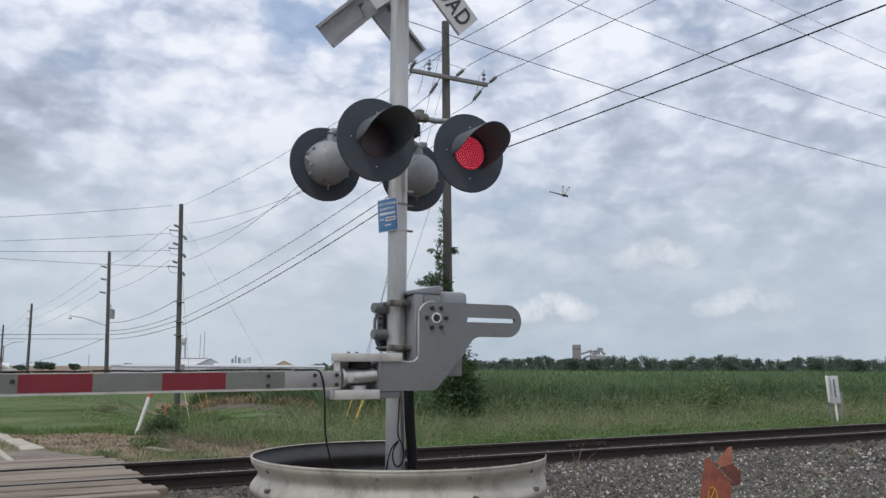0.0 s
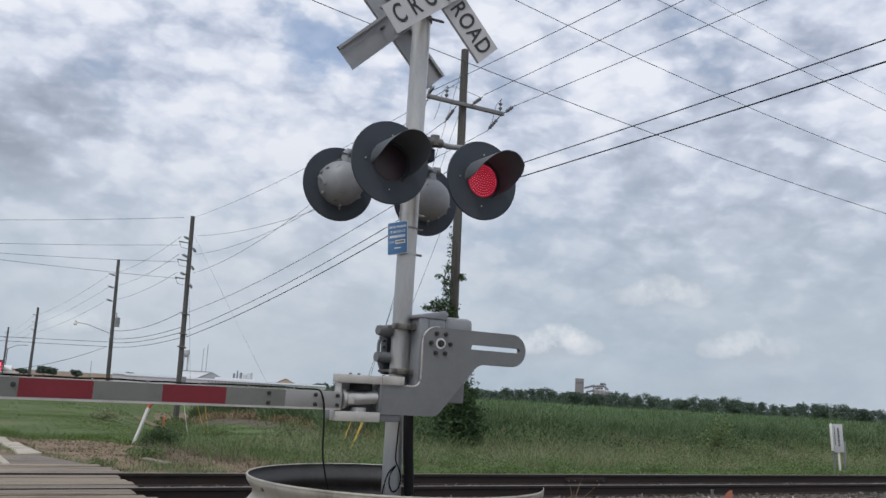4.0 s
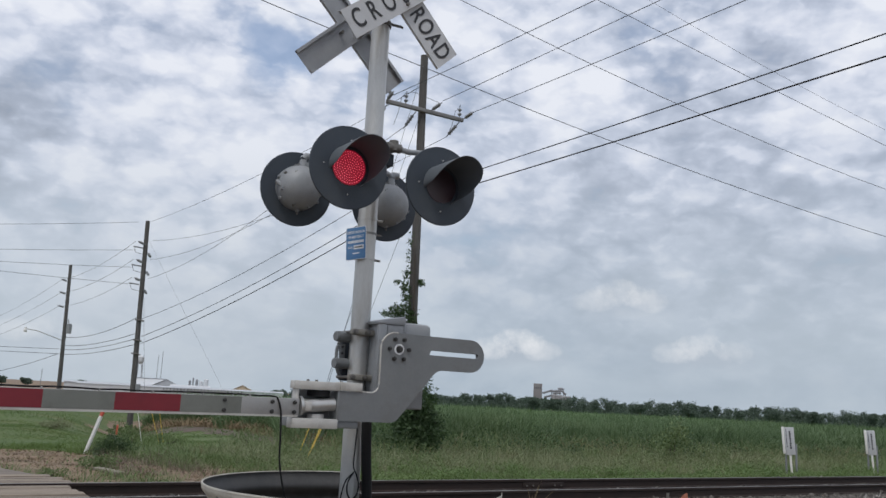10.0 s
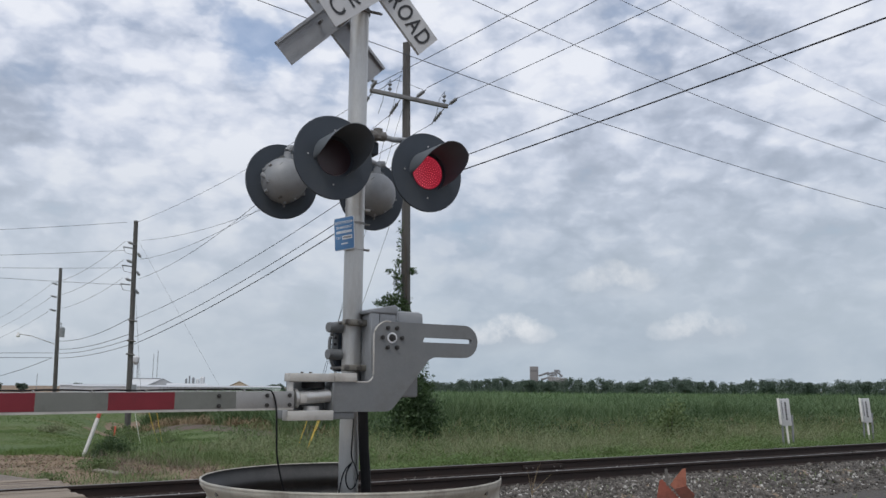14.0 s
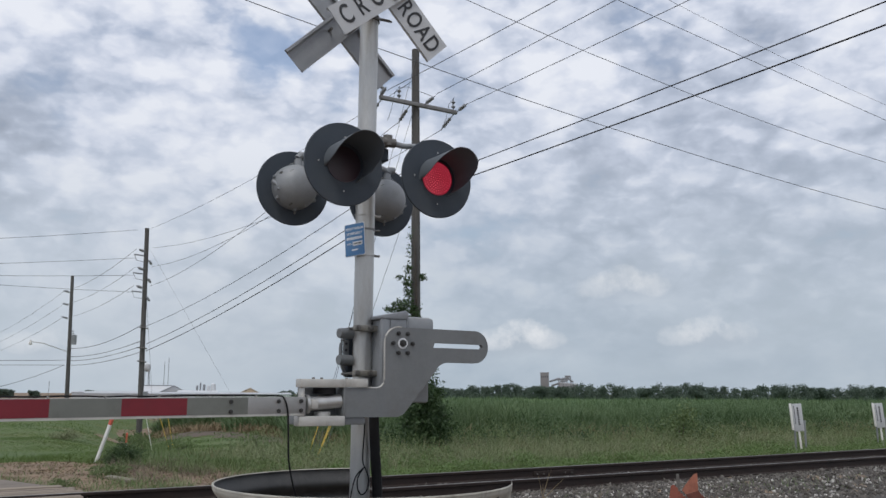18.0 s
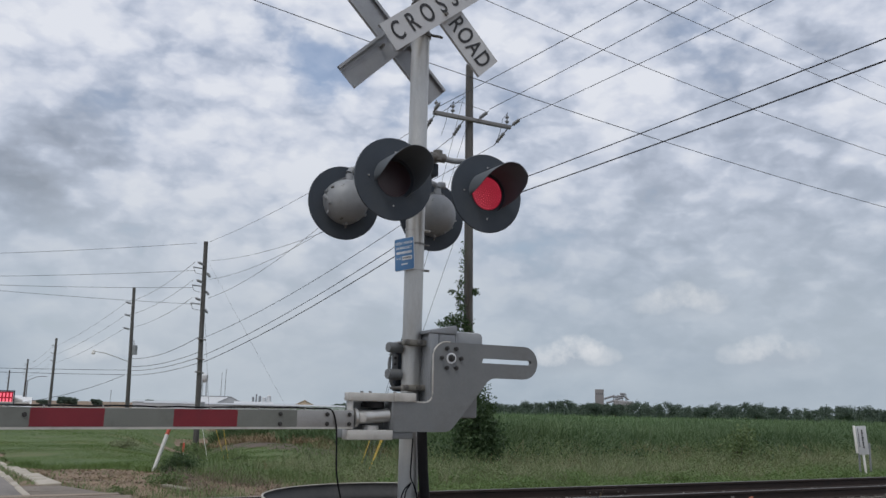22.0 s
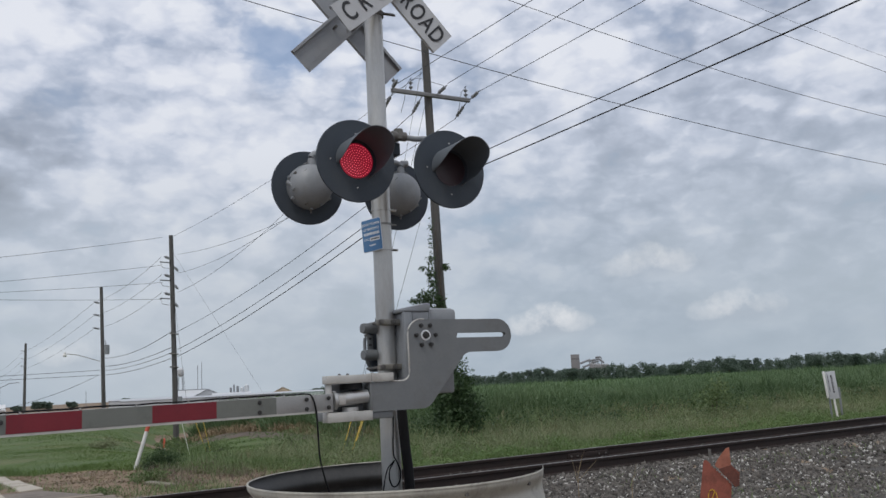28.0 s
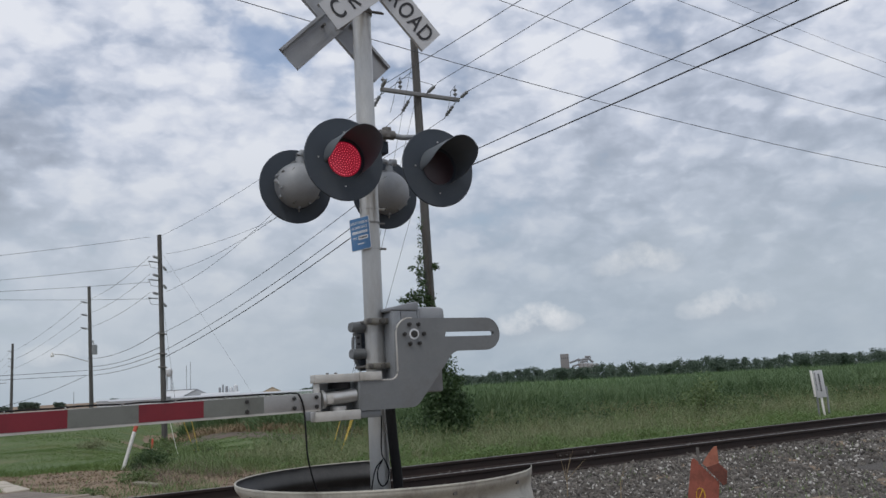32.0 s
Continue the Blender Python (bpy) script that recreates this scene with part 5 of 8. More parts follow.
        part("frame_bar", bm, M["black"], al)
    bm = BM()
    box(bm, (-2.72, LY - 0.02, 1.240), (-2.47, LY + 0.02, 1.252), 0.004)
    part("base", bm, M["alu_light"], al, "flat metal base")
    for s in (-1, 1):
        bm = BM()
        rod(bm, (-2.605 + s * 0.058, LY, 1.262), (-2.605 + s * 0.10, LY, 1.254), 0.014, 0.008, seg=10)
        part("cable_gland", bm, M["alu_light"], al)
    bm = BM()
    c = (-2.605, LY, 1.272)
    box(bm, (-0.052, -0.003, -0.031), (0.052, 0.003, 0.031))
    for f in bm.faces:
        f.material_index = 0 if f.normal.y < -0.5 else 1
    for i in range(6):
        for s, mi in ((-1, 2), (1, 3)):
            for j in range(2):
                r = bmesh.ops.create_cube(bm, size=1.0)
                for v in r["verts"]:
                    v.co = V((-0.041 + i * 0.0165 + v.co.x * 0.0085, s * 0.0045 + v.co.y * 0.003, -0.014 + j * 0.028 + v.co.z * 0.020))
                for f in {f for v in r["verts"] for f in v.link_faces}:
                    f.material_index = mi
    bmesh.ops.translate(bm, verts=bm.verts, vec=V(c))
    LAMPS["arm"] = part("led_plate", bm, [M["led_on"], M["letter"], M["led_dot"], M["red_tape"]], al, "plate with two rows of red diodes", smooth=0, pivot=c)


def build_ring():
    """A low corrugated steel guard, open to the track side."""
    cx, cy, R, top, bot = 0.092, 0.065, 1.035, 0.645, -0.36
    th = thing("ring_guard", (cx, cy, bot), "curved corrugated galvanised steel guard round the mast, rusted at its bolts", "guard")
    prof = []
    n = 72
    for i in range(n + 1):
        z = top - (top - bot) * i / n
        prof.append((R + 0.026 * math.cos((top - z - 0.018) / 0.19 * 2 * math.pi), z))
    A0, A1 = 62, 329

    def flatten(bm):
        for v in bm.verts:
            a = math.degrees(math.atan2(v.co.y - cy, v.co.x - cx)) % 360
            r = math.hypot(v.co.x - cx, v.co.y - cy)
            k = (R + 0.012 + (r - R - 0.012) * (1 - 0.75 * float(smoothstep(306, 327, a)))) / r
            v.co.x, v.co.y = cx + (v.co.x - cx) * k, cy + (v.co.y - cy) * k
        return bm
    bm = BM()
    inner = [(r - 0.005, z) for r, z in prof]
    lathe(bm, prof + inner[::-1][:1], (cx, cy, 0), seg=120, a0=A0, a1=A1)
    sh = part("corrugated_sheet", flatten(bm), M["ring"], th, "curved corrugated steel sheet", smooth=40)
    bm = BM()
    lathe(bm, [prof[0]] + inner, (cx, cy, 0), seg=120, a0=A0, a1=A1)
    part("inner_face", flatten(bm), M["ring_dark"], sh, "dark inner face", smooth=40)
    bm = BM()
    lathe(bm, [(R + 0.014, top), (R + 0.019, top + 0.006), (R + 0.027, top + 0.005), (R + 0.030, top - 0.003), (R + 0.028, top - 0.010), (R + 0.024, top - 0.010)], (cx, cy, 0), seg=120, a0=A0, a1=A1)
    part("rim", flatten(bm), M["ring"], sh, "rolled pale rim")
    for a in (188, 236, 268, 300, 326):
        for z, rr in ((top - 0.055, R - 0.0), (top - 0.175, R + 0.026)):
            b = BM()
            c, s = math.cos(radians(a + (0 if z > 0.55 else 2))), math.sin(radians(a + (0 if z > 0.55 else 2)))
            rod(b, (cx + (rr - 0.02) * c, cy + (rr - 0.02) * s, z), (cx + (rr + 0.018) * c, cy + (rr + 0.018) * s, z), 0.014, seg=8)
            part("bolt", b, M["bolt"], th)


def build_marker():
    """A bent, rusted plate on a stake beside the ballast."""
    g = float(ground_z(2.75, -0.42))
    th = thing("bent_marker", (2.75, -0.42, g), "bent rusty orange metal marker plate standing in gravel", "marker")
    u, w = V((0.707, -0.707, 0)), V((-0.707, -0.707, 0))
    o = V((2.755, -0.43, 0))
    def sheet(name, pts, lab, thick=0.004, mt="orange"):
        bm = BM()
        vs = [bm.verts.new(o + u * a + w * c + V((0, 0, b))) for a, b, c in pts]
        f = bm.faces.new(vs)
        ex = bmesh.ops.extrude_face_region(bm, geom=[f])
        bmesh.ops.translate(bm, verts=[q for q in ex["geom"] if isinstance(q, bmesh.types.BMVert)], vec=w * -thick)
        return part(name, bm, M[mt], th, lab)
    teeth = []
    for k in range(9):
        t = k / 8
        a, b = 0.112 - 0.147 * t, 0.33 + 0.15 * t
        teeth += [(a, b, 0.01), (a - 0.004, b + 0.026, 0.002 + 0.012 * (k % 2))]
    p = sheet("plate", [(-0.25, g - 0.02, 0), (0.07, g - 0.02, 0), (0.09, 0.175, 0.0)] + teeth + [(-0.07, 0.535, -0.01), (-0.092, 0.525, 0)], "lower leaning orange plate with a torn edge")
    sheet("folded_flap", [(-0.008, 0.49, -0.01), (0.025, 0.462, 0.01), (0.12, 0.495, 0.05), (0.118, 0.635, 0.06), (0.092, 0.628, 0.05), (0.035, 0.555, 0.02)], "folded paler upper flap", 0.004, "orange_pale")
    sheet("folded_flap", [(0.02, 0.458, 0.012), (0.085, 0.385, 0.03), (0.14, 0.318, 0.05), (0.17, 0.335, 0.045), (0.182, 0.43, 0.03), (0.12, 0.495, 0.05)], "torn rusty side flap", 0.004, "rust_dark")
    bm = BM()
    box(bm, (-0.012, -0.004, 0), (0.012, 0.004, 0.62 - g), 0.0, Matrix.Translation(o + w * -0.02 + u * -0.035 + V((0, 0, g))) @ Matrix.Rotation(radians(-45), 4, "Z"))
    part("stake", bm, M["bolt"], th, "rusty flat steel stake")
    # scratched yellow emblem, drawn as a plain curl
    bm = BM()
    pts = []
    for i in range(13):
        a = radians(i * 30)
        pts.append(o + u * (-0.045 + 0.034 * math.cos(a)) + w * 0.008 + V((0, 0, 0.235 + 0.062 * math.sin(a))))
    tube(bm, pts, 0.004, 5)
    tube(bm, [o + u * -0.07 + w * 0.008 + V((0, 0, 0.19)), o + u * -0.045 + w * 0.008 + V((0, 0, 0.24)), o + u * -0.025 + w * 0.008 + V((0, 0, 0.285))], 0.004, 5)
    part("painted_curl", bm, M["paint_yellow"], p, "yellow spray-painted curl")


build_mast()
build_crossbucks()
LZ = 2.803
build_flasher(MX - 0.385, -0.45, LZ, -1, "hooded red crossing light on a round black disc")
build_flasher(MX + 0.352, -0.45, LZ, -1, "hooded red crossing light on a round black disc")
build_flasher(MX - 0.402, 0.45, LZ + 0.015, 1, "grey domed back of a crossing light on a black disc")
build_flasher(MX + 0.362, 0.45, LZ + 0.005, 1, "grey domed back of a crossing light on a black disc")
build_light_arms()
build_blue_sign()
build_gate()
build_ring()
build_marker()


# ---- beyond the track: posts, signs, poles and wires ----
def build_posts():
    def leaning(at, top, r, label, band):
        th = thing("marker_post", at, label, "marker post", group="utility marker posts")
        a, b = V(at), V(top)
        m = a + (b - a) * (1 - band)
        bm = BM()
        rod(bm, a - V((0, 0, 0.05)), m, r, seg=16)
        part("shaft", bm, M["post_white"], th, "white plastic shaft")
        bm = BM()
        rod(bm, m, b, r * 1.06, seg=16)
        lathe(bm, [(r * 1.06, 0.0), (r * 0.7, 0.02), (0.0, 0.028)], b, seg=16)
        part("cap", bm, M["post_orange"], th, "orange cap")
    g = float(ground_z(0.9, 15.5))
    leaning((0.84, 15.5, g), (1.14, 15.45, g + 0.99), 0.042, "leaning white plastic marker post with an orange top", 0.14)
    g = float(ground_z(3.4, 25.2))
    leaning((3.42, 25.2, g), (3.42, 25.2, g + 0.55), 0.032, "short white marker post with an orange top in the grass", 0.55)
    # yellow guards of the guy wires
    for a, b, mt in (((3.85, 21.0), (3.4, 21.0), "guard"), ((3.92, 20.8), (3.62, 20.8), "guard"), ((3.25, 20.6), (3.02, 20.6), "post_white"), ((5.0, 13.2), (5.5, 13.3), "guard"), ((5.15, 13.0), (5.75, 13.2), "guard"), ((5.2, 13.1), (5.9, 13.4), "guard")):
        g = float(ground_z(*a))
        th = thing("guy_guard", (*a, g), "thin yellow plastic guy wire guard in the grass" if mt == "guard" else "thin pale plastic stake in the grass", "guy guard")
        bm = BM()
        h = 1.25 if mt == "guard" else 0.95
        rod(bm, (*a, g - 0.05), (*b, g + h), 0.009, seg=8)
        part("sleeve", bm, M[mt], th)


def build_board(at, turn, label):
    """A white board on a post, with rows of writing too small to read."""
    g = float(ground_z(*at))
    th = thing("track_sign", (*at, g), label, "sign", group="white track signs")
    m = Matrix.Translation((*at, g)) @ Matrix.Rotation(radians(turn), 4, "Z")
    lean = m @ Matrix.Rotation(radians(-4), 4, "Y")
    bm = BM()
    box(bm, (0.0, 0.005, -0.1), (0.055, 0.05, 0.75), 0.01, lean)
    part("post", bm, M["post_white"], th, "white painted post")
    for x0, zt in ((-0.13, 0.95), (0.15, 0.92)):
        bm = BM()
        box(bm, (x0, 0.06, -0.1), (x0 + 0.045, 0.10, zt), 0.006, m)
        part("post", bm, M["steel_far"], th, "grey rear post")
    bm = BM()
    box(bm, (-0.10, -0.02, 0.62), (0.165, 0.0, 1.37), 0.006, lean)
    b = part("board", bm, M["white_paint"], th, "white board")
    bm = BM()
    box(bm, (-0.175, -0.03, 0.66), (-0.112, 0.0, 1.39), 0.006, lean)
    part("board_edge", bm, M["post_white"], th, "narrow bright side strip")
    for x0, rows, wd, zt in ((0.045, 8, 0.026, 1.25), (-0.055, 10, 0.012, 1.30)):
        for i in range(rows):
            z = zt - i * 0.50 / rows
            bm = BM()
            box(bm, (x0 - wd, -0.024, z - 0.20 / rows), (x0 + wd * (0.7 + 0.3 * (i % 2)), -0.0205, z + 0.16 / rows), 0, lean)
            part("print_bar", bm, M["letter"], b)


def insulator(bm, a, b, r=0.05, bells=4):
    """A rod with a short stack of rounded bells about its middle."""
    a, b = V(a), V(b)
    rod(bm, a, b, r * 0.28, seg=8)
    d = (b - a).normalized()
    ln = (b - a).length
    n = max(2, bells - 1)
    for i in range(n):
        c = a + d * ln * (0.34 + 0.42 * i / max(1, n - 1))
        h = d * min(0.05, ln * 0.13)
        rod(bm, c - h, c, r * 0.75, r * 1.15, seg=12)
        rod(bm, c, c + h * 0.7, r * 1.15, r * 0.7, seg=12)


POLES = dict(p1=(8.81, 15.06, 11.2), p2=(7.14, 42.2, 10.15), p3=(6.26, 63.1, 9.85), p4=(3.75, 109, 8.6), p5=(2.4, 159, 8.0), p6=(0.5, 209, 7.4), p7=(-1.6, 254, 6.8), p8=(-3.8, 314, 6.0))


def pole_thing(key, label, r0=0.155, r1=0.115, foot_shift=(0.0, 0.0)):
    x, y, top = POLES[key]
    g = float(ground_z(x, y))
    th = thing("utility_pole", (x, y, g), label, "utility pole", group="utility poles")
    bm = BM()
    tube(bm, [(x + foot_shift[0], y + foot_shift[1], g - 0.3), (x + foot_shift[0] * 0.6, y + foot_shift[1] * 0.6, g + (top - g) * 0.4), (x, y, top)], r0, 16, r1)
    part("shaft", bm, M["pole"], th, "weathered brown timber shaft")
    return th


def build_poles():
    th = pole_thing("p1", "weathered timber utility pole with a crossarm, vines climbing its foot", 0.15, 0.11, (0.15, 0.0))
    x, y, top = POLES["p1"]
    L, R, ya = 7.58, 10.14, y - 0.16
    bm = BM()
    box(bm, (L, ya - 0.05, 9.42), (R, ya + 0.05, 9.53), 0.008)
    xa = part("crossarm", bm, M["xarm"], th, "grey fibreglass crossarm")
    for k in (L + 0.08, L + 0.62, R - 0.12):
        bm = BM()
        insulator(bm, (k, ya, 9.53), (k, ya, 9.85), 0.055, 3)
        part("pin_insulator", bm, M["porcelain"], xa)
    for a, e in (((L, ya, 9.5), (-0.05, -0.5, 0.1)), ((x + 0.2, ya, 9.5), (0.06, -0.55, 0.12)), ((R, ya, 9.5), (0.05, -0.5, 0.12)), ((x - 0.25, ya, 9.42), (0.0, 0.75, -0.35)), ((R - 0.1, ya, 9.42), (0.0, 0.75, -0.30)), ((L + 0.05, ya, 9.42), (0.0, 0.7, -0.30))):
        bm = BM()
        a = V(a)
        insulator(bm, a, a + V(e), 0.05, 5)
        part("strain_insulator", bm, M["porcelain"], xa)
    for k in (L + 0.62, R - 0.12):
        bm = BM()
        p = V((k, ya, 9.86))
        tube(bm, [p, p + V((0.0, -0.05, 0.05)), p + V((-0.12, 0.05, -0.15)), p + V((-0.1, 0.25, -0.55)), p + V((-0.02, 0.65, -0.78))], 0.007, 5)
        part("jumper", bm, M["wire"], xa, "thin jumper wire")
    bm = BM()
    tube(bm, [(L + 0.62, ya, 9.86), (L + 0.9, ya, 9.95), (x - 0.1, ya - 0.05, 9.88), (x + 0.25, ya - 0.4, 9.66)], 0.007, 5)
    part("jumper", bm, M["wire"], xa, "thin jumper wire")
    bm = BM()
    rod(bm, (x - 0.02, y - 0.2, 7.12), (x + 0.02, y + 0.2, 7.12), 0.03, seg=8)
    rod(bm, (x - 0.02, y - 0.2, 6.8), (x + 0.02, y + 0.2, 6.8), 0.03, seg=8)
    part("cable_bracket", bm, M["bolt"], th)

    th = pole_thing("p2", "tall timber utility pole with stacked insulators beside the mown grass", 0.165, 0.115, (0.28, 0))
    x, y, top = POLES["p2"]
    for z in (8.95, 7.95, 6.95):
        bm = BM()
        insulator(bm, (x, y - 0.1, z - 0.15), (x - 0.42, y - 0.2, z - 0.02), 0.07, 5)
        rod(bm, (x - 0.1, y - 0.12, z - 0.35), (x - 0.62, y - 0.2, z - 0.33), 0.035, seg=8)
        part("post_insulator", bm, M["porcelain"], th)
        bm = BM()
        insulator(bm, (x + 0.15, y - 0.1, z - 0.55), (x + 0.32, y - 0.3, z - 0.85), 0.07, 4)
        part("strain_insulator", bm, M["porcelain"], th)
        bm = BM()
        tube(bm, [(x - 0.6, y - 0.2, z - 0.35), (x - 0.5, y - 0.25, z - 0.65), (x - 0.1, y - 0.3, z - 0.72)], 0.012, 5)
        part("jumper", bm, M["wire"], th)
    for z in (4.7, 3.62, 2.9):
        bm = BM()
        rod(bm, (x - 0.1, y - 0.15, z), (x + 0.35, y - 0.2, z - 0.05), 0.04, seg=8)
        part("cable_bracket", bm, M["bolt"], th)
    bm = BM()
    box(bm, (x + 0.3, y - 0.2, 0.9), (x + 0.55, y + 0.1, 1.3), 0.02)
    part("meter_box", bm, M["housing"], th)

    th = pole_thing("p3", "timber utility pole with a transformer and a street lamp", 0.165, 0.115, (0.3, 0))
    x, y, top = POLES["p3"]
    for z in (8.65, 7.7, 6.7):
        bm = BM()
        insulator(bm, (x, y - 0.1, z - 0.1), (x - 0.6, y - 0.2, z + 0.05), 0.07, 5)
        part("post_insulator", bm, M["porcelain"], th)
    bm = BM()
    rod(bm, (x + 0.42, y - 0.1, 4.72), (x + 0.42, y - 0.1, 5.38), 0.20, seg=20)
    rod(bm, (x + 0.42, y - 0.1, 5.38), (x + 0.42, y - 0.1, 5.44), 0.16, seg=20)
    insulator(bm, (x + 0.36, y - 0.1, 5.42), (x + 0.30, y - 0.1, 5.80), 0.06, 3)
    part("transformer", bm, M["housing"], th, "grey drum transformer")
    bm = BM()
    tube(bm, [(x, y - 0.1, 4.2), (x - 0.8, y - 0.3, 4.45), (x - 1.7, y - 0.6, 4.72), (x - 2.5, y - 0.9, 4.8)], 0.026, 8)
    part("lamp_arm", bm, M["alu_light"], th, "long grey lamp arm")
    bm = BM()
    lathe(bm, [(0.0, 0.14), (0.07, 0.12), (0.08, 0.02), (0.12, -0.03), (0.13, -0.15), (0.09, -0.20), (0.0, -0.21)], (x - 2.55, y - 0.9, 4.78), seg=16)
    part("lamp_head", bm, M["post_white"], th, "pale lamp head")
    for k in ("p4", "p5", "p6", "p7", "p8"):
        th = pole_thing(k, "far timber utility pole along the road", 0.19, 0.13)
        x, y, top = POLES[k]
        for z in (1.0, 1.9, 2.8):
            bm = BM()
            insulator(bm, (x, y, top - z), (x - 0.5, y, top - z + 0.15), 0.08, 3)
            part("post_insulator", bm, M["porcelain"], th)
    x, y, top = POLES["p5"]
    th = thing("street_lamp", (x + 2.5, y - 6, float(ground_z(x + 2.5, y - 6))), "far street lamp on a thin arm along the road", "street lamp")
    bm = BM()
    tube(bm, [(x + 0.1, y - 6, 4.2), (x + 1.5, y - 6, 4.9), (x + 3.0, y - 6, 5.0)], 0.06, 6)
    rod(bm, (x + 0.1, y - 6, float(ground_z(x, y))), (x + 0.1, y - 6, 4.3), 0.09, seg=8)
    part("lamp_arm", bm, M["steel_far"], th)


def wire(a, b, sag, r, mt="wire", label="thin overhead electric wire between the poles", n=26):
    a, b = V(a), V(b)
    bm = BM()
    pts = []
    for i in range(n + 1):
        t = i / n
        p = a + (b - a) * t
        p.z -= 4 * sag * t * (1 - t)
        pts.append(p)
    tube(bm, pts, r, 5)
    ob = solid("overhead_wire", bm, M[mt], label, "overhead wire", kind="structure", group="overhead wires")
    return ob


def build_wires():
    p1, p2, p3, p4, p5 = [POLES[k] for k in ("p1", "p2", "p3", "p4", "p5")]
    # lines on from the near pole, over the verge
    for a, e, sag in (((10.18, 14.4, 9.6), (11.75, -14, 10.05), 0.15), ((9.1, 14.35, 9.68), (10.85, -14, 10.35), 0.10), ((7.54, 14.4, 9.5), (9.15, -14, 9.7), 0.22)):
        wire(a, e, sag, 0.009)
    for z, r, sg in ((7.17, 0.0125, 0.12), (6.82, 0.0155, 0.14)):
        wire((8.86, 14.9, z), (10.2, -14, z + 0.45), sg, r, "cable", "thick black overhead cable along the road")
    # back to the next pole
    wire((p1[0], p1[1] - 0.1, 10.3), (p2[0], p2[1], 10.05), 0.35, 0.008)
    for (ax, ay, az), z, s in (((10.04, 15.65, 9.12), 9.05, 0.75), ((8.56, 15.65, 9.1), 8.0, 0.8), ((7.63, 15.6, 9.15), 6.95, 0.7)):
        wire((ax, ay, az), (p2[0] + 0.3, p2[1] - 0.3, z), s, 0.0085)
    wire((8.8, 15.1, 7.72), (p2[0] + 0.2, p2[1] - 0.2, 4.75), 0.38, 0.011)
    for z, z2, r, sg in ((7.17, 3.82, 0.0135, 0.32), (6.85, 3.44, 0.017, 0.30)):
        wire((8.86, 15.2, z), (p2[0] + 0.3, p2[1] - 0.2, z2), sg, r, "cable", "thick black overhead cable along the road")
    # further along the road
    for i, (pa, pb) in enumerate(((p2, p3), (p3, p4), (p4, p5))):
        for dz in (1.2, 2.2, 3.2):
            wire((pa[0] - 0.5, pa[1], pa[2] - dz), (pb[0] - 0.5, pb[1], pb[2] - dz), 0.35, 0.010)
        for za, zb, sg in () if i else ((5.34, 5.4, 0.4), (6.2, 6.02, 0.25), (6.49, 6.32, 0.22), (6.79, 6.66, 0.2)):
            wire((pa[0], pa[1], pa[2] - za), (pb[0], pb[1], pb[2] - zb), sg, 0.016, "cable", "thick black overhead cable along the road")
    # spans that leave the second pole across the road
    for z0, z1, s in ((10.0, 7.75, 0.12), (8.45, 6.75, 0.10), (7.5, 6.6, 0.12), (6.58, 6.65, 0.10)):
        wire((p2[0] - 0.5, p2[1] - 0.1, z0), (-8, 42, z1), s, 0.010, "wire", "thin overhead electric wire across the road")
    for z0, z1 in ((3.55, 3.28), (3.2, 3.1)):
        wire((p3[0] - 0.1, p3[1] - 0.1, z0), (-14, 62, z1), 0.1, 0.016, "cable", "black overhead cable across the road")
    wire((p3[0] - 0.1, p3[1] - 0.1, 3.2), (-6, 58, 0.9), 0.9, 0.016, "cable", "slack black overhead cable across the road")
    # spans along the track that pass above the near pole
    lab = "thin overhead wire along the railway"
    wire((-12, 14.8, 13.66), (60, 14.8, 9.19), 2.02, 0.0115, "wire", lab)
    wire((-12, 11.0, 14.95), (50, 11.0, 10.11), 2.88, 0.0085, "wire", lab)
    wire((-12, 11.0, 15.16), (50, 11.0, 8.64), 0.38, 0.0085, "wire", lab)
    wire((-12, 8.0, 16.3), (45, 8.0, 9.69), 3.0, 0.004, "wire", lab)
    # guy wires
    g = "thin steel guy wire down to the ground"
    wire((p2[0] + 0.1, p2[1], 9.2), (13.2, 42.2, -0.3), 0.02, 0.005, "steel_far", g, 4)
    wire((p2[0] + 0.1, p2[1] - 0.3, 6.6), (p2[0] + 0.75, p2[1] - 1, -0.3), 0.0, 0.007, "wire", g, 4)
    wire((p1[0] - 0.05, p1[1] - 0.1, 10.9), (5.2, 13.1, -0.3), 0.0, 0.006, "wire", g, 4)
    wire((p1[0] - 0.05, p1[1] - 0.1, 9.5), (5.05, 13.1, -0.3), 0.0, 0.006, "wire", g, 4)
    wire((p1[0] - 0.05, p1[1] - 0.1, 7.0), (5.4, 13.2, -0.3), 0.0, 0.006, "wire", g, 4)


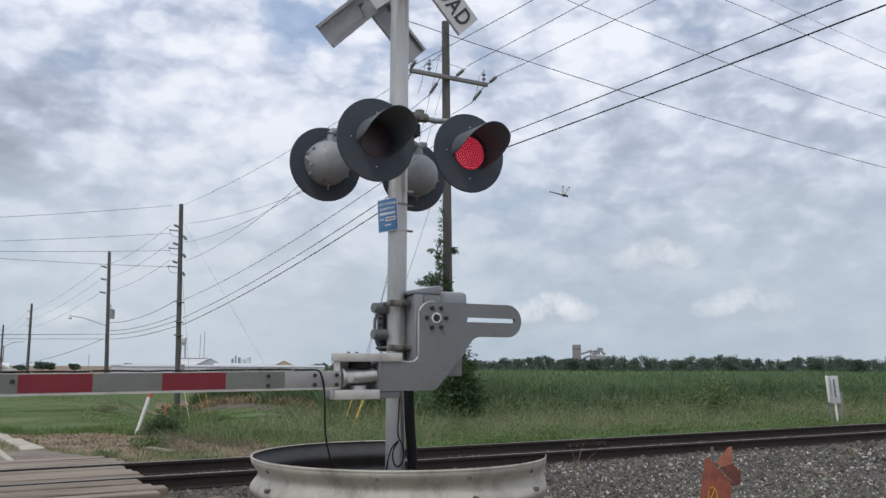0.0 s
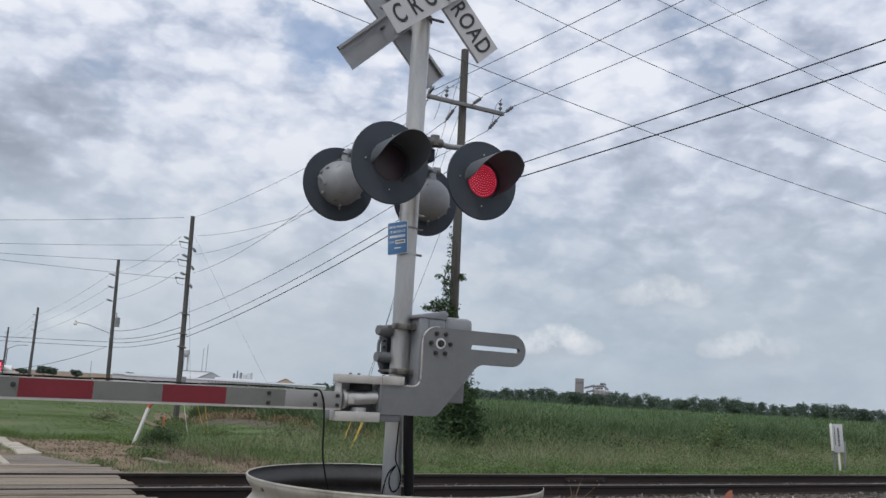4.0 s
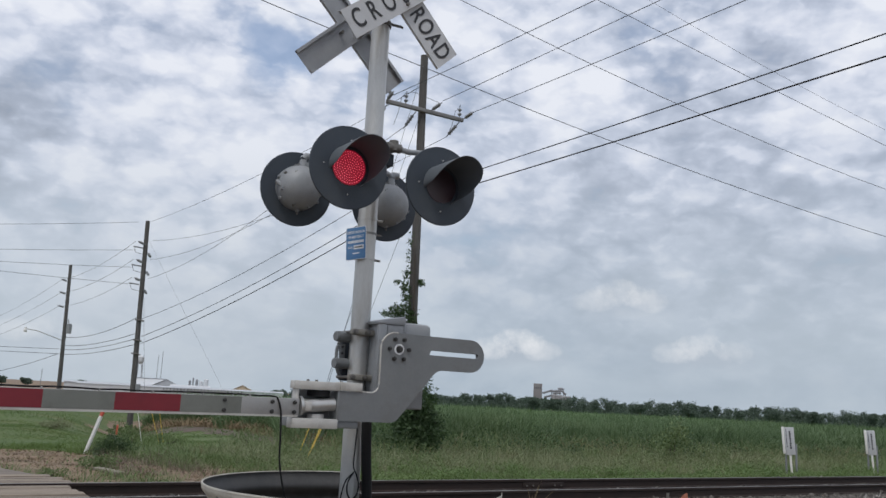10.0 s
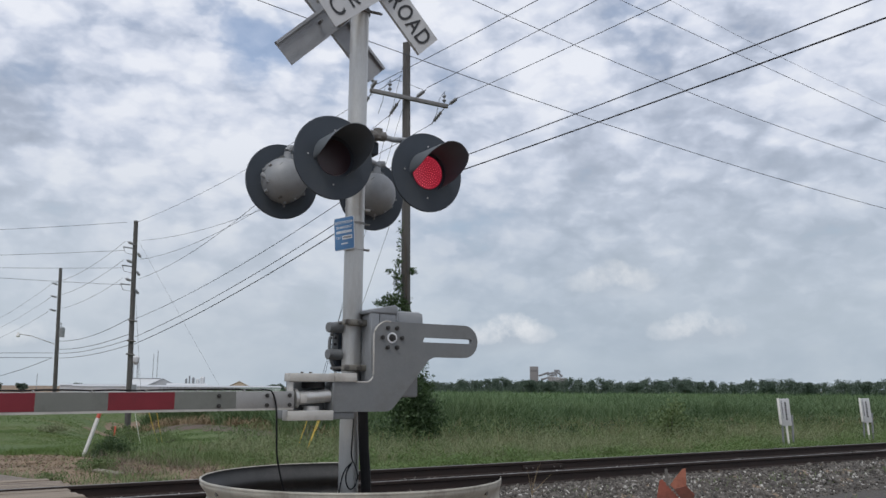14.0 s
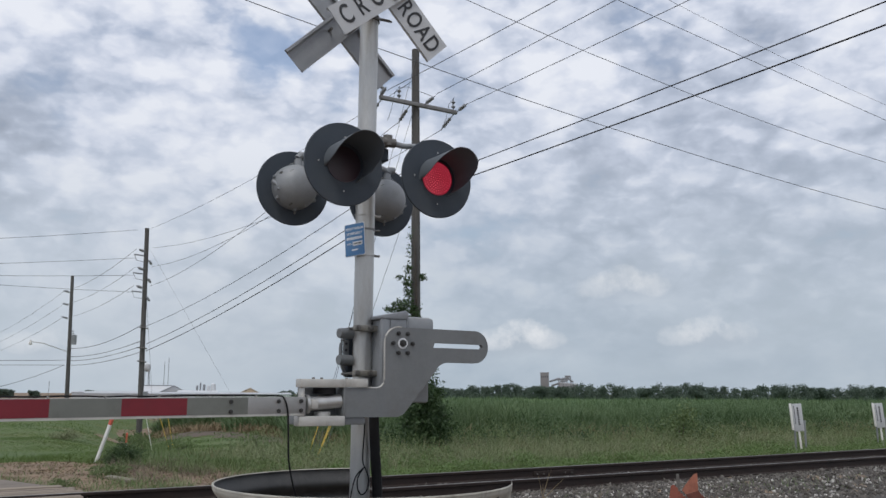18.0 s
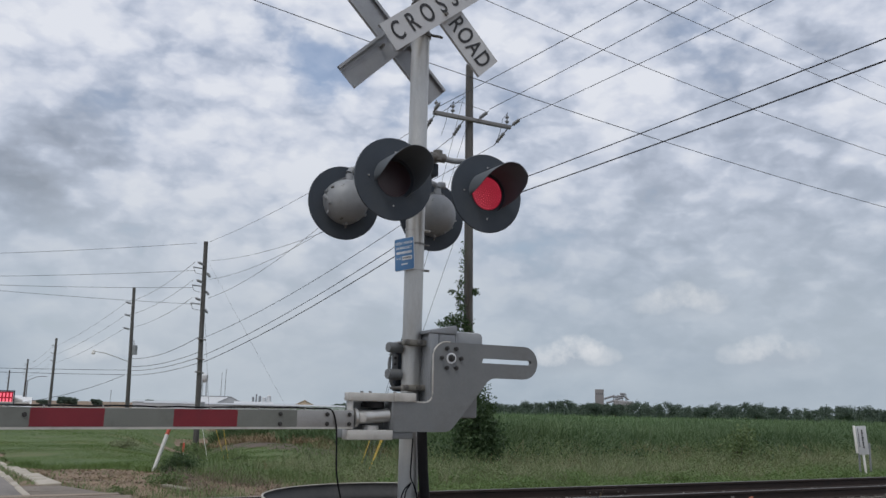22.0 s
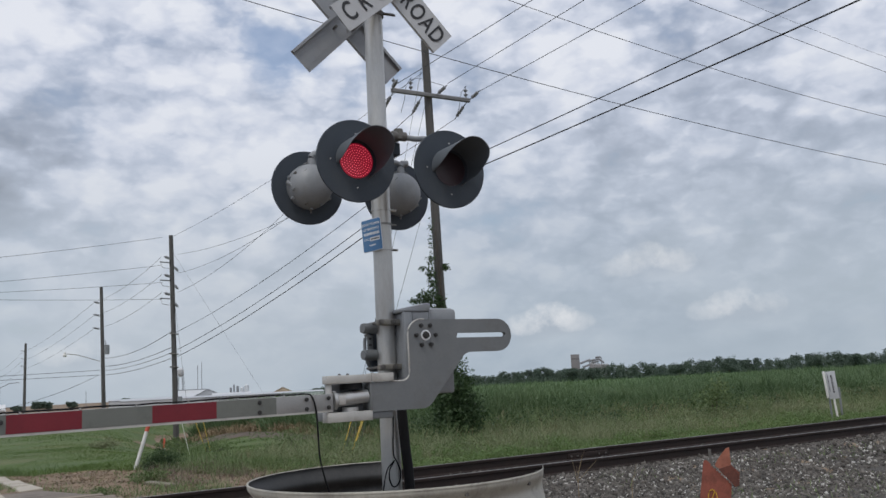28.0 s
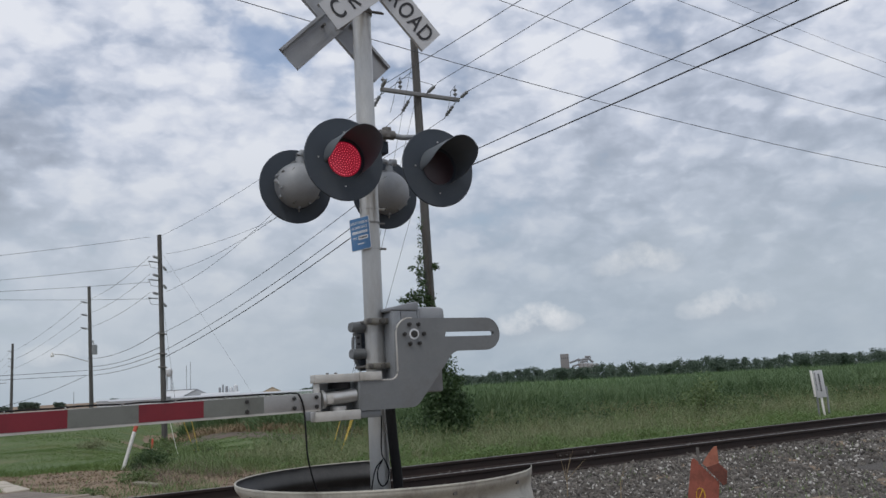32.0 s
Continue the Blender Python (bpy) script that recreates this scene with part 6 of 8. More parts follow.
# ---- plants ----
def blades(name, x, y, h, w, lean, material, label, category="grass", segs=2, curl=0.5, base=None):
    """Upright bent leaves, each a tapering strip."""
    n = len(x)
    z = ground_z(x, y) - 0.02 if base is None else base
    a = RNG.uniform(0, 2 * math.pi, n)
    out = np.stack([np.cos(a), np.sin(a)], -1)
    b = a + RNG.normal(math.pi / 2, 0.5, n)
    side = np.stack([np.cos(b), np.sin(b), np.zeros(n)], -1) * (w / 2)[:, None]
    verts = []
    for k in range(segs + 1):
        t = k / segs
        bend = lean * h * (t ** (1.4 + curl))
        rise = h * t * (1 - 0.35 * np.minimum(lean, 1.4) * t)
        c = np.stack([x + out[:, 0] * bend, y + out[:, 1] * bend, z + rise], -1)
        wd = (1 - t) ** 0.7 * (0.6 + 0.8 * min(t * 3, 1)) if k < segs else 0.04
        verts += [c - side * wd, c + side * wd]
    p = np.stack(verts, 1)
    m = 2 * (segs + 1)
    f = np.array([(2 * k, 2 * k + 1, 2 * k + 3, 2 * k + 2) for k in range(segs)])
    f = f[None] + m * np.arange(n)[:, None, None]
    ob = fast(name, p.reshape(-1, 3), f.reshape(-1, 4), material)
    return tagged(ob, label, category, kind="stuff")


def scatter(n, x0, x1, y0, y1, clump=0.0):
    x, y = RNG.uniform(x0, x1, n), RNG.uniform(y0, y1, n)
    if clump:
        keep = RNG.uniform(-1, 1, n) < wave(x, y, clump, 3.1) + 0.35
        x, y = x[keep], y[keep]
    return x, y


def U(lo, hi, n):
    return RNG.uniform(lo, hi, n)


def cane_edge(x):
    """How far ahead the cane begins at each x."""
    return 17.0 + 0.035 * (x - 10) + 0.5 * np.sin(x / 2.3) + 0.4 * np.sin(x / 0.9)


def build_plants():
    # mown grass beside the road: the turf itself, then its blades
    def lawn_edge(x):
        return 16.9 - 1.35 * np.clip(x + 0.3, 0, 3.2) - 0.5 * np.maximum(x - 2.9, 0) + 0.25 * np.sin(x * 2.3) + 0.15 * np.sin(x * 6.1)
    u, v = np.linspace(0, 1, 60), np.concatenate([np.linspace(0, 0.25, 40), np.linspace(0.26, 1, 40)])
    gu, gv = np.meshgrid(u, v)
    gx = -3.4 + gu * 16.0
    gy = lawn_edge(gx) + gv ** 1.6 * 110
    gx = np.maximum(gx, road_x(gy, ROAD_R) + 0.62 + 0.10 * np.sin(gy * 1.7))
    gz = ground_z(gx, gy) + 0.012 + 0.02 * smoothstep(0, 0.02, gv)
    gz[0] -= 0.05
    k = (np.arange(len(v) - 1)[:, None] * len(u) + np.arange(len(u) - 1)[None]).ravel()
    ob = fast("lawn", np.stack([gx, gy, gz], -1).reshape(-1, 3), np.stack([k, k + 1, k + len(u) + 1, k + len(u)], 1), M["turf"], True)
    tagged(ob, "green turf of the mown verge beside the road", "grass", kind="structure")

    def mown(n, x0, x1, y0, y1, h0, h1, w0, w1):
        x, y = scatter(n, x0, x1, y0, y1)
        k = (x > road_x(y, ROAD_R) + 0.55 + 0.1 * np.sin(y * 1.7)) & (y > lawn_edge(x) - RNG.exponential(0.12, n))
        x, y = x[k], y[k]
        blades("lawn", x, y, U(h0, h1, len(x)) * (1.1 + 0.5 * wave(x, y, 0.6, 1.2) + 0.3 * wave(x, y, 2.3, 0.2)), U(w0, w1, len(x)), U(0.3, 1.2, len(x)), M["lawn"], "short mown green grass beside the road", segs=1, base=ground_z(x, y) + 0.012)
    mown(90000, -2.6, 7.5, 11.5, 21, 0.03, 0.075, 0.008, 0.018)
    mown(55000, -3.0, 9.0, 21, 34, 0.03, 0.08, 0.014, 0.030)
    mown(26000, -3.4, 10.0, 34, 60, 0.05, 0.11, 0.030, 0.055)
    mown(12000, -5.0, 12.0, 60, 110, 0.08, 0.2, 0.06, 0.11)
    # rank tufts along the edge of the bare soil
    x = U(-2.0, 4.5, 9000)
    y = lawn_edge(x) + RNG.normal(0.35, 0.45, len(x))
    k = RNG.uniform(-1, 1, len(x)) < wave(x, y, 0.4, 2.0) + 0.1
    x, y = x[k], y[k]
    blades("lawn", x, y, U(0.08, 0.26, len(x)), U(0.007, 0.016, len(x)), U(0.3, 1.1, len(x)), M["lawn"], "rank green tufts where the lawn ends", segs=2)
    x, y = scatter(9000, -120, -10.5, 5, 120)
    blades("lawn", x, y, U(0.1, 0.3, len(x)), U(0.06, 0.14, len(x)), U(0.2, 0.9, len(x)), M["lawn"], "rough green grass across the road", segs=1)
    # dry grass and bare soil close to the crossing
    x, y = scatter(5000, -1.6, 4.5, 8.4, 17.0)
    k = (x > road_x(y, ROAD_R) + 0.75) & (y < lawn_edge(x) + 0.2)
    x, y = x[k], y[k]
    stones("soil_clods", x, y, ground_z(x, y) + 0.004, U(0.008, 0.026, len(x)), M["clod"], "small dark clods and litter on the bare soil")
    x, y = scatter(80000, -1.9, 5.5, 8.2, 17.2)
    k = (x > road_x(y, ROAD_R) + 0.7) & (y < lawn_edge(x) + 0.4) & (RNG.uniform(-1, 1, len(x)) < wave(x, y, 0.5, 1.0) + 0.05)
    x, y = x[k], y[k]
    blades("dry_grass", x, y, U(0.02, 0.10, len(x)), U(0.005, 0.012, len(x)), U(0.7, 2.2, len(x)), M["dry"], "dry brown grass by the crossing", segs=1)
    x, y = scatter(2200, -1.5, 5.0, 8.4, 15.0)
    k = (y < lawn_edge(x)) & (RNG.uniform(-1, 1, len(x)) < wave(x, y, 0.35, 0.4) - 0.55 + 0.28 * np.maximum(x, 0))
    x, y = x[k], y[k]
    blades("weeds", x, y, U(0.06, 0.26, len(x)), U(0.010, 0.022, len(x)), U(0.3, 1.2, len(x)), M["weed"], "low green weeds among the dry grass", "weeds")
    x, y = scatter(16000, -3.4, -0.9, 10.2, 34)
    k = (np.abs(x - road_x(y, ROAD_R) - 0.26) < 0.16) & ((y < 20) | (RNG.uniform(0, 1, len(x)) < 0.15)) | (np.abs(x - road_x(y, ROAD_R) - 0.86 + 0.034 * np.minimum(y - 10.4, 12)) < 0.08)
    x, y = x[k], y[k]
    blades("weeds", x, y, U(0.04, 0.16, len(x)), U(0.008, 0.018, len(x)), U(0.3, 1.4, len(x)), M["weed"], "weeds in the gutter by the kerb", "weeds")
    # rough verge between the track and the cane: thin grasses of several kinds in drifts
    def verge(n, x0, x1, t0, t1, h0, h1, w0, w1, material, name, label, drift, seed, bias, segs=2):
        x, t = U(x0, x1, n), U(t0, t1, n)
        y = t + TILT * (x - 4)
        k = (y > 15.2 - 1.6 * x) & (RNG.uniform(-1, 1, n) < wave(x, y, drift, seed) + bias)
        x, y, t = x[k], y[k], t[k]
        grow = 0.35 + 0.65 * smoothstep(8.6, 13.5, t)
        h = (h0 + (h1 - h0) * U(0, 1, len(x)) ** 1.6) * grow * (0.8 + 0.45 * wave(x, y, 0.8, seed + 1))
        blades(name, x, y, h.clip(0.04, 1.2), U(w0, w1, len(x)), U(0.15, 1.1, len(x)), material, label, "weeds", segs)
    verge(38000, 1.0, 30, 9.2, 17.6, 0.12, 0.55, 0.006, 0.016, M["weed"], "weeds", "rough knee-high weeds beyond the track", 1.3, 0.3, 0.5, 3)
    verge(22000, 3.0, 30, 10.0, 17.2, 0.15, 0.60, 0.004, 0.010, M["greyweed"], "weeds", "thin grey-green seeding grass beyond the track", 1.9, 2.1, 0.15, 3)
    verge(9000, 3.0, 26, 9.8, 16.8, 0.2, 0.7, 0.004, 0.009, M["dry"], "dry_grass", "thin dry grass stalks in the verge", 1.1, 4.4, -0.25, 3)
    verge(9000, 7.5, 30, 12.6, 17.6, 0.35, 0.95, 0.006, 0.014, M["weed"], "weeds", "tall rank grass before the cane", 1.6, 3.7, -0.15, 3)
    verge(12000, 30, 75, 9.6, 19, 0.2, 0.6, 0.03, 0.06, M["weed"], "weeds", "rough knee-high weeds beyond the track", 3.0, 0.3, 0.6, 2)
    # bunches of grass, each from one root
    def tufts(n, x0, x1, t0, t1, per, spread, h0, h1, w0, w1, material, name, label, drift, seed, bias, segs=3):
        x, t = U(x0, x1, n), U(t0, t1, n)
        y = t + TILT * (x - 4)
        k = (y > 15.0 - 1.9 * x) & (RNG.uniform(-1, 1, n) < wave(x, y, drift, seed) + bias)
        x, y = x[k], y[k]
        size = np.repeat(0.45 + 0.55 * U(0, 1, len(x)), per)
        x, y = np.repeat(x, per), np.repeat(y, per)
        m = len(x)
        x, y = x + RNG.normal(0, 1, m) * spread * size, y + RNG.normal(0, 1, m) * spread * size
        blades(name, x, y, U(h0, h1, m) * size, U(w0, w1, m), U(0.15, 1.0, m), material, label, "weeds", segs)
    tufts(1500, 1.0, 30, 8.8, 13.5, 26, 0.10, 0.15, 0.48, 0.005, 0.012, M["weed"], "weeds", "bunches of green grass beyond the track", 1.0, 0.9, 0.1)
    tufts(1700, 3.5, 22, 9.6, 16.5, 26, 0.16, 0.28, 0.80, 0.004, 0.009, M["greyweed"], "weeds", "pale bunches of seeding grass in the verge", 1.7, 2.6, 0.0)
    tufts(620, 5.0, 30, 13.0, 17.2, 30, 0.18, 0.5, 1.2, 0.006, 0.015, M["weed"], "weeds", "tall leaning bunches of grass before the cane", 1.4, 5.1, -0.1)
    tufts(160, 6.5, 30, 13.2, 16.8, 24, 0.16, 0.35, 0.85, 0.005, 0.012, M["dry"], "dry_grass", "straw-coloured dead bunches before the cane", 1.2, 3.9, -0.25)
    tufts(110, 1.0, 5.5, 9.0, 12.6, 24, 0.13, 0.12, 0.36, 0.004, 0.010, M["weed"], "weeds", "green bunches between the soil and the track", 0.8, 1.4, 0.3)
    # rounded leafy mounds, bright by the rails and dark before the cane
    def mounds(n, x0, x1, t0, t1, r0, r1, h, leaves, size, material, label, seed):
        r = random.Random(seed)
        ch = []
        while len(ch) < n:
            mx, mt = r.uniform(x0, x1), r.uniform(t0, t1)
            my, rad = mt + TILT * (mx - 4), r.uniform(r0, r1)
            if my > 15.4 - 1.9 * mx + 0.6:
                ch.append(leaf_cloud((mx, my, float(ground_z(mx, my)) + rad * h * 0.5), (rad, rad * 0.8, rad * h), int(leaves * rad * rad), size, seed=seed + len(ch)))
        tagged(cloud_part("weeds", ch, material, None, ""), label, "weeds", kind="stuff")
    mounds(80, 3.6, 30, 8.5, 10.6, 0.18, 0.42, 0.55, 3600, 0.026, M["fresh"], "rounded mounds of bright leafy weeds along the rails", 300)
    mounds(50, 4.5, 30, 10.5, 14.5, 0.25, 0.55, 0.7, 1900, 0.028, M["weed"], "rounded mounds of green weeds in the verge", 600)
    mounds(46, 8.0, 30, 14.0, 16.8, 0.30, 0.65, 1.0, 1300, 0.036, M["leaf"], "dark weed clumps before the cane", 900)
    # dead brush and weeds on the bare soil
    x, y = scatter(2400, 0.6, 2.4, 10.2, 14.2)
    k = RNG.uniform(-1, 1, len(x)) < wave(x, y, 0.35, 5.0) + 0.1
    x, y = x[k], y[k]
    blades("dead_brush", x, y, U(0.10, 0.42, len(x)), U(0.003, 0.008, len(x)), U(0.3, 1.6, len(x)), M["twig"], "thin grey-brown dead brush on the bare soil", "weeds", 3)
    x, y = scatter(1500, -1.4, 1.4, 8.3, 10.6)
    k = (x > road_x(y, ROAD_R) + 0.95) & (RNG.uniform(-1, 1, len(x)) < wave(x, y, 0.3, 2.0) + 0.1)
    x, y = x[k], y[k]
    blades("weeds", x, y, U(0.08, 0.34, len(x)), U(0.006, 0.014, len(x)), U(0.3, 1.2, len(x)), M["weed"], "green weeds between the soil and the crossing", "weeds", 3)
    # leafy ground cover along the far rail
    def cover(n, x0, x1, t0, span, power, size, material, label, amp, seed, bias):
        x, t = U(x0, x1, n), t0 + span * U(0, 1, n) ** power
        y = t + TILT * (x - 4)
        k = (t > 8.25 + 0.25 * np.sin(x * 2.1) + 0.2 * np.sin(x * 5.3)) & (y > 15.9 - 1.9 * x) & (RNG.uniform(-1, 1, n) < wave(x, y, 0.9, seed) + bias)
        x, y, t = x[k], y[k], t[k]
        n = len(x)
        hump = 0.05 + amp * (0.5 + 0.5 * wave(x, y, 0.45, 2.2)) * (0.5 + 0.5 * smoothstep(8.3, 10.5, t)) + 0.4 * amp * (0.5 + 0.5 * wave(x, y, 1.7, 0.7))
        z = ground_z(x, y) + hump * U(0.25, 1.05, n)
        u = RNG.standard_normal((n, 3))
        u[:, 2] *= 0.6
        u /= np.linalg.norm(u, axis=1, keepdims=True)
        v = np.cross(u, np.array([0, 0, 1.0]) + 0.7 * RNG.standard_normal((n, 3)))
        v /= np.linalg.norm(v, axis=1, keepdims=True)
        s = (size * U(0.5, 1.3, n))[:, None]
        p = np.stack([x, y, z], -1)
        quads = np.stack([p - u * s, p - v * s * 0.5, p + u * s, p + v * s * 0.5], 1)
        ob = fast("weeds", quads.reshape(-1, 3), np.arange(4 * n).reshape(n, 4), material)
        tagged(ob, label, "weeds", kind="stuff")
    cover(52000, 0.2, 30, 8.1, 2.8, 1.3, 0.026, M["fresh"], "low bright green leafy weeds along the track", 0.20, 1.1, 0.65)
    cover(32000, 3.0, 32, 9.6, 5.5, 1.0, 0.026, M["weed"], "leafy green weeds in the verge", 0.32, 3.3, 0.15)
    cover(16000, 7.0, 34, 13.0, 4.4, 0.8, 0.045, M["leaf"], "dark low bushes and weeds before the cane", 0.50, 5.2, -0.05)
    # weeds on the near side, round the ring and in the stones
    x, y = scatter(2600, -1.2, 1.0, 1.4, 3.6, 0.3)
    blades("weeds", x, y, U(0.05, 0.22, len(x)), U(0.008, 0.018, len(x)), U(0.3, 1.2, len(x)), M["weed"], "low weeds in the gravel", "weeds")
    x, y = scatter(1500, 5, 22, 3.4, 4.3, 0.7)
    blades("weeds", x, y, U(0.04, 0.16, len(x)), U(0.008, 0.018, len(x)), U(0.3, 1.2, len(x)), M["weed"], "low weeds along the ballast", "weeds")
    x, y = scatter(900, 5.0, 14, 0.2, 2.6, 0.8)
    blades("weeds", x, y, U(0.04, 0.2, len(x)), U(0.008, 0.02, len(x)), U(0.3, 1.2, len(x)), M["weed"], "low weeds in the gravel", "weeds")
    # sugar cane
    def cane(n, x0, x1, y0, y1, hmin, hmax, wmin, wmax, segs):
        x, y = scatter(n, x0, x1, y0, y1)
        x = np.round(x / 0.9) * 0.9 + RNG.normal(0, 0.16, n)
        k = (y > cane_edge(x)) & (x > 8.3 + 0.5 * np.sin(y * 0.8) + 0.03 * (y - 20) + 0.36 * np.maximum(y - 45, 0))
        x, y = x[k], y[k]
        h = U(hmin, hmax, len(x)) * (1 + 0.12 * wave(x, y, 2.0, 2.0) + 0.10 * wave(x, y, 9, 0.5))
        h = h * (0.55 + 0.45 * smoothstep(0, 2.2, y - cane_edge(x))) * (0.75 + 0.25 * smoothstep(0, 1.5, x - 8.3))
        blades("sugar_cane", x, y, h, U(wmin, wmax, len(x)), U(0.1, 0.9, len(x)), M["cane"], "dense green waist-high sugar cane leaves", "crop", segs, 0.8)
    cane(60000, 8, 34, 16.3, 24, 0.75, 1.55, 0.016, 0.036, 3)
    cane(26000, 8, 14, 22, 44, 0.75, 1.55, 0.02, 0.045, 3)
    cane(36000, 12, 60, 24, 44, 0.75, 1.5, 0.04, 0.08, 3)
    cane(16000, 8, 14, 44, 100, 0.75, 1.5, 0.06, 0.1, 3)
    cane(26000, 14, 120, 40, 110, 0.75, 1.5, 0.09, 0.18, 3)
    cane(14000, 26, 52, 16.6, 27, 0.75, 1.5, 0.03, 0.06, 3)
    cane(14000, 34, 130, 16.3, 60, 0.75, 1.5, 0.09, 0.18, 3)
    x, y = scatter(1400, 8.4, 34, 16.4, 18.2, 1.2)
    blades("dry_cane_leaves", x, y, U(0.3, 0.95, len(x)), U(0.015, 0.03, len(x)), U(0.4, 1.3, len(x)), M["dry"], "dead straw-coloured leaves at the foot of the cane", "crop", 3)
    x, y = scatter(3600, 8.0, 9.2, 19, 46, 1.0)
    blades("dry_cane_leaves", x, y, U(0.2, 0.7, len(x)), U(0.02, 0.04, len(x)), U(0.4, 1.3, len(x)), M["dry"], "dead straw-coloured leaves at the foot of the cane", "crop", 3)
    u, v = np.linspace(0, 1, 12), np.linspace(0, 1, 60)
    gu, gv = np.meshgrid(u, v)
    gy = 19.4 + gv * 26
    gx = 6.7 + 0.25 * np.sin(gy * 1.9) + 0.15 * np.sin(gy * 4.3) + gu * 3.4
    gz = ground_z(gx, gy) + 0.055 - 0.06 * (gu == 0)
    k = (np.arange(59)[:, None] * 12 + np.arange(11)[None]).ravel()
    ob = fast("field_edge", np.stack([gx, gy, gz], -1).reshape(-1, 3), np.stack([k, k + 1, k + 13, k + 12], 1), M["soil"], True)
    tagged(ob, "bare dark soil along the foot of the cane", "ground", kind="structure")
    # the closed top of the field, out to the trees
    xs = np.concatenate([np.arange(10.5, 60, 1.1), np.geomspace(60, 900, 60)])
    ys = np.concatenate([np.arange(20.2, 60, 1.1), np.geomspace(60, 460, 46)])
    gx, gy = np.meshgrid(xs, ys)
    z = ground_z(gx, gy) + 0.62 + 0.10 * wave(gx, gy, 1.7, 0.2) + 0.08 * wave(gx, gy, 6.0, 1.0) + 0.07 * RNG.standard_normal(gx.shape) + 0.5 * smoothstep(60, 300, np.hypot(gx, gy))
    z = z - 0.5 * (1 - smoothstep(26, 50, gy)) - 0.25 * smoothstep(24, 34, gx) * (1 - smoothstep(30, 60, gy))
    z[0, :] -= 0.9
    z[:, 0] -= 0.9
    z = z - 1.3 * smoothstep(0, 3, 10.5 + 0.36 * np.maximum(gy - 45, 0) - gx)
    w = len(xs)
    i = (np.arange(len(ys) - 1)[:, None] * w + np.arange(w - 1)[None]).ravel()
    ob = fast("sugar_cane", np.stack([gx, gy, z], -1).reshape(-1, 3), np.stack([i, i + 1, i + w + 1, i + w], 1), M["canopy"], True)
    tagged(ob, "dense green top of the sugar cane field", "crop", kind="stuff")


def leaf_cloud(c, rad, n, size, flat=1.0, seed=0):
    """Small four-cornered leaves inside an uneven ball: arrays of corners."""
    r = np.random.default_rng(seed)
    d = r.standard_normal((n, 3))
    d /= np.linalg.norm(d, axis=1, keepdims=True)
    q = d * (r.uniform(0, 1, n) ** 0.45)[:, None] * np.asarray(rad)
    q = q * (1 + 0.22 * np.sin(d[:, :1] * 5 + seed) + 0.2 * np.sin(d[:, 2:] * 7 + seed * 1.7))
    p = q + np.asarray(c)
    u = r.standard_normal((n, 3))
    u /= np.linalg.norm(u, axis=1, keepdims=True)
    v = np.cross(u, r.standard_normal((n, 3)))
    v /= np.linalg.norm(v, axis=1, keepdims=True)
    s = (r.uniform(0.6, 1.4, n) * size)[:, None]
    return np.stack([p - u * s, p - v * s * 0.5, p + u * s, p + v * s * 0.5], 1)


def cloud_part(name, chunks, material, parent, label):
    p = np.concatenate(chunks)
    n = len(p)
    o = np.array(ORIGIN[parent]) if parent else np.zeros(3)
    ob = fast(name, (p - o).reshape(-1, 3), np.arange(4 * n).reshape(n, 4), material)
    if parent:
        ob.parent = parent
        if label:
            tagged(ob, label)
    return ob


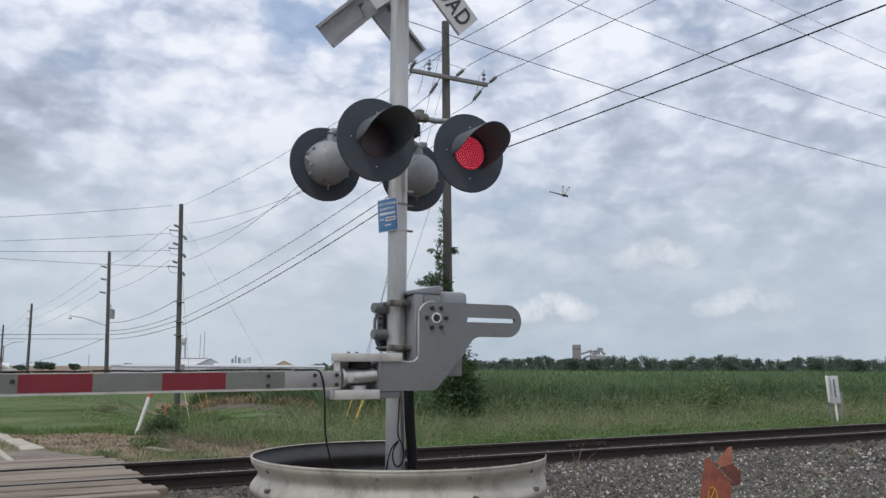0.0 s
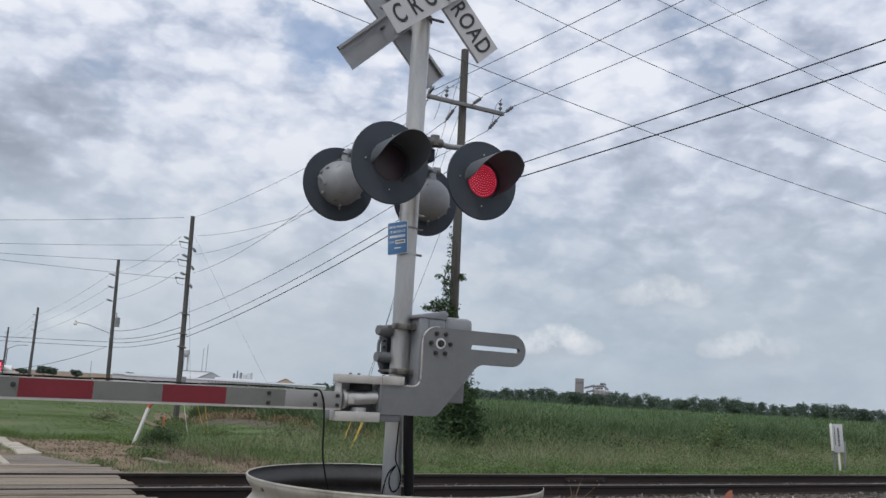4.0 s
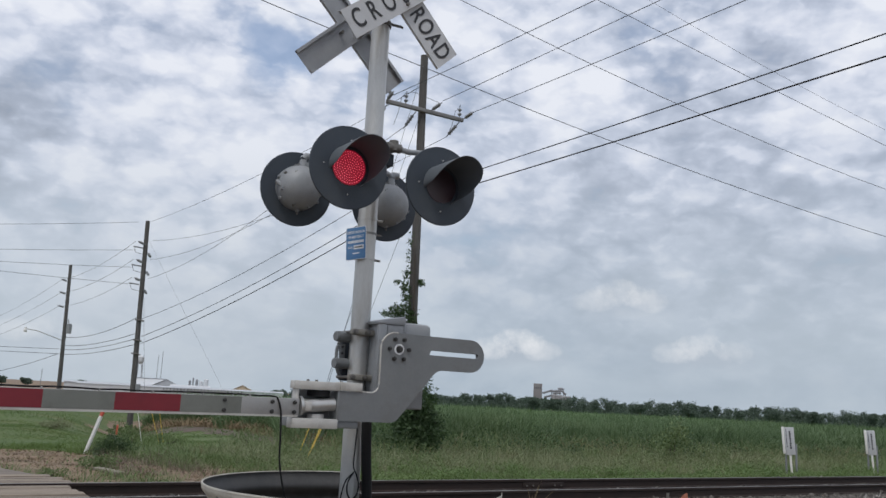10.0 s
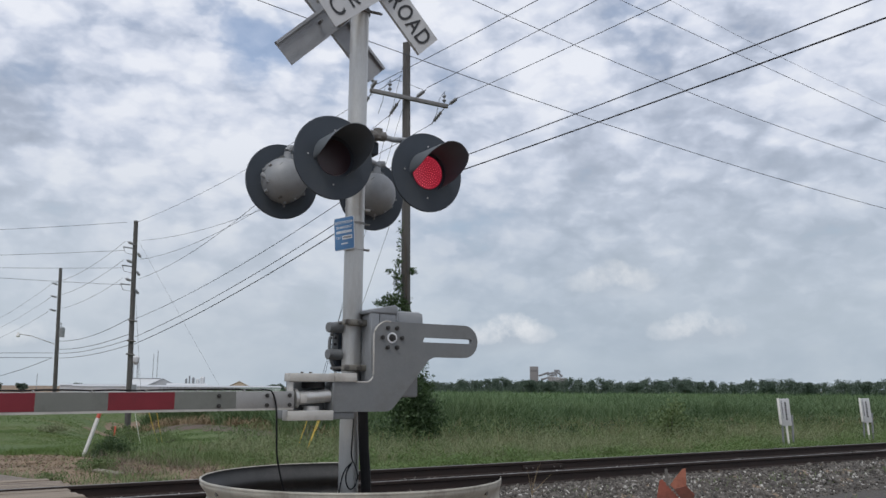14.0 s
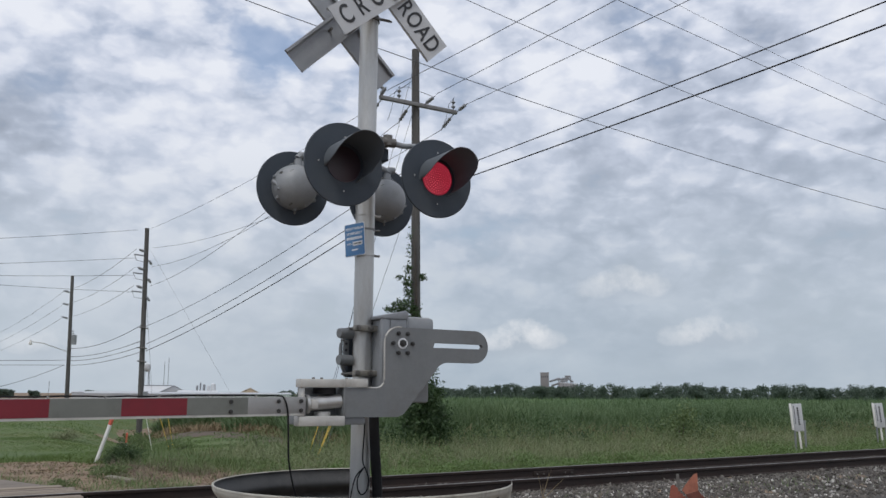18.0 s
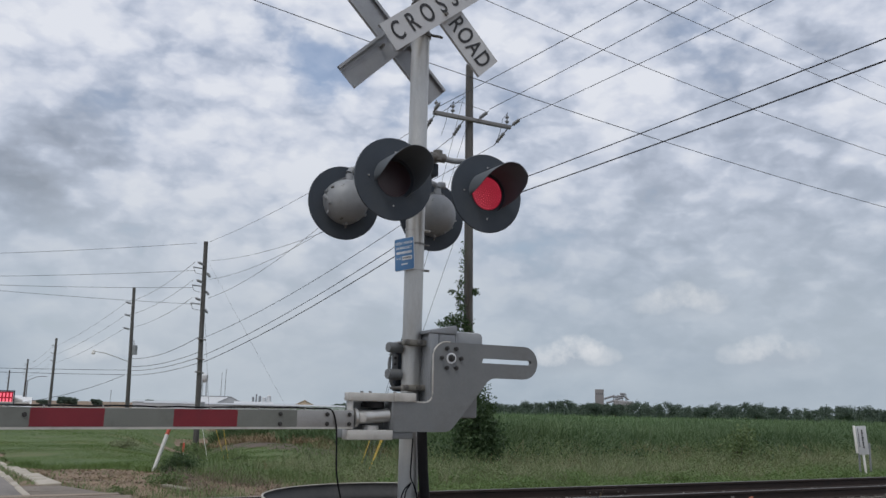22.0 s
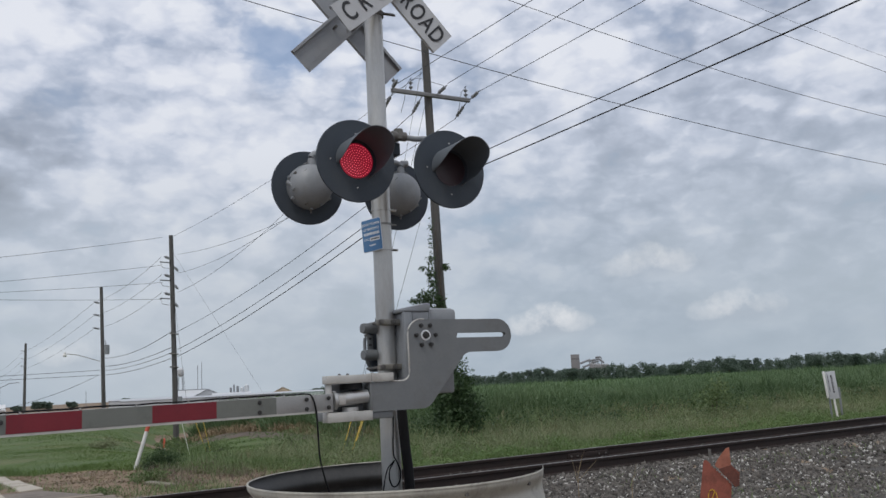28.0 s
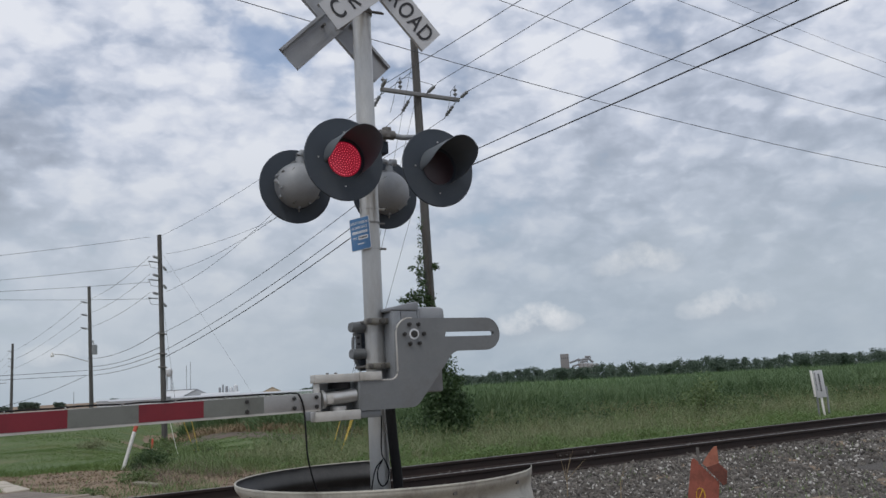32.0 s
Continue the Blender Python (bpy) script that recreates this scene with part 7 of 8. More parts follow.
def build_bushes():
    def shrub(at, blobs, leaf, label, cat="bush", mt="leaf", stems=5):
        g = float(ground_z(at[0], at[1]))
        th = thing("bush", (at[0], at[1], g), label, cat)
        bm = BM()
        rnd = random.Random(int(at[0] * 100))
        for i in range(stems):
            e = blobs[i % len(blobs)][0]
            tube(bm, [(at[0] + rnd.uniform(-0.1, 0.1), at[1] + rnd.uniform(-0.1, 0.1), g - 0.05), (at[0] + e[0] * 0.5 + rnd.uniform(-0.1, 0.1), at[1] + e[1] * 0.5, g + e[2] * 0.5), (at[0] + e[0], at[1] + e[1], g + e[2])], 0.025, 6, 0.008)
        part("stems", bm, M["bark"], th)
        cloud_part("foliage", [leaf_cloud((at[0] + c[0], at[1] + c[1], g + c[2]), r, n, leaf, seed=i + int(at[1])) for i, (c, r, n) in enumerate(blobs)], M[mt], th, "dense dark green leaves")
    # the tangle round the foot of the near pole
    shrub((8.95, 14.7), [((0.0, 0, 0.95), (0.56, 0.55, 0.98), 4600), ((0.35, -0.1, 0.6), (0.50, 0.5, 0.62), 2300), ((-0.25, 0.0, 0.45), (0.42, 0.5, 0.50), 1500), ((0.05, 0, 1.7), (0.35, 0.35, 0.6), 1200), ((0.62, -0.1, 0.95), (0.28, 0.3, 0.42), 300), ((-0.48, 0, 1.0), (0.20, 0.3, 0.4), 160), ((0.45, 0, 1.55), (0.3, 0.3, 0.35), 300)], 0.046, "dark green bushy tangle round the pole's foot")
    shrub((1.22, 14.6), [((0, 0, 0.24), (0.36, 0.3, 0.30), 2300), ((0.3, 0.1, 0.2), (0.34, 0.3, 0.24), 1300), ((-0.22, -0.1, 0.14), (0.24, 0.2, 0.16), 700)], 0.018, "small dark green shrub beside the leaning post", "bush", "leaf")
    shrub((1.97, 29.3), [((0, 0, 0.16), (0.62, 0.5, 0.20), 900), ((0.2, 0, 0.3), (0.25, 0.3, 0.18), 200)], 0.035, "low dull shrub in the mown grass", "bush", "greyweed")
    shrub((3.05, 21.2), [((0, 0, 0.22), (0.62, 0.4, 0.30), 1700)], 0.022, "rank weeds round the marker post", "weeds", "weed", 4)
    shrub((3.5, 19.6), [((0, 0, 0.2), (0.55, 0.4, 0.25), 1300), ((0.5, 0, 0.14), (0.35, 0.3, 0.2), 600)], 0.02, "rank weeds round the yellow guards", "weeds", "weed", 4)
    shrub((-0.55, 10.2), [((0, 0, 0.07), (0.26, 0.2, 0.12), 700)], 0.018, "low patch of green weeds in the dry grass", "weeds", "weed", 3)
    shrub((0.50, 11.9), [((0, 0, 0.10), (0.40, 0.30, 0.15), 1100)], 0.024, "low patch of green weeds in the dry grass", "weeds", "weed", 3)
    shrub((7.1, 41.8), [((0, 0, 0.35), (1.0, 0.7, 0.45), 900), ((1.6, 0, 0.3), (1.0, 0.7, 0.35), 700)], 0.07, "weedy shrub at the foot of the second pole", "bush", "weed")
    shrub((6.3, 62.8), [((0, 0, 0.35), (1.7, 0.9, 0.45), 900)], 0.12, "shrub at the foot of the third pole")
    shrub((18.3, 14.4), [((0, 0, 0.5), (1.0, 0.5, 0.55), 800), ((0.3, 0, 0.9), (0.5, 0.4, 0.45), 300), ((1.4, 0.2, 0.3), (0.8, 0.5, 0.35), 400)], 0.05, "clump of tall dull green weeds before the cane", "weeds", "weed", 8)
    shrub((5.6, 18.5), [((0, 0, 0.3), (0.9, 0.6, 0.34), 1600)], 0.026, "clump of green weeds before the cane", "weeds", "weed", 6)
    # vine up the near pole
    x, y, top = POLES["p1"]
    th = thing("climbing_vine", (x + 0.1, y - 0.15, 0.3), "leafy green vine climbing the timber pole", "vine")
    bm = BM()
    rnd = random.Random(5)
    for k in range(3):
        tube(bm, [(x + 0.15 - 0.02 * i + rnd.uniform(-0.06, 0.06), y - 0.16, 0.3 + i * 0.48) for i in range(12)], 0.015, 5, 0.005)
    part("stems", bm, M["bark"], th)
    ch = []
    for i, (ax, z, rx, rz, n) in enumerate(((8.30, 3.62, 0.28, 0.20, 420), (8.0, 3.52, 0.20, 0.10, 130), (8.5, 3.55, 0.25, 0.28, 420), (8.76, 3.45, 0.24, 0.32, 520), (8.60, 3.95, 0.12, 0.28, 220), (8.54, 4.30, 0.16, 0.24, 260), (8.30, 4.42, 0.14, 0.07, 70), (9.02, 4.48, 0.12, 0.14, 170), (8.56, 4.68, 0.10, 0.16, 120), (8.60, 5.1, 0.06, 0.3, 70), (8.62, 5.6, 0.05, 0.3, 40), (8.85, 2.9, 0.42, 0.5, 700), (8.85, 2.2, 0.5, 0.5, 600))):
        ch.append(leaf_cloud((ax, y - 0.15, z), (rx, 0.18, rz), n, 0.034, seed=40 + i))
    cloud_part("foliage", ch, M["leaf"], th, "small green vine leaves")
    # bleached board lying on the bare soil
    bm = BM()
    box(bm, (-0.07, 0.0, 0.0), (0.07, 1.25, 0.06), 0.012)
    for v in bm.verts:
        v.co.x += 0.03 * math.sin(v.co.y * 3)
        v.co.z += 0.02 * v.co.y
    g = float(ground_z(0.5, 10.9))
    bmesh.ops.transform(bm, matrix=Matrix.Translation((0.42, 11.5, g)) @ pose(0, 0, 0, 0, 6, 188), verts=bm.verts)
    solid("fallen_board", bm, M["log"], "bleached split board lying on bare soil among weeds", "board", base=(0.42, 11.5, g))
    # dead stalks in the ballast
    for sx, sy, h in ((4.16, 3.26, 0.60), (4.59, 2.75, 0.48)):
        g = float(ground_z(sx, sy))
        th = thing("dead_weed", (sx, sy, g), "dry straw-coloured weed stalk in the ballast", "weed")
        bm = BM()
        tube(bm, [(sx, sy, g - 0.03), (sx + 0.01, sy, g + h * 0.5), (sx + 0.14 * h / 0.6, sy, g + h)], 0.006, 5, 0.003)
        for k, (dx, dz) in enumerate(((-0.07, 0.86), (0.33, 0.78), (0.10, 0.92), (0.0, 0.7)) if h > 0.5 else ((0.10, 0.8),)):
            tube(bm, [(sx + 0.01, sy, g + h * (0.3 + 0.1 * k)), (sx + dx * 0.6, sy, g + h * dz * 0.8), (sx + dx, sy, g + h * dz)], 0.0042, 5, 0.002)
        part("stalk", bm, M["dry"], th)


# ---- the distance ----
def polar(az, d):
    a = radians(az)
    return -2.68 + d * math.sin(a), -5.58 + d * math.cos(a)


def build_tree(az, d, h, w, seed, label):
    x, y = polar(az, d)
    g = float(ground_z(x, y))
    th = thing("tree", (x, y, g), label, "tree", group="far trees")
    bm = BM()
    rnd = random.Random(seed)
    tube(bm, [(x, y, g - 0.3), (x + 0.2, y, g + h * 0.3), (x + 0.1, y, g + h * 0.75)], 0.3, 8, 0.08)
    for i in range(5):
        a = rnd.uniform(0, 6.28)
        tube(bm, [(x + 0.15, y, g + h * (0.25 + 0.08 * i)), (x + math.cos(a) * w * 0.35, y + math.sin(a) * w * 0.35, g + h * (0.45 + 0.08 * i))], 0.12, 6, 0.04)
    part("trunk", bm, M["bark"], th)
    ch = [leaf_cloud((x + rnd.uniform(-0.5, 0.5) * w * 0.7, y + rnd.uniform(-0.5, 0.5) * w * 0.5, g + h * rnd.uniform(0.4, 0.86)), (w * rnd.uniform(0.2, 0.34), w * 0.3, h * rnd.uniform(0.12, 0.22)), 420, 0.34, seed=seed * 20 + i) for i in range(9)]
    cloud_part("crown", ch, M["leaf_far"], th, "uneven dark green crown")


def build_far_trees():
    rnd = random.Random(11)
    # woods behind the cane
    ch = []
    az = -13.0
    while az < 70:
        if -1.6 < az < 20.4:
            az = 20.4
        d = rnd.uniform(425, 475)
        top = (3.7 if az > 0 else 1.9 - 0.12 * (az + 2)) + (0.0 if az < 0 else 1.5 * smoothstep(24, 40, az) - 1.2 * (1 - smoothstep(22, 27, az))) + 0.7 * math.sin(az * 1.1) + 0.5 * math.sin(az * 2.7) + (1.0 if rnd.random() < 0.14 else 0) + rnd.uniform(-0.7, 0.5)
        x, y = polar(az, d)
        g = float(ground_z(x, y))
        hh = float(top) - g
        wd = rnd.uniform(2.2, 4.6)
        for i in range(3):
            ch.append(leaf_cloud((x + rnd.uniform(-3, 3), y + rnd.uniform(-3, 3), g + hh * (0.2 + 0.27 * i)), (wd * (1.15 - 0.28 * i), 3, hh * 0.25), 330, 0.36, seed=int(az * 100 + 4000) + i))
        ch.append(leaf_cloud((x, y - 4, g + hh * 0.22), (5.5, 2, hh * 0.30), 260, 0.5, seed=int(az * 80 + 3000)))
        if rnd.random() < 0.4:
            ch.append(leaf_cloud((x, y, g + hh * 0.92), (wd * 0.55, 2, hh * rnd.uniform(0.12, 0.24)), 150, 0.34, seed=int(az * 90 + 3500)))
        az += rnd.uniform(0.16, 0.34)
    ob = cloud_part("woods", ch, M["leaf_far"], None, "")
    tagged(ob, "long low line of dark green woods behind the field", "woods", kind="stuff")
    for k, (az, h, w) in enumerate(((37.6, 8.0, 9), (38.9, 7.0, 6), (47.5, 7.4, 7), (52.4, 7.6, 8), (54.8, 7.2, 6), (44.5, 7.0, 8), (58.0, 7.6, 6), (60.6, 7.8, 7), (63.0, 8.4, 7))):
        build_tree(az, 418, h, w, 70 + k, "far dark green round-crowned tree at the wood's edge")
    # clumps behind the sheds and down the road
    for k, (az, d, h, w) in enumerate(((4.0, 430, 4.9, 6), (4.5, 430, 4.5, 5), (5.8, 430, 3.9, 5), (8.8, 440, 5.0, 6), (21.0, 420, 3.6, 6), (22.4, 420, 3.9, 7), (2.9, 430, 3.4, 5))):
        build_tree(az, d, h + 0.3, w, 120 + k, "far green tree beyond the low buildings")


def gabled(name, az0, az1, d, wall_top, ridge_top, depth, wall, roof, label, ridge_along=True, doors=0, vents=0):
    """A far building with walls, a pitched roof, doors and eaves."""
    a, b = V((*polar(az0, d), 0)), V((*polar(az1, d), 0))
    c = (a + b) / 2
    g = float(ground_z(c.x, c.y)) - 0.2
    th = thing(name, (c.x, c.y, g), label, "building")
    u = (b - a).normalized()
    n = V((-u.y, u.x, 0))
    L = (b - a).length / 2
    def P(s, t, z):
        return c + u * s + n * t + V((0, 0, z))
    bm = BM()
    for (s0, t0, s1, t1) in ((-L, 0, L, 0), (L, 0, L, depth), (L, depth, -L, depth), (-L, depth, -L, 0)):
        bm.faces.new([bm.verts.new(P(s0, t0, g)), bm.verts.new(P(s1, t1, g)), bm.verts.new(P(s1, t1, wall_top)), bm.verts.new(P(s0, t0, wall_top))])
    if ridge_along is False:
        for t in (0, depth):
            bm.faces.new([bm.verts.new(P(-L, t, wall_top)), bm.verts.new(P(L, t, wall_top)), bm.verts.new(P(0, t, ridge_top))])
    else:
        for s in (-L, L):
            bm.faces.new([bm.verts.new(P(s, 0, wall_top)), bm.verts.new(P(s, depth, wall_top)), bm.verts.new(P(s, depth / 2, ridge_top))])
    part("wall", bm, M[wall], th)
    bm = BM()
    e = 0.3
    if ridge_along is False:
        pts = [((-L - e, -e, wall_top - 0.05), (-L - e, depth + e, wall_top - 0.05), (0, depth + e, ridge_top + 0.05), (0, -e, ridge_top + 0.05)), ((0, -e, ridge_top + 0.05), (0, depth + e, ridge_top + 0.05), (L + e, depth + e, wall_top - 0.05), (L + e, -e, wall_top - 0.05))]
    else:
        pts = [((-L - e, -e, wall_top - 0.05), (L + e, -e, wall_top - 0.05), (L + e, depth / 2, ridge_top + 0.05), (-L - e, depth / 2, ridge_top + 0.05)), ((-L - e, depth / 2, ridge_top + 0.05), (L + e, depth / 2, ridge_top + 0.05), (L + e, depth + e, wall_top - 0.05), (-L - e, depth + e, wall_top - 0.05))]
    for q in pts:
        f = bm.faces.new([bm.verts.new(P(*p)) for p in q])
    ex = bmesh.ops.extrude_face_region(bm, geom=bm.faces[:])
    bmesh.ops.translate(bm, verts=[v for v in ex["geom"] if isinstance(v, bmesh.types.BMVert)], vec=(0, 0, 0.2))
    rf = part("roof", bm, M[roof], th)
    for i in range(doors):
        s = -L + (i + 0.5) * 2 * L / doors
        bm = BM()
        q = [P(s - 2 * L / doors * 0.16, -0.08, g + 0.3), P(s + 2 * L / doors * 0.16, -0.08, g + 0.3), P(s + 2 * L / doors * 0.16, -0.08, wall_top - 0.5), P(s - 2 * L / doors * 0.16, -0.08, wall_top - 0.5)]
        f = bm.faces.new([bm.verts.new(p) for p in q])
        ex = bmesh.ops.extrude_face_region(bm, geom=[f])
        bmesh.ops.translate(bm, verts=[v for v in ex["geom"] if isinstance(v, bmesh.types.BMVert)], vec=n * 0.06)
        part("door", bm, M["shed_dark"], th)
    for i in range(vents):
        s = -L + (i + 0.5) * 2 * L / vents
        bm = BM()
        box(bm, (-0.5, -0.3, 0), (0.5, 0.3, 0.35), 0.05, Matrix.Translation(P(s, depth / 2, ridge_top + 0.2)))
        part("roof_vent", bm, M["steel_far"], rf)
    return th


def build_buildings():
    D = 400
    gabled("long_shed", 7.9, 11.6, D + 6, 0.9, 1.3, 12, "shed", "roof_grey", "long low white metal shed", doors=0)
    gabled("long_shed", 8.6, 21.2, D, 0.5, 1.05, 12, "shed", "roof_grey", "long low white metal shed with dark bays", doors=0)
    gabled("warehouse", 11.9, 13.75, D + 20, 1.0, 4.0, 24, "shed", "shed", "grey metal warehouse with a pitched roof and ridge vents", vents=14)
    gabled("warehouse", 12.95, 14.7, D + 18, 1.0, 4.2, 24, "roof_grey", "roof_grey", "grey gable end of a metal warehouse", ridge_along=False)
    gabled("white_shed", 14.1, 16.5, D + 8, 1.1, 1.9, 12, "shed", "shed", "bright white metal shed", doors=0)
    gabled("house", 17.9, 19.2, D + 25, 0.9, 3.3, 14, "roof_tan", "roof_tan", "tan-roofed house behind the sheds", ridge_along=False)
    # dark uprights added for the shaded bays under the shed's eaves
    th = thing("shed_bays", (*polar(16.2, D - 3), -2.5), "row of dark uprights standing in for the white shed's shaded bays", "fence")
    for i in range(24):
        x, y = polar(13.7 + i * 0.21, D - 3)
        bm = BM()
        box(bm, (x - 0.11, y - 0.11, -2.6), (x + 0.11, y + 0.11, 0.45), 0)
        part("post", bm, M["shed_dark"], th)
    # silos and pipework on the white shed
    th = thing("silo_plant", (*polar(15.9, D + 15), -2.0), "small cluster of grey silos and pipes above the sheds", "silo")
    for i, (az, top, r) in enumerate(((15.25, 4.2, 0.5), (15.45, 5.6, 0.35), (15.68, 4.7, 0.6), (15.95, 4.0, 0.8), (16.25, 4.9, 1.1))):
        x, y = polar(az, D + 15)
        bm = BM()
        rod(bm, (x, y, -2.2), (x, y, top), r, seg=14)
        rod(bm, (x, y, top), (x, y, top + r * 0.5), r, r * 0.2, seg=14)
        part("silo", bm, M["shed"] if i > 2 else M["steel_far"], th)
    # water tower behind the second pole
    x, y = polar(12.15, D + 60)
    g = float(ground_z(x, y))
    th = thing("water_tower", (x, y, g), "far white water tower on thin legs", "water tower")
    bm = BM()
    lathe(bm, [(0.0, 11.2), (1.2, 12.0), (1.7, 13.0), (1.7, 15.0), (0.6, 16.0), (0.0, 16.2)], (x, y, 0), seg=20)
    part("tank", bm, M["shed"], th)
    for k in range(4):
        a = radians(45 + 90 * k)
        bm = BM()
        rod(bm, (x + 2.2 * math.cos(a), y + 2.2 * math.sin(a), g), (x + 1.4 * math.cos(a), y + 1.4 * math.sin(a), 12.8), 0.16, seg=6)
        part("leg", bm, M["steel_far"], th)
    # thin masts
    for az, h in ((13.2, 30), (13.45, 33), (21.9, 16), (6.6, 14), (47.3, 14)):
        x, y = polar(az, 440)
        g = float(ground_z(x, y))
        th = thing("radio_mast", (x, y, g), "far thin lattice radio mast", "mast")
        bm = BM()
        for k in range(3):
            a = radians(120 * k)
            rod(bm, (x + 0.2 * math.cos(a), y + 0.2 * math.sin(a), g), (x + 0.1 * math.cos(a), y + 0.1 * math.sin(a), g + h * 0.62), 0.05, seg=5)
        for j in range(12):
            z = g + h * 0.62 * j / 12
            box(bm, (x - 0.22, y - 0.04, z), (x + 0.22, y + 0.04, z + 0.08))
        part("lattice", bm, M["steel_far"], th)
    # grain works on the horizon
    x, y = polar(37.9, 900)
    th = thing("grain_elevator", (x, y, -2.5), "far grey concrete grain elevator with conveyors above the trees", "grain elevator")
    d0 = 900
    def A(az, z):
        return V((*polar(38.2 + (az - 38.4) * 0.68, d0), z - 1.0))
    r = radians(-38)
    bm = BM()
    box(bm, (-4.4, -4, -2.5), (4.4, 4, 23.5), 0.2, Matrix.Translation((x, y, 0)) @ Matrix.Rotation(r, 4, "Z"))
    tw = part("tower", bm, M["mill"], th, "tall concrete head house")
    for i in range(4):
        bm = BM()
        box(bm, (-3.5 + i * 2, -4.06, 18), (-2.6 + i * 2, -4.0, 20), 0, Matrix.Translation((x, y, 0)) @ Matrix.Rotation(r, 4, "Z"))
        part("window", bm, M["shed_dark"], tw)
    for i, az in enumerate((39.5, 39.85, 40.2, 40.55, 40.9)):
        bm = BM()
        p = A(az, 0)
        rod(bm, (p.x, p.y, -2.5), (p.x, p.y, 12.5 - 0.4 * i), 2.5, seg=16)
        rod(bm, (p.x, p.y, 12.5 - 0.4 * i), (p.x, p.y, 14 - 0.4 * i), 2.5, 0.5, seg=16)
        part("bin", bm, M["bin_far"], th, "round steel grain bin")
    for a0, z0, a1, z1 in ((38.4, 15, 39.4, 18.5), (39.2, 17.0, 40.3, 18.8), (40.2, 18.8, 40.7, 14.5), (38.6, 11, 39.6, 14), (39.9, 20.5, 40.4, 20.5), (39.3, 12.5, 40.9, 12.0), (39.4, 15, 40.2, 16.5)):
        bm = BM()
        rod(bm, A(a0, z0), A(a1, z1), 1.0, seg=8)
        part("conveyor", bm, M["steel_far"], th, "sloping conveyor gallery")
    for az, z in ((39.3, 18.5), (39.7, 19.2), (40.1, 20.6), (40.45, 20.6)):
        bm = BM()
        rod(bm, A(az, -2.5), A(az, z), 0.45, seg=6)
        part("leg", bm, M["steel_far"], th)
    # a crane and parked vehicles down the road
    x, y = polar(-1.9, 200)
    g = float(ground_z(x, y))
    th = thing("crane", (x, y, g), "far red crane with a raised boom", "crane")
    bm = BM()
    rod(bm, (x, y, g), (x, y, 3.2), 0.25, seg=8)
    part("column", bm, M["crane_red"], th)
    bm = BM()
    tube(bm, [(x - 0.3, y, 1.9), (x - 2, y, 3.8), (x - 3.6, y, 5.8)], 0.11, 6, 0.06)
    part("boom", bm, M["steel_far"], th)
    bm = BM()
    box(bm, (x - 1.6, y - 1, g), (x + 1.6, y + 1, g + 0.9), 0.15)
    part("carrier", bm, M["crane_red"], th)
    vehicle((0.3, 95, 0), 178, "white pickup truck parked by the road, far off", True)
    vehicle((-0.4, 105, 0), 178, "white van parked by the road, far off", False)


def vehicle(at, turn, label, pickup):
    g = float(ground_z(at[0], at[1]))
    th = thing("pickup_truck" if pickup else "van", (at[0], at[1], g), label, "vehicle", group="parked vehicles")
    m = Matrix.Translation((at[0], at[1], g)) @ Matrix.Rotation(radians(turn), 4, "Z")
    prof = [(-2.6, 0.45), (2.5, 0.45), (2.6, 0.8), (2.45, 1.05), (1.3, 1.15), (0.7, 1.75), (-0.7, 1.78), (-0.95, 1.15), (-2.6, 1.12)] if pickup else [(-2.5, 0.4), (2.4, 0.4), (2.5, 0.9), (1.7, 1.2), (1.0, 2.0), (-2.3, 2.05), (-2.5, 1.8)]
    bm = BM()
    slab(bm, prof, None, -0.92, 0.92)
    bmesh.ops.transform(bm, matrix=m @ Matrix.Rotation(radians(90), 4, "Z"), verts=bm.verts)
    bd = part("body", bm, M["car_white"], th)
    bm = BM()
    lo, hi = ((0.0, 1.2), (0.5, 1.65)) if pickup else ((-1.9, 1.3), (0.9, 1.85))
    box(bm, (lo[0] - 0.4, -0.935, lo[1]), (hi[0], 0.935, hi[1]), 0.02, m @ Matrix.Rotation(radians(90), 4, "Z"))
    part("side_window", bm, M["car_glass"], bd)
    for sx in (-1.65, 1.65):
        for sy in (-0.85, 0.85):
            bm = BM()
            rod(bm, (sx, sy - 0.12, 0.36), (sx, sy + 0.12, 0.36), 0.36, seg=16)
            bmesh.ops.transform(bm, matrix=m @ Matrix.Rotation(radians(90), 4, "Z"), verts=bm.verts)
            part("wheel", bm, M["rubber"], th)


FLY = {}


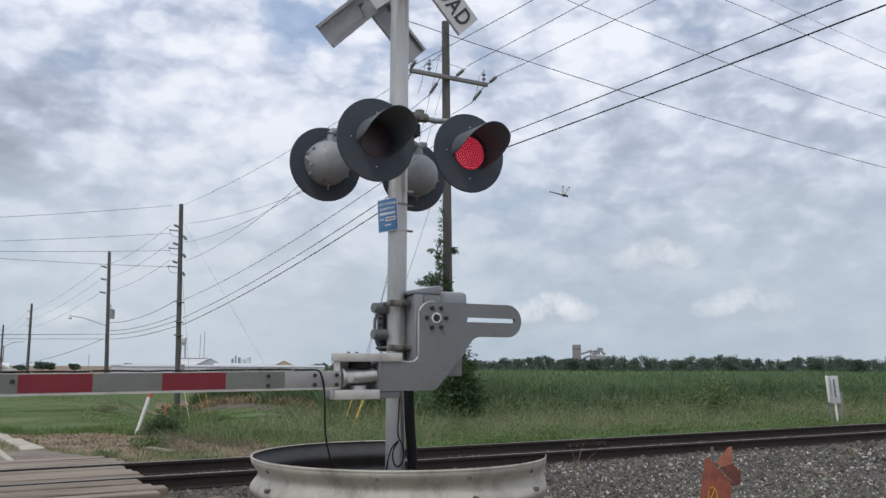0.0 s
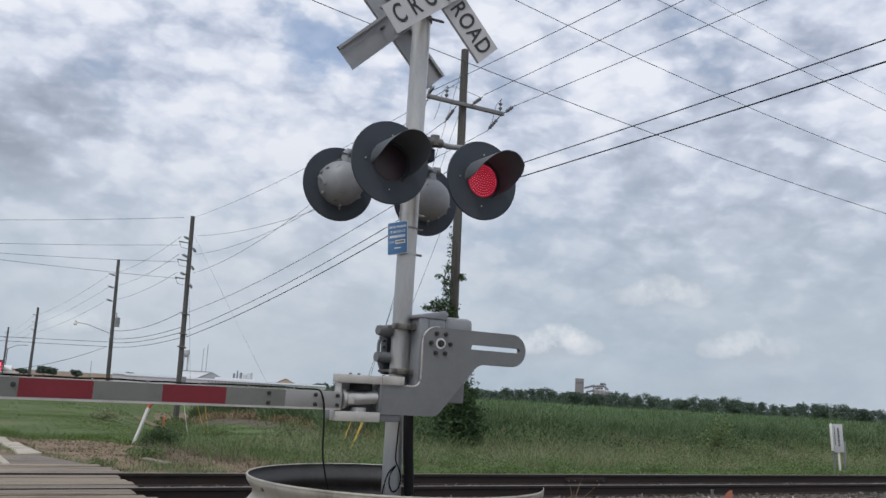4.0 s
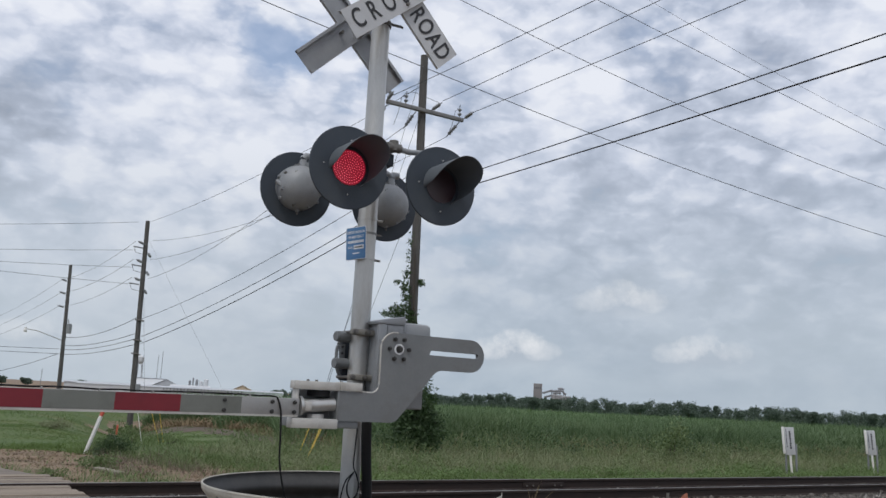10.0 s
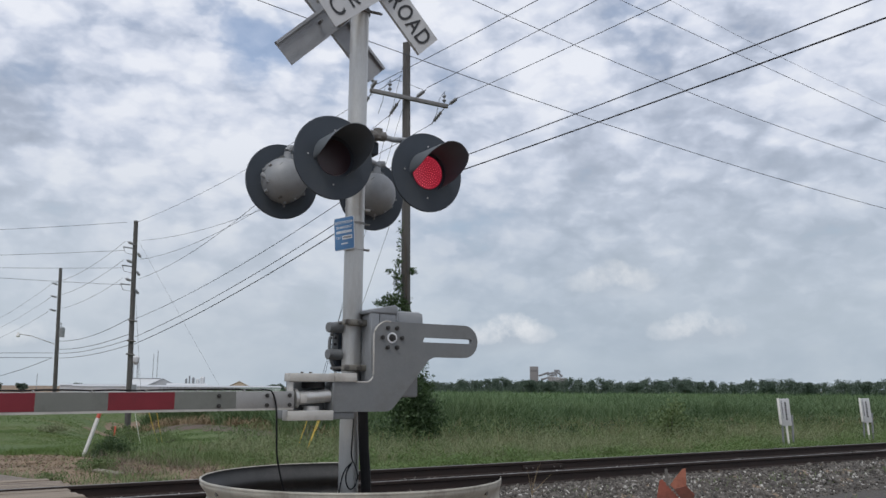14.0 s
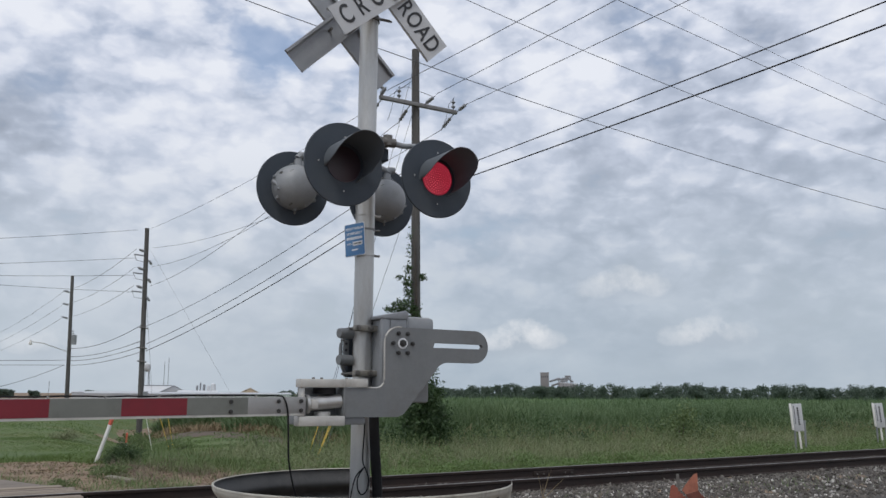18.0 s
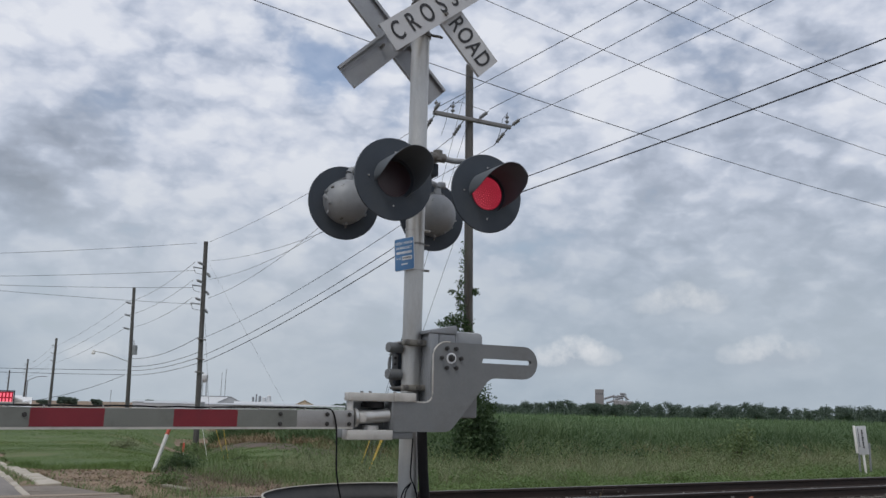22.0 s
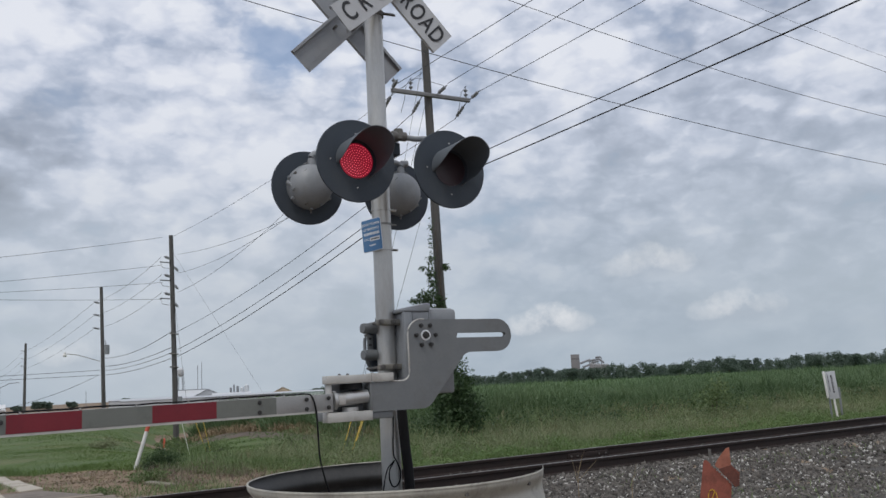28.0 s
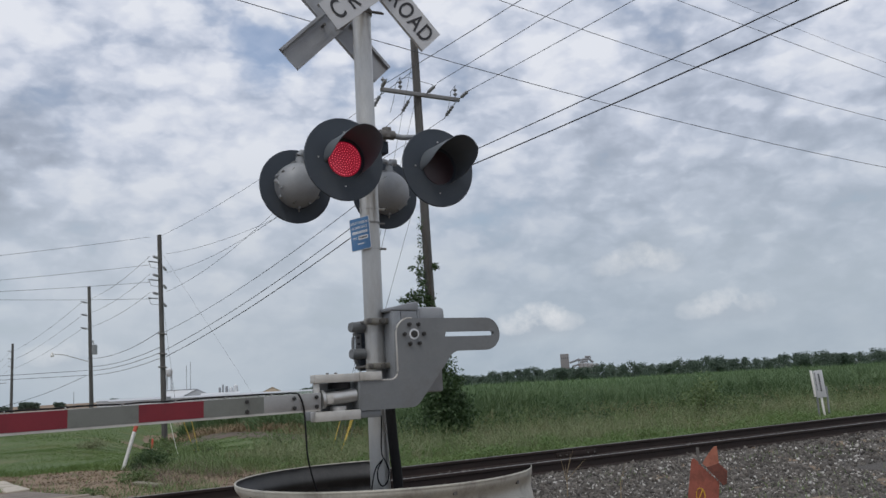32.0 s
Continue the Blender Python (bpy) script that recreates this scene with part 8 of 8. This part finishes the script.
def build_dragonfly():
    th = thing("dragonfly", (0, 0, 0), "dark dragonfly with clear black-tipped wings in flight", "dragonfly")
    bm = BM()
    tube(bm, [(-0.046, 0, 0.004), (-0.03, 0, 0.003), (-0.012, 0, 0.0015), (-0.004, 0, 0)], 0.0014, 8, 0.0026)
    part("abdomen", bm, M["insect"], th)
    bm = BM()
    bmesh.ops.create_icosphere(bm, subdivisions=2, radius=1.0, matrix=Matrix.Translation((0.003, 0, 0)) @ Matrix.Diagonal((0.008, 0.0045, 0.005, 1)))
    part("thorax", bm, M["insect"], th)
    bm = BM()
    bmesh.ops.create_icosphere(bm, subdivisions=2, radius=1.0, matrix=Matrix.Translation((0.0135, 0, -0.001)) @ Matrix.Diagonal((0.004, 0.005, 0.004, 1)))
    part("head", bm, M["insect"], th)
    for s in (-1, 1):
        for k, (x0, sweep) in enumerate(((0.006, 0.006), (-0.001, -0.008))):
            bm = BM()
            pts = [(0, 0), (0.004, 0.008), (0.005, 0.022), (0.0035, 0.034), (0.0, 0.036), (-0.004, 0.03), (-0.005, 0.014), (-0.003, 0.003)]
            vs = [bm.verts.new((x0 + a + sweep * b / 0.036, s * (0.002 + b), 0.003)) for a, b in pts]
            f = bm.faces.new(vs)
            w = part("wing", bm, M["wing"], th, "clear veined wing", smooth=0, pivot=(x0, s * 0.002, 0.003))
            bm = BM()
            box(bm, (x0 + sweep * 0.9 - 0.0015, s * 0.032, 0.0028), (x0 + sweep * 0.9 + 0.0035, s * 0.037, 0.0034))
            part("wing_tip", bm, M["insect"], w, "black wing tip")
            FLY[(s, k)] = w
    FLY["body"] = th


def dragonfly_flight():
    eye = V((-2.69, -5.59, 1.27))
    ways = [(-0.1, V((0.440, 0.868, 0.225))), (0.0, V((0.5913, 0.7800, 0.2012))), (0.1, V((0.7086, 0.6808, 0.1854))), (0.2, V((0.802, 0.577, 0.155))), (0.4, V((0.90, 0.40, 0.10)))]
    ps = [(t, eye + w.normalized() * 2.75) for t, w in ways[1:]]
    head = math.degrees(math.atan2(ps[1][1].y - ps[0][1].y, ps[1][1].x - ps[0][1].x))
    rows = [(t, pose(p.x, p.y, p.z, 0, 12, head)) for t, p in ps]
    # then it flies off over the verge and settles in the grass behind
    for t, p in ((1.0, (4.2, -6.0, 1.4)), (2.5, (9.0, -12.0, 1.0)), (4.0, (12.0, -16.0, -0.2))):
        rows.append((t, pose(*p, 0, 0, head - 25)))
    rows.append((32.0, pose(12.0, -16.0, -0.2, 0, 0, head - 25)))
    walk(FLY["body"], rows)
    for (s, k), w in [(q, o) for q, o in FLY.items() if q != "body"]:
        at = w.location.copy()
        beat = [(0.0, 60 if s > 0 else -12), (0.1, 28), (0.2, -18 if s > 0 else 40), (0.3, 40), (0.4, -10), (0.6, 45), (0.8, -15), (1.0, 35), (1.5, -10), (2.0, 40), (2.5, -5), (3.2, 30), (4.0, 0), (32.0, 0)]
        walk(w, [(t, pose(at.x, at.y, at.z, s * a, 0, 0)) for t, a in beat])


build_posts()
build_board((18.27, 9.9), -32, "white board with small black writing on a post beside the track")
build_board((23.05, 10.5), -30, "second white board with small writing on a post beside the track")
build_poles()
build_wires()
build_bushes()
build_far_trees()
build_buildings()
build_dragonfly()
build_plants()
build_ballast()
build_track()
build_crossing()


# ---- what moves ----
def motions():
    # the lights flash in turn: each diode plate makes a half turn at every change
    half, first = 0.6582, 1.49
    step = 1 / 30

    def plate_rows(ob, lit_at_start, changes):
        at = ob.location.copy()
        rows, turn = [(0.0, 0 if lit_at_start else 180)], 0 if lit_at_start else 180
        for t in changes:
            for k in range(4):
                rows.append((t + k * step, turn + 60 * k))
            turn += 180
        rows.append((32.2, turn))
        return [(t, pose(at.x, at.y, at.z, 0, 0, a)) for t, a in rows]

    changes = [first + half * k for k in range(-3, 48)]
    changes = [math.floor(t * 10) / 10 for t in changes if 0.1 < t < 31.85]
    walk(LAMPS[True], plate_rows(LAMPS[True], True, changes))
    walk(LAMPS[False], plate_rows(LAMPS[False], False, changes))
    walk(LAMPS["arm"], plate_rows(LAMPS["arm"], True, changes))
    dragonfly_flight()


motions()
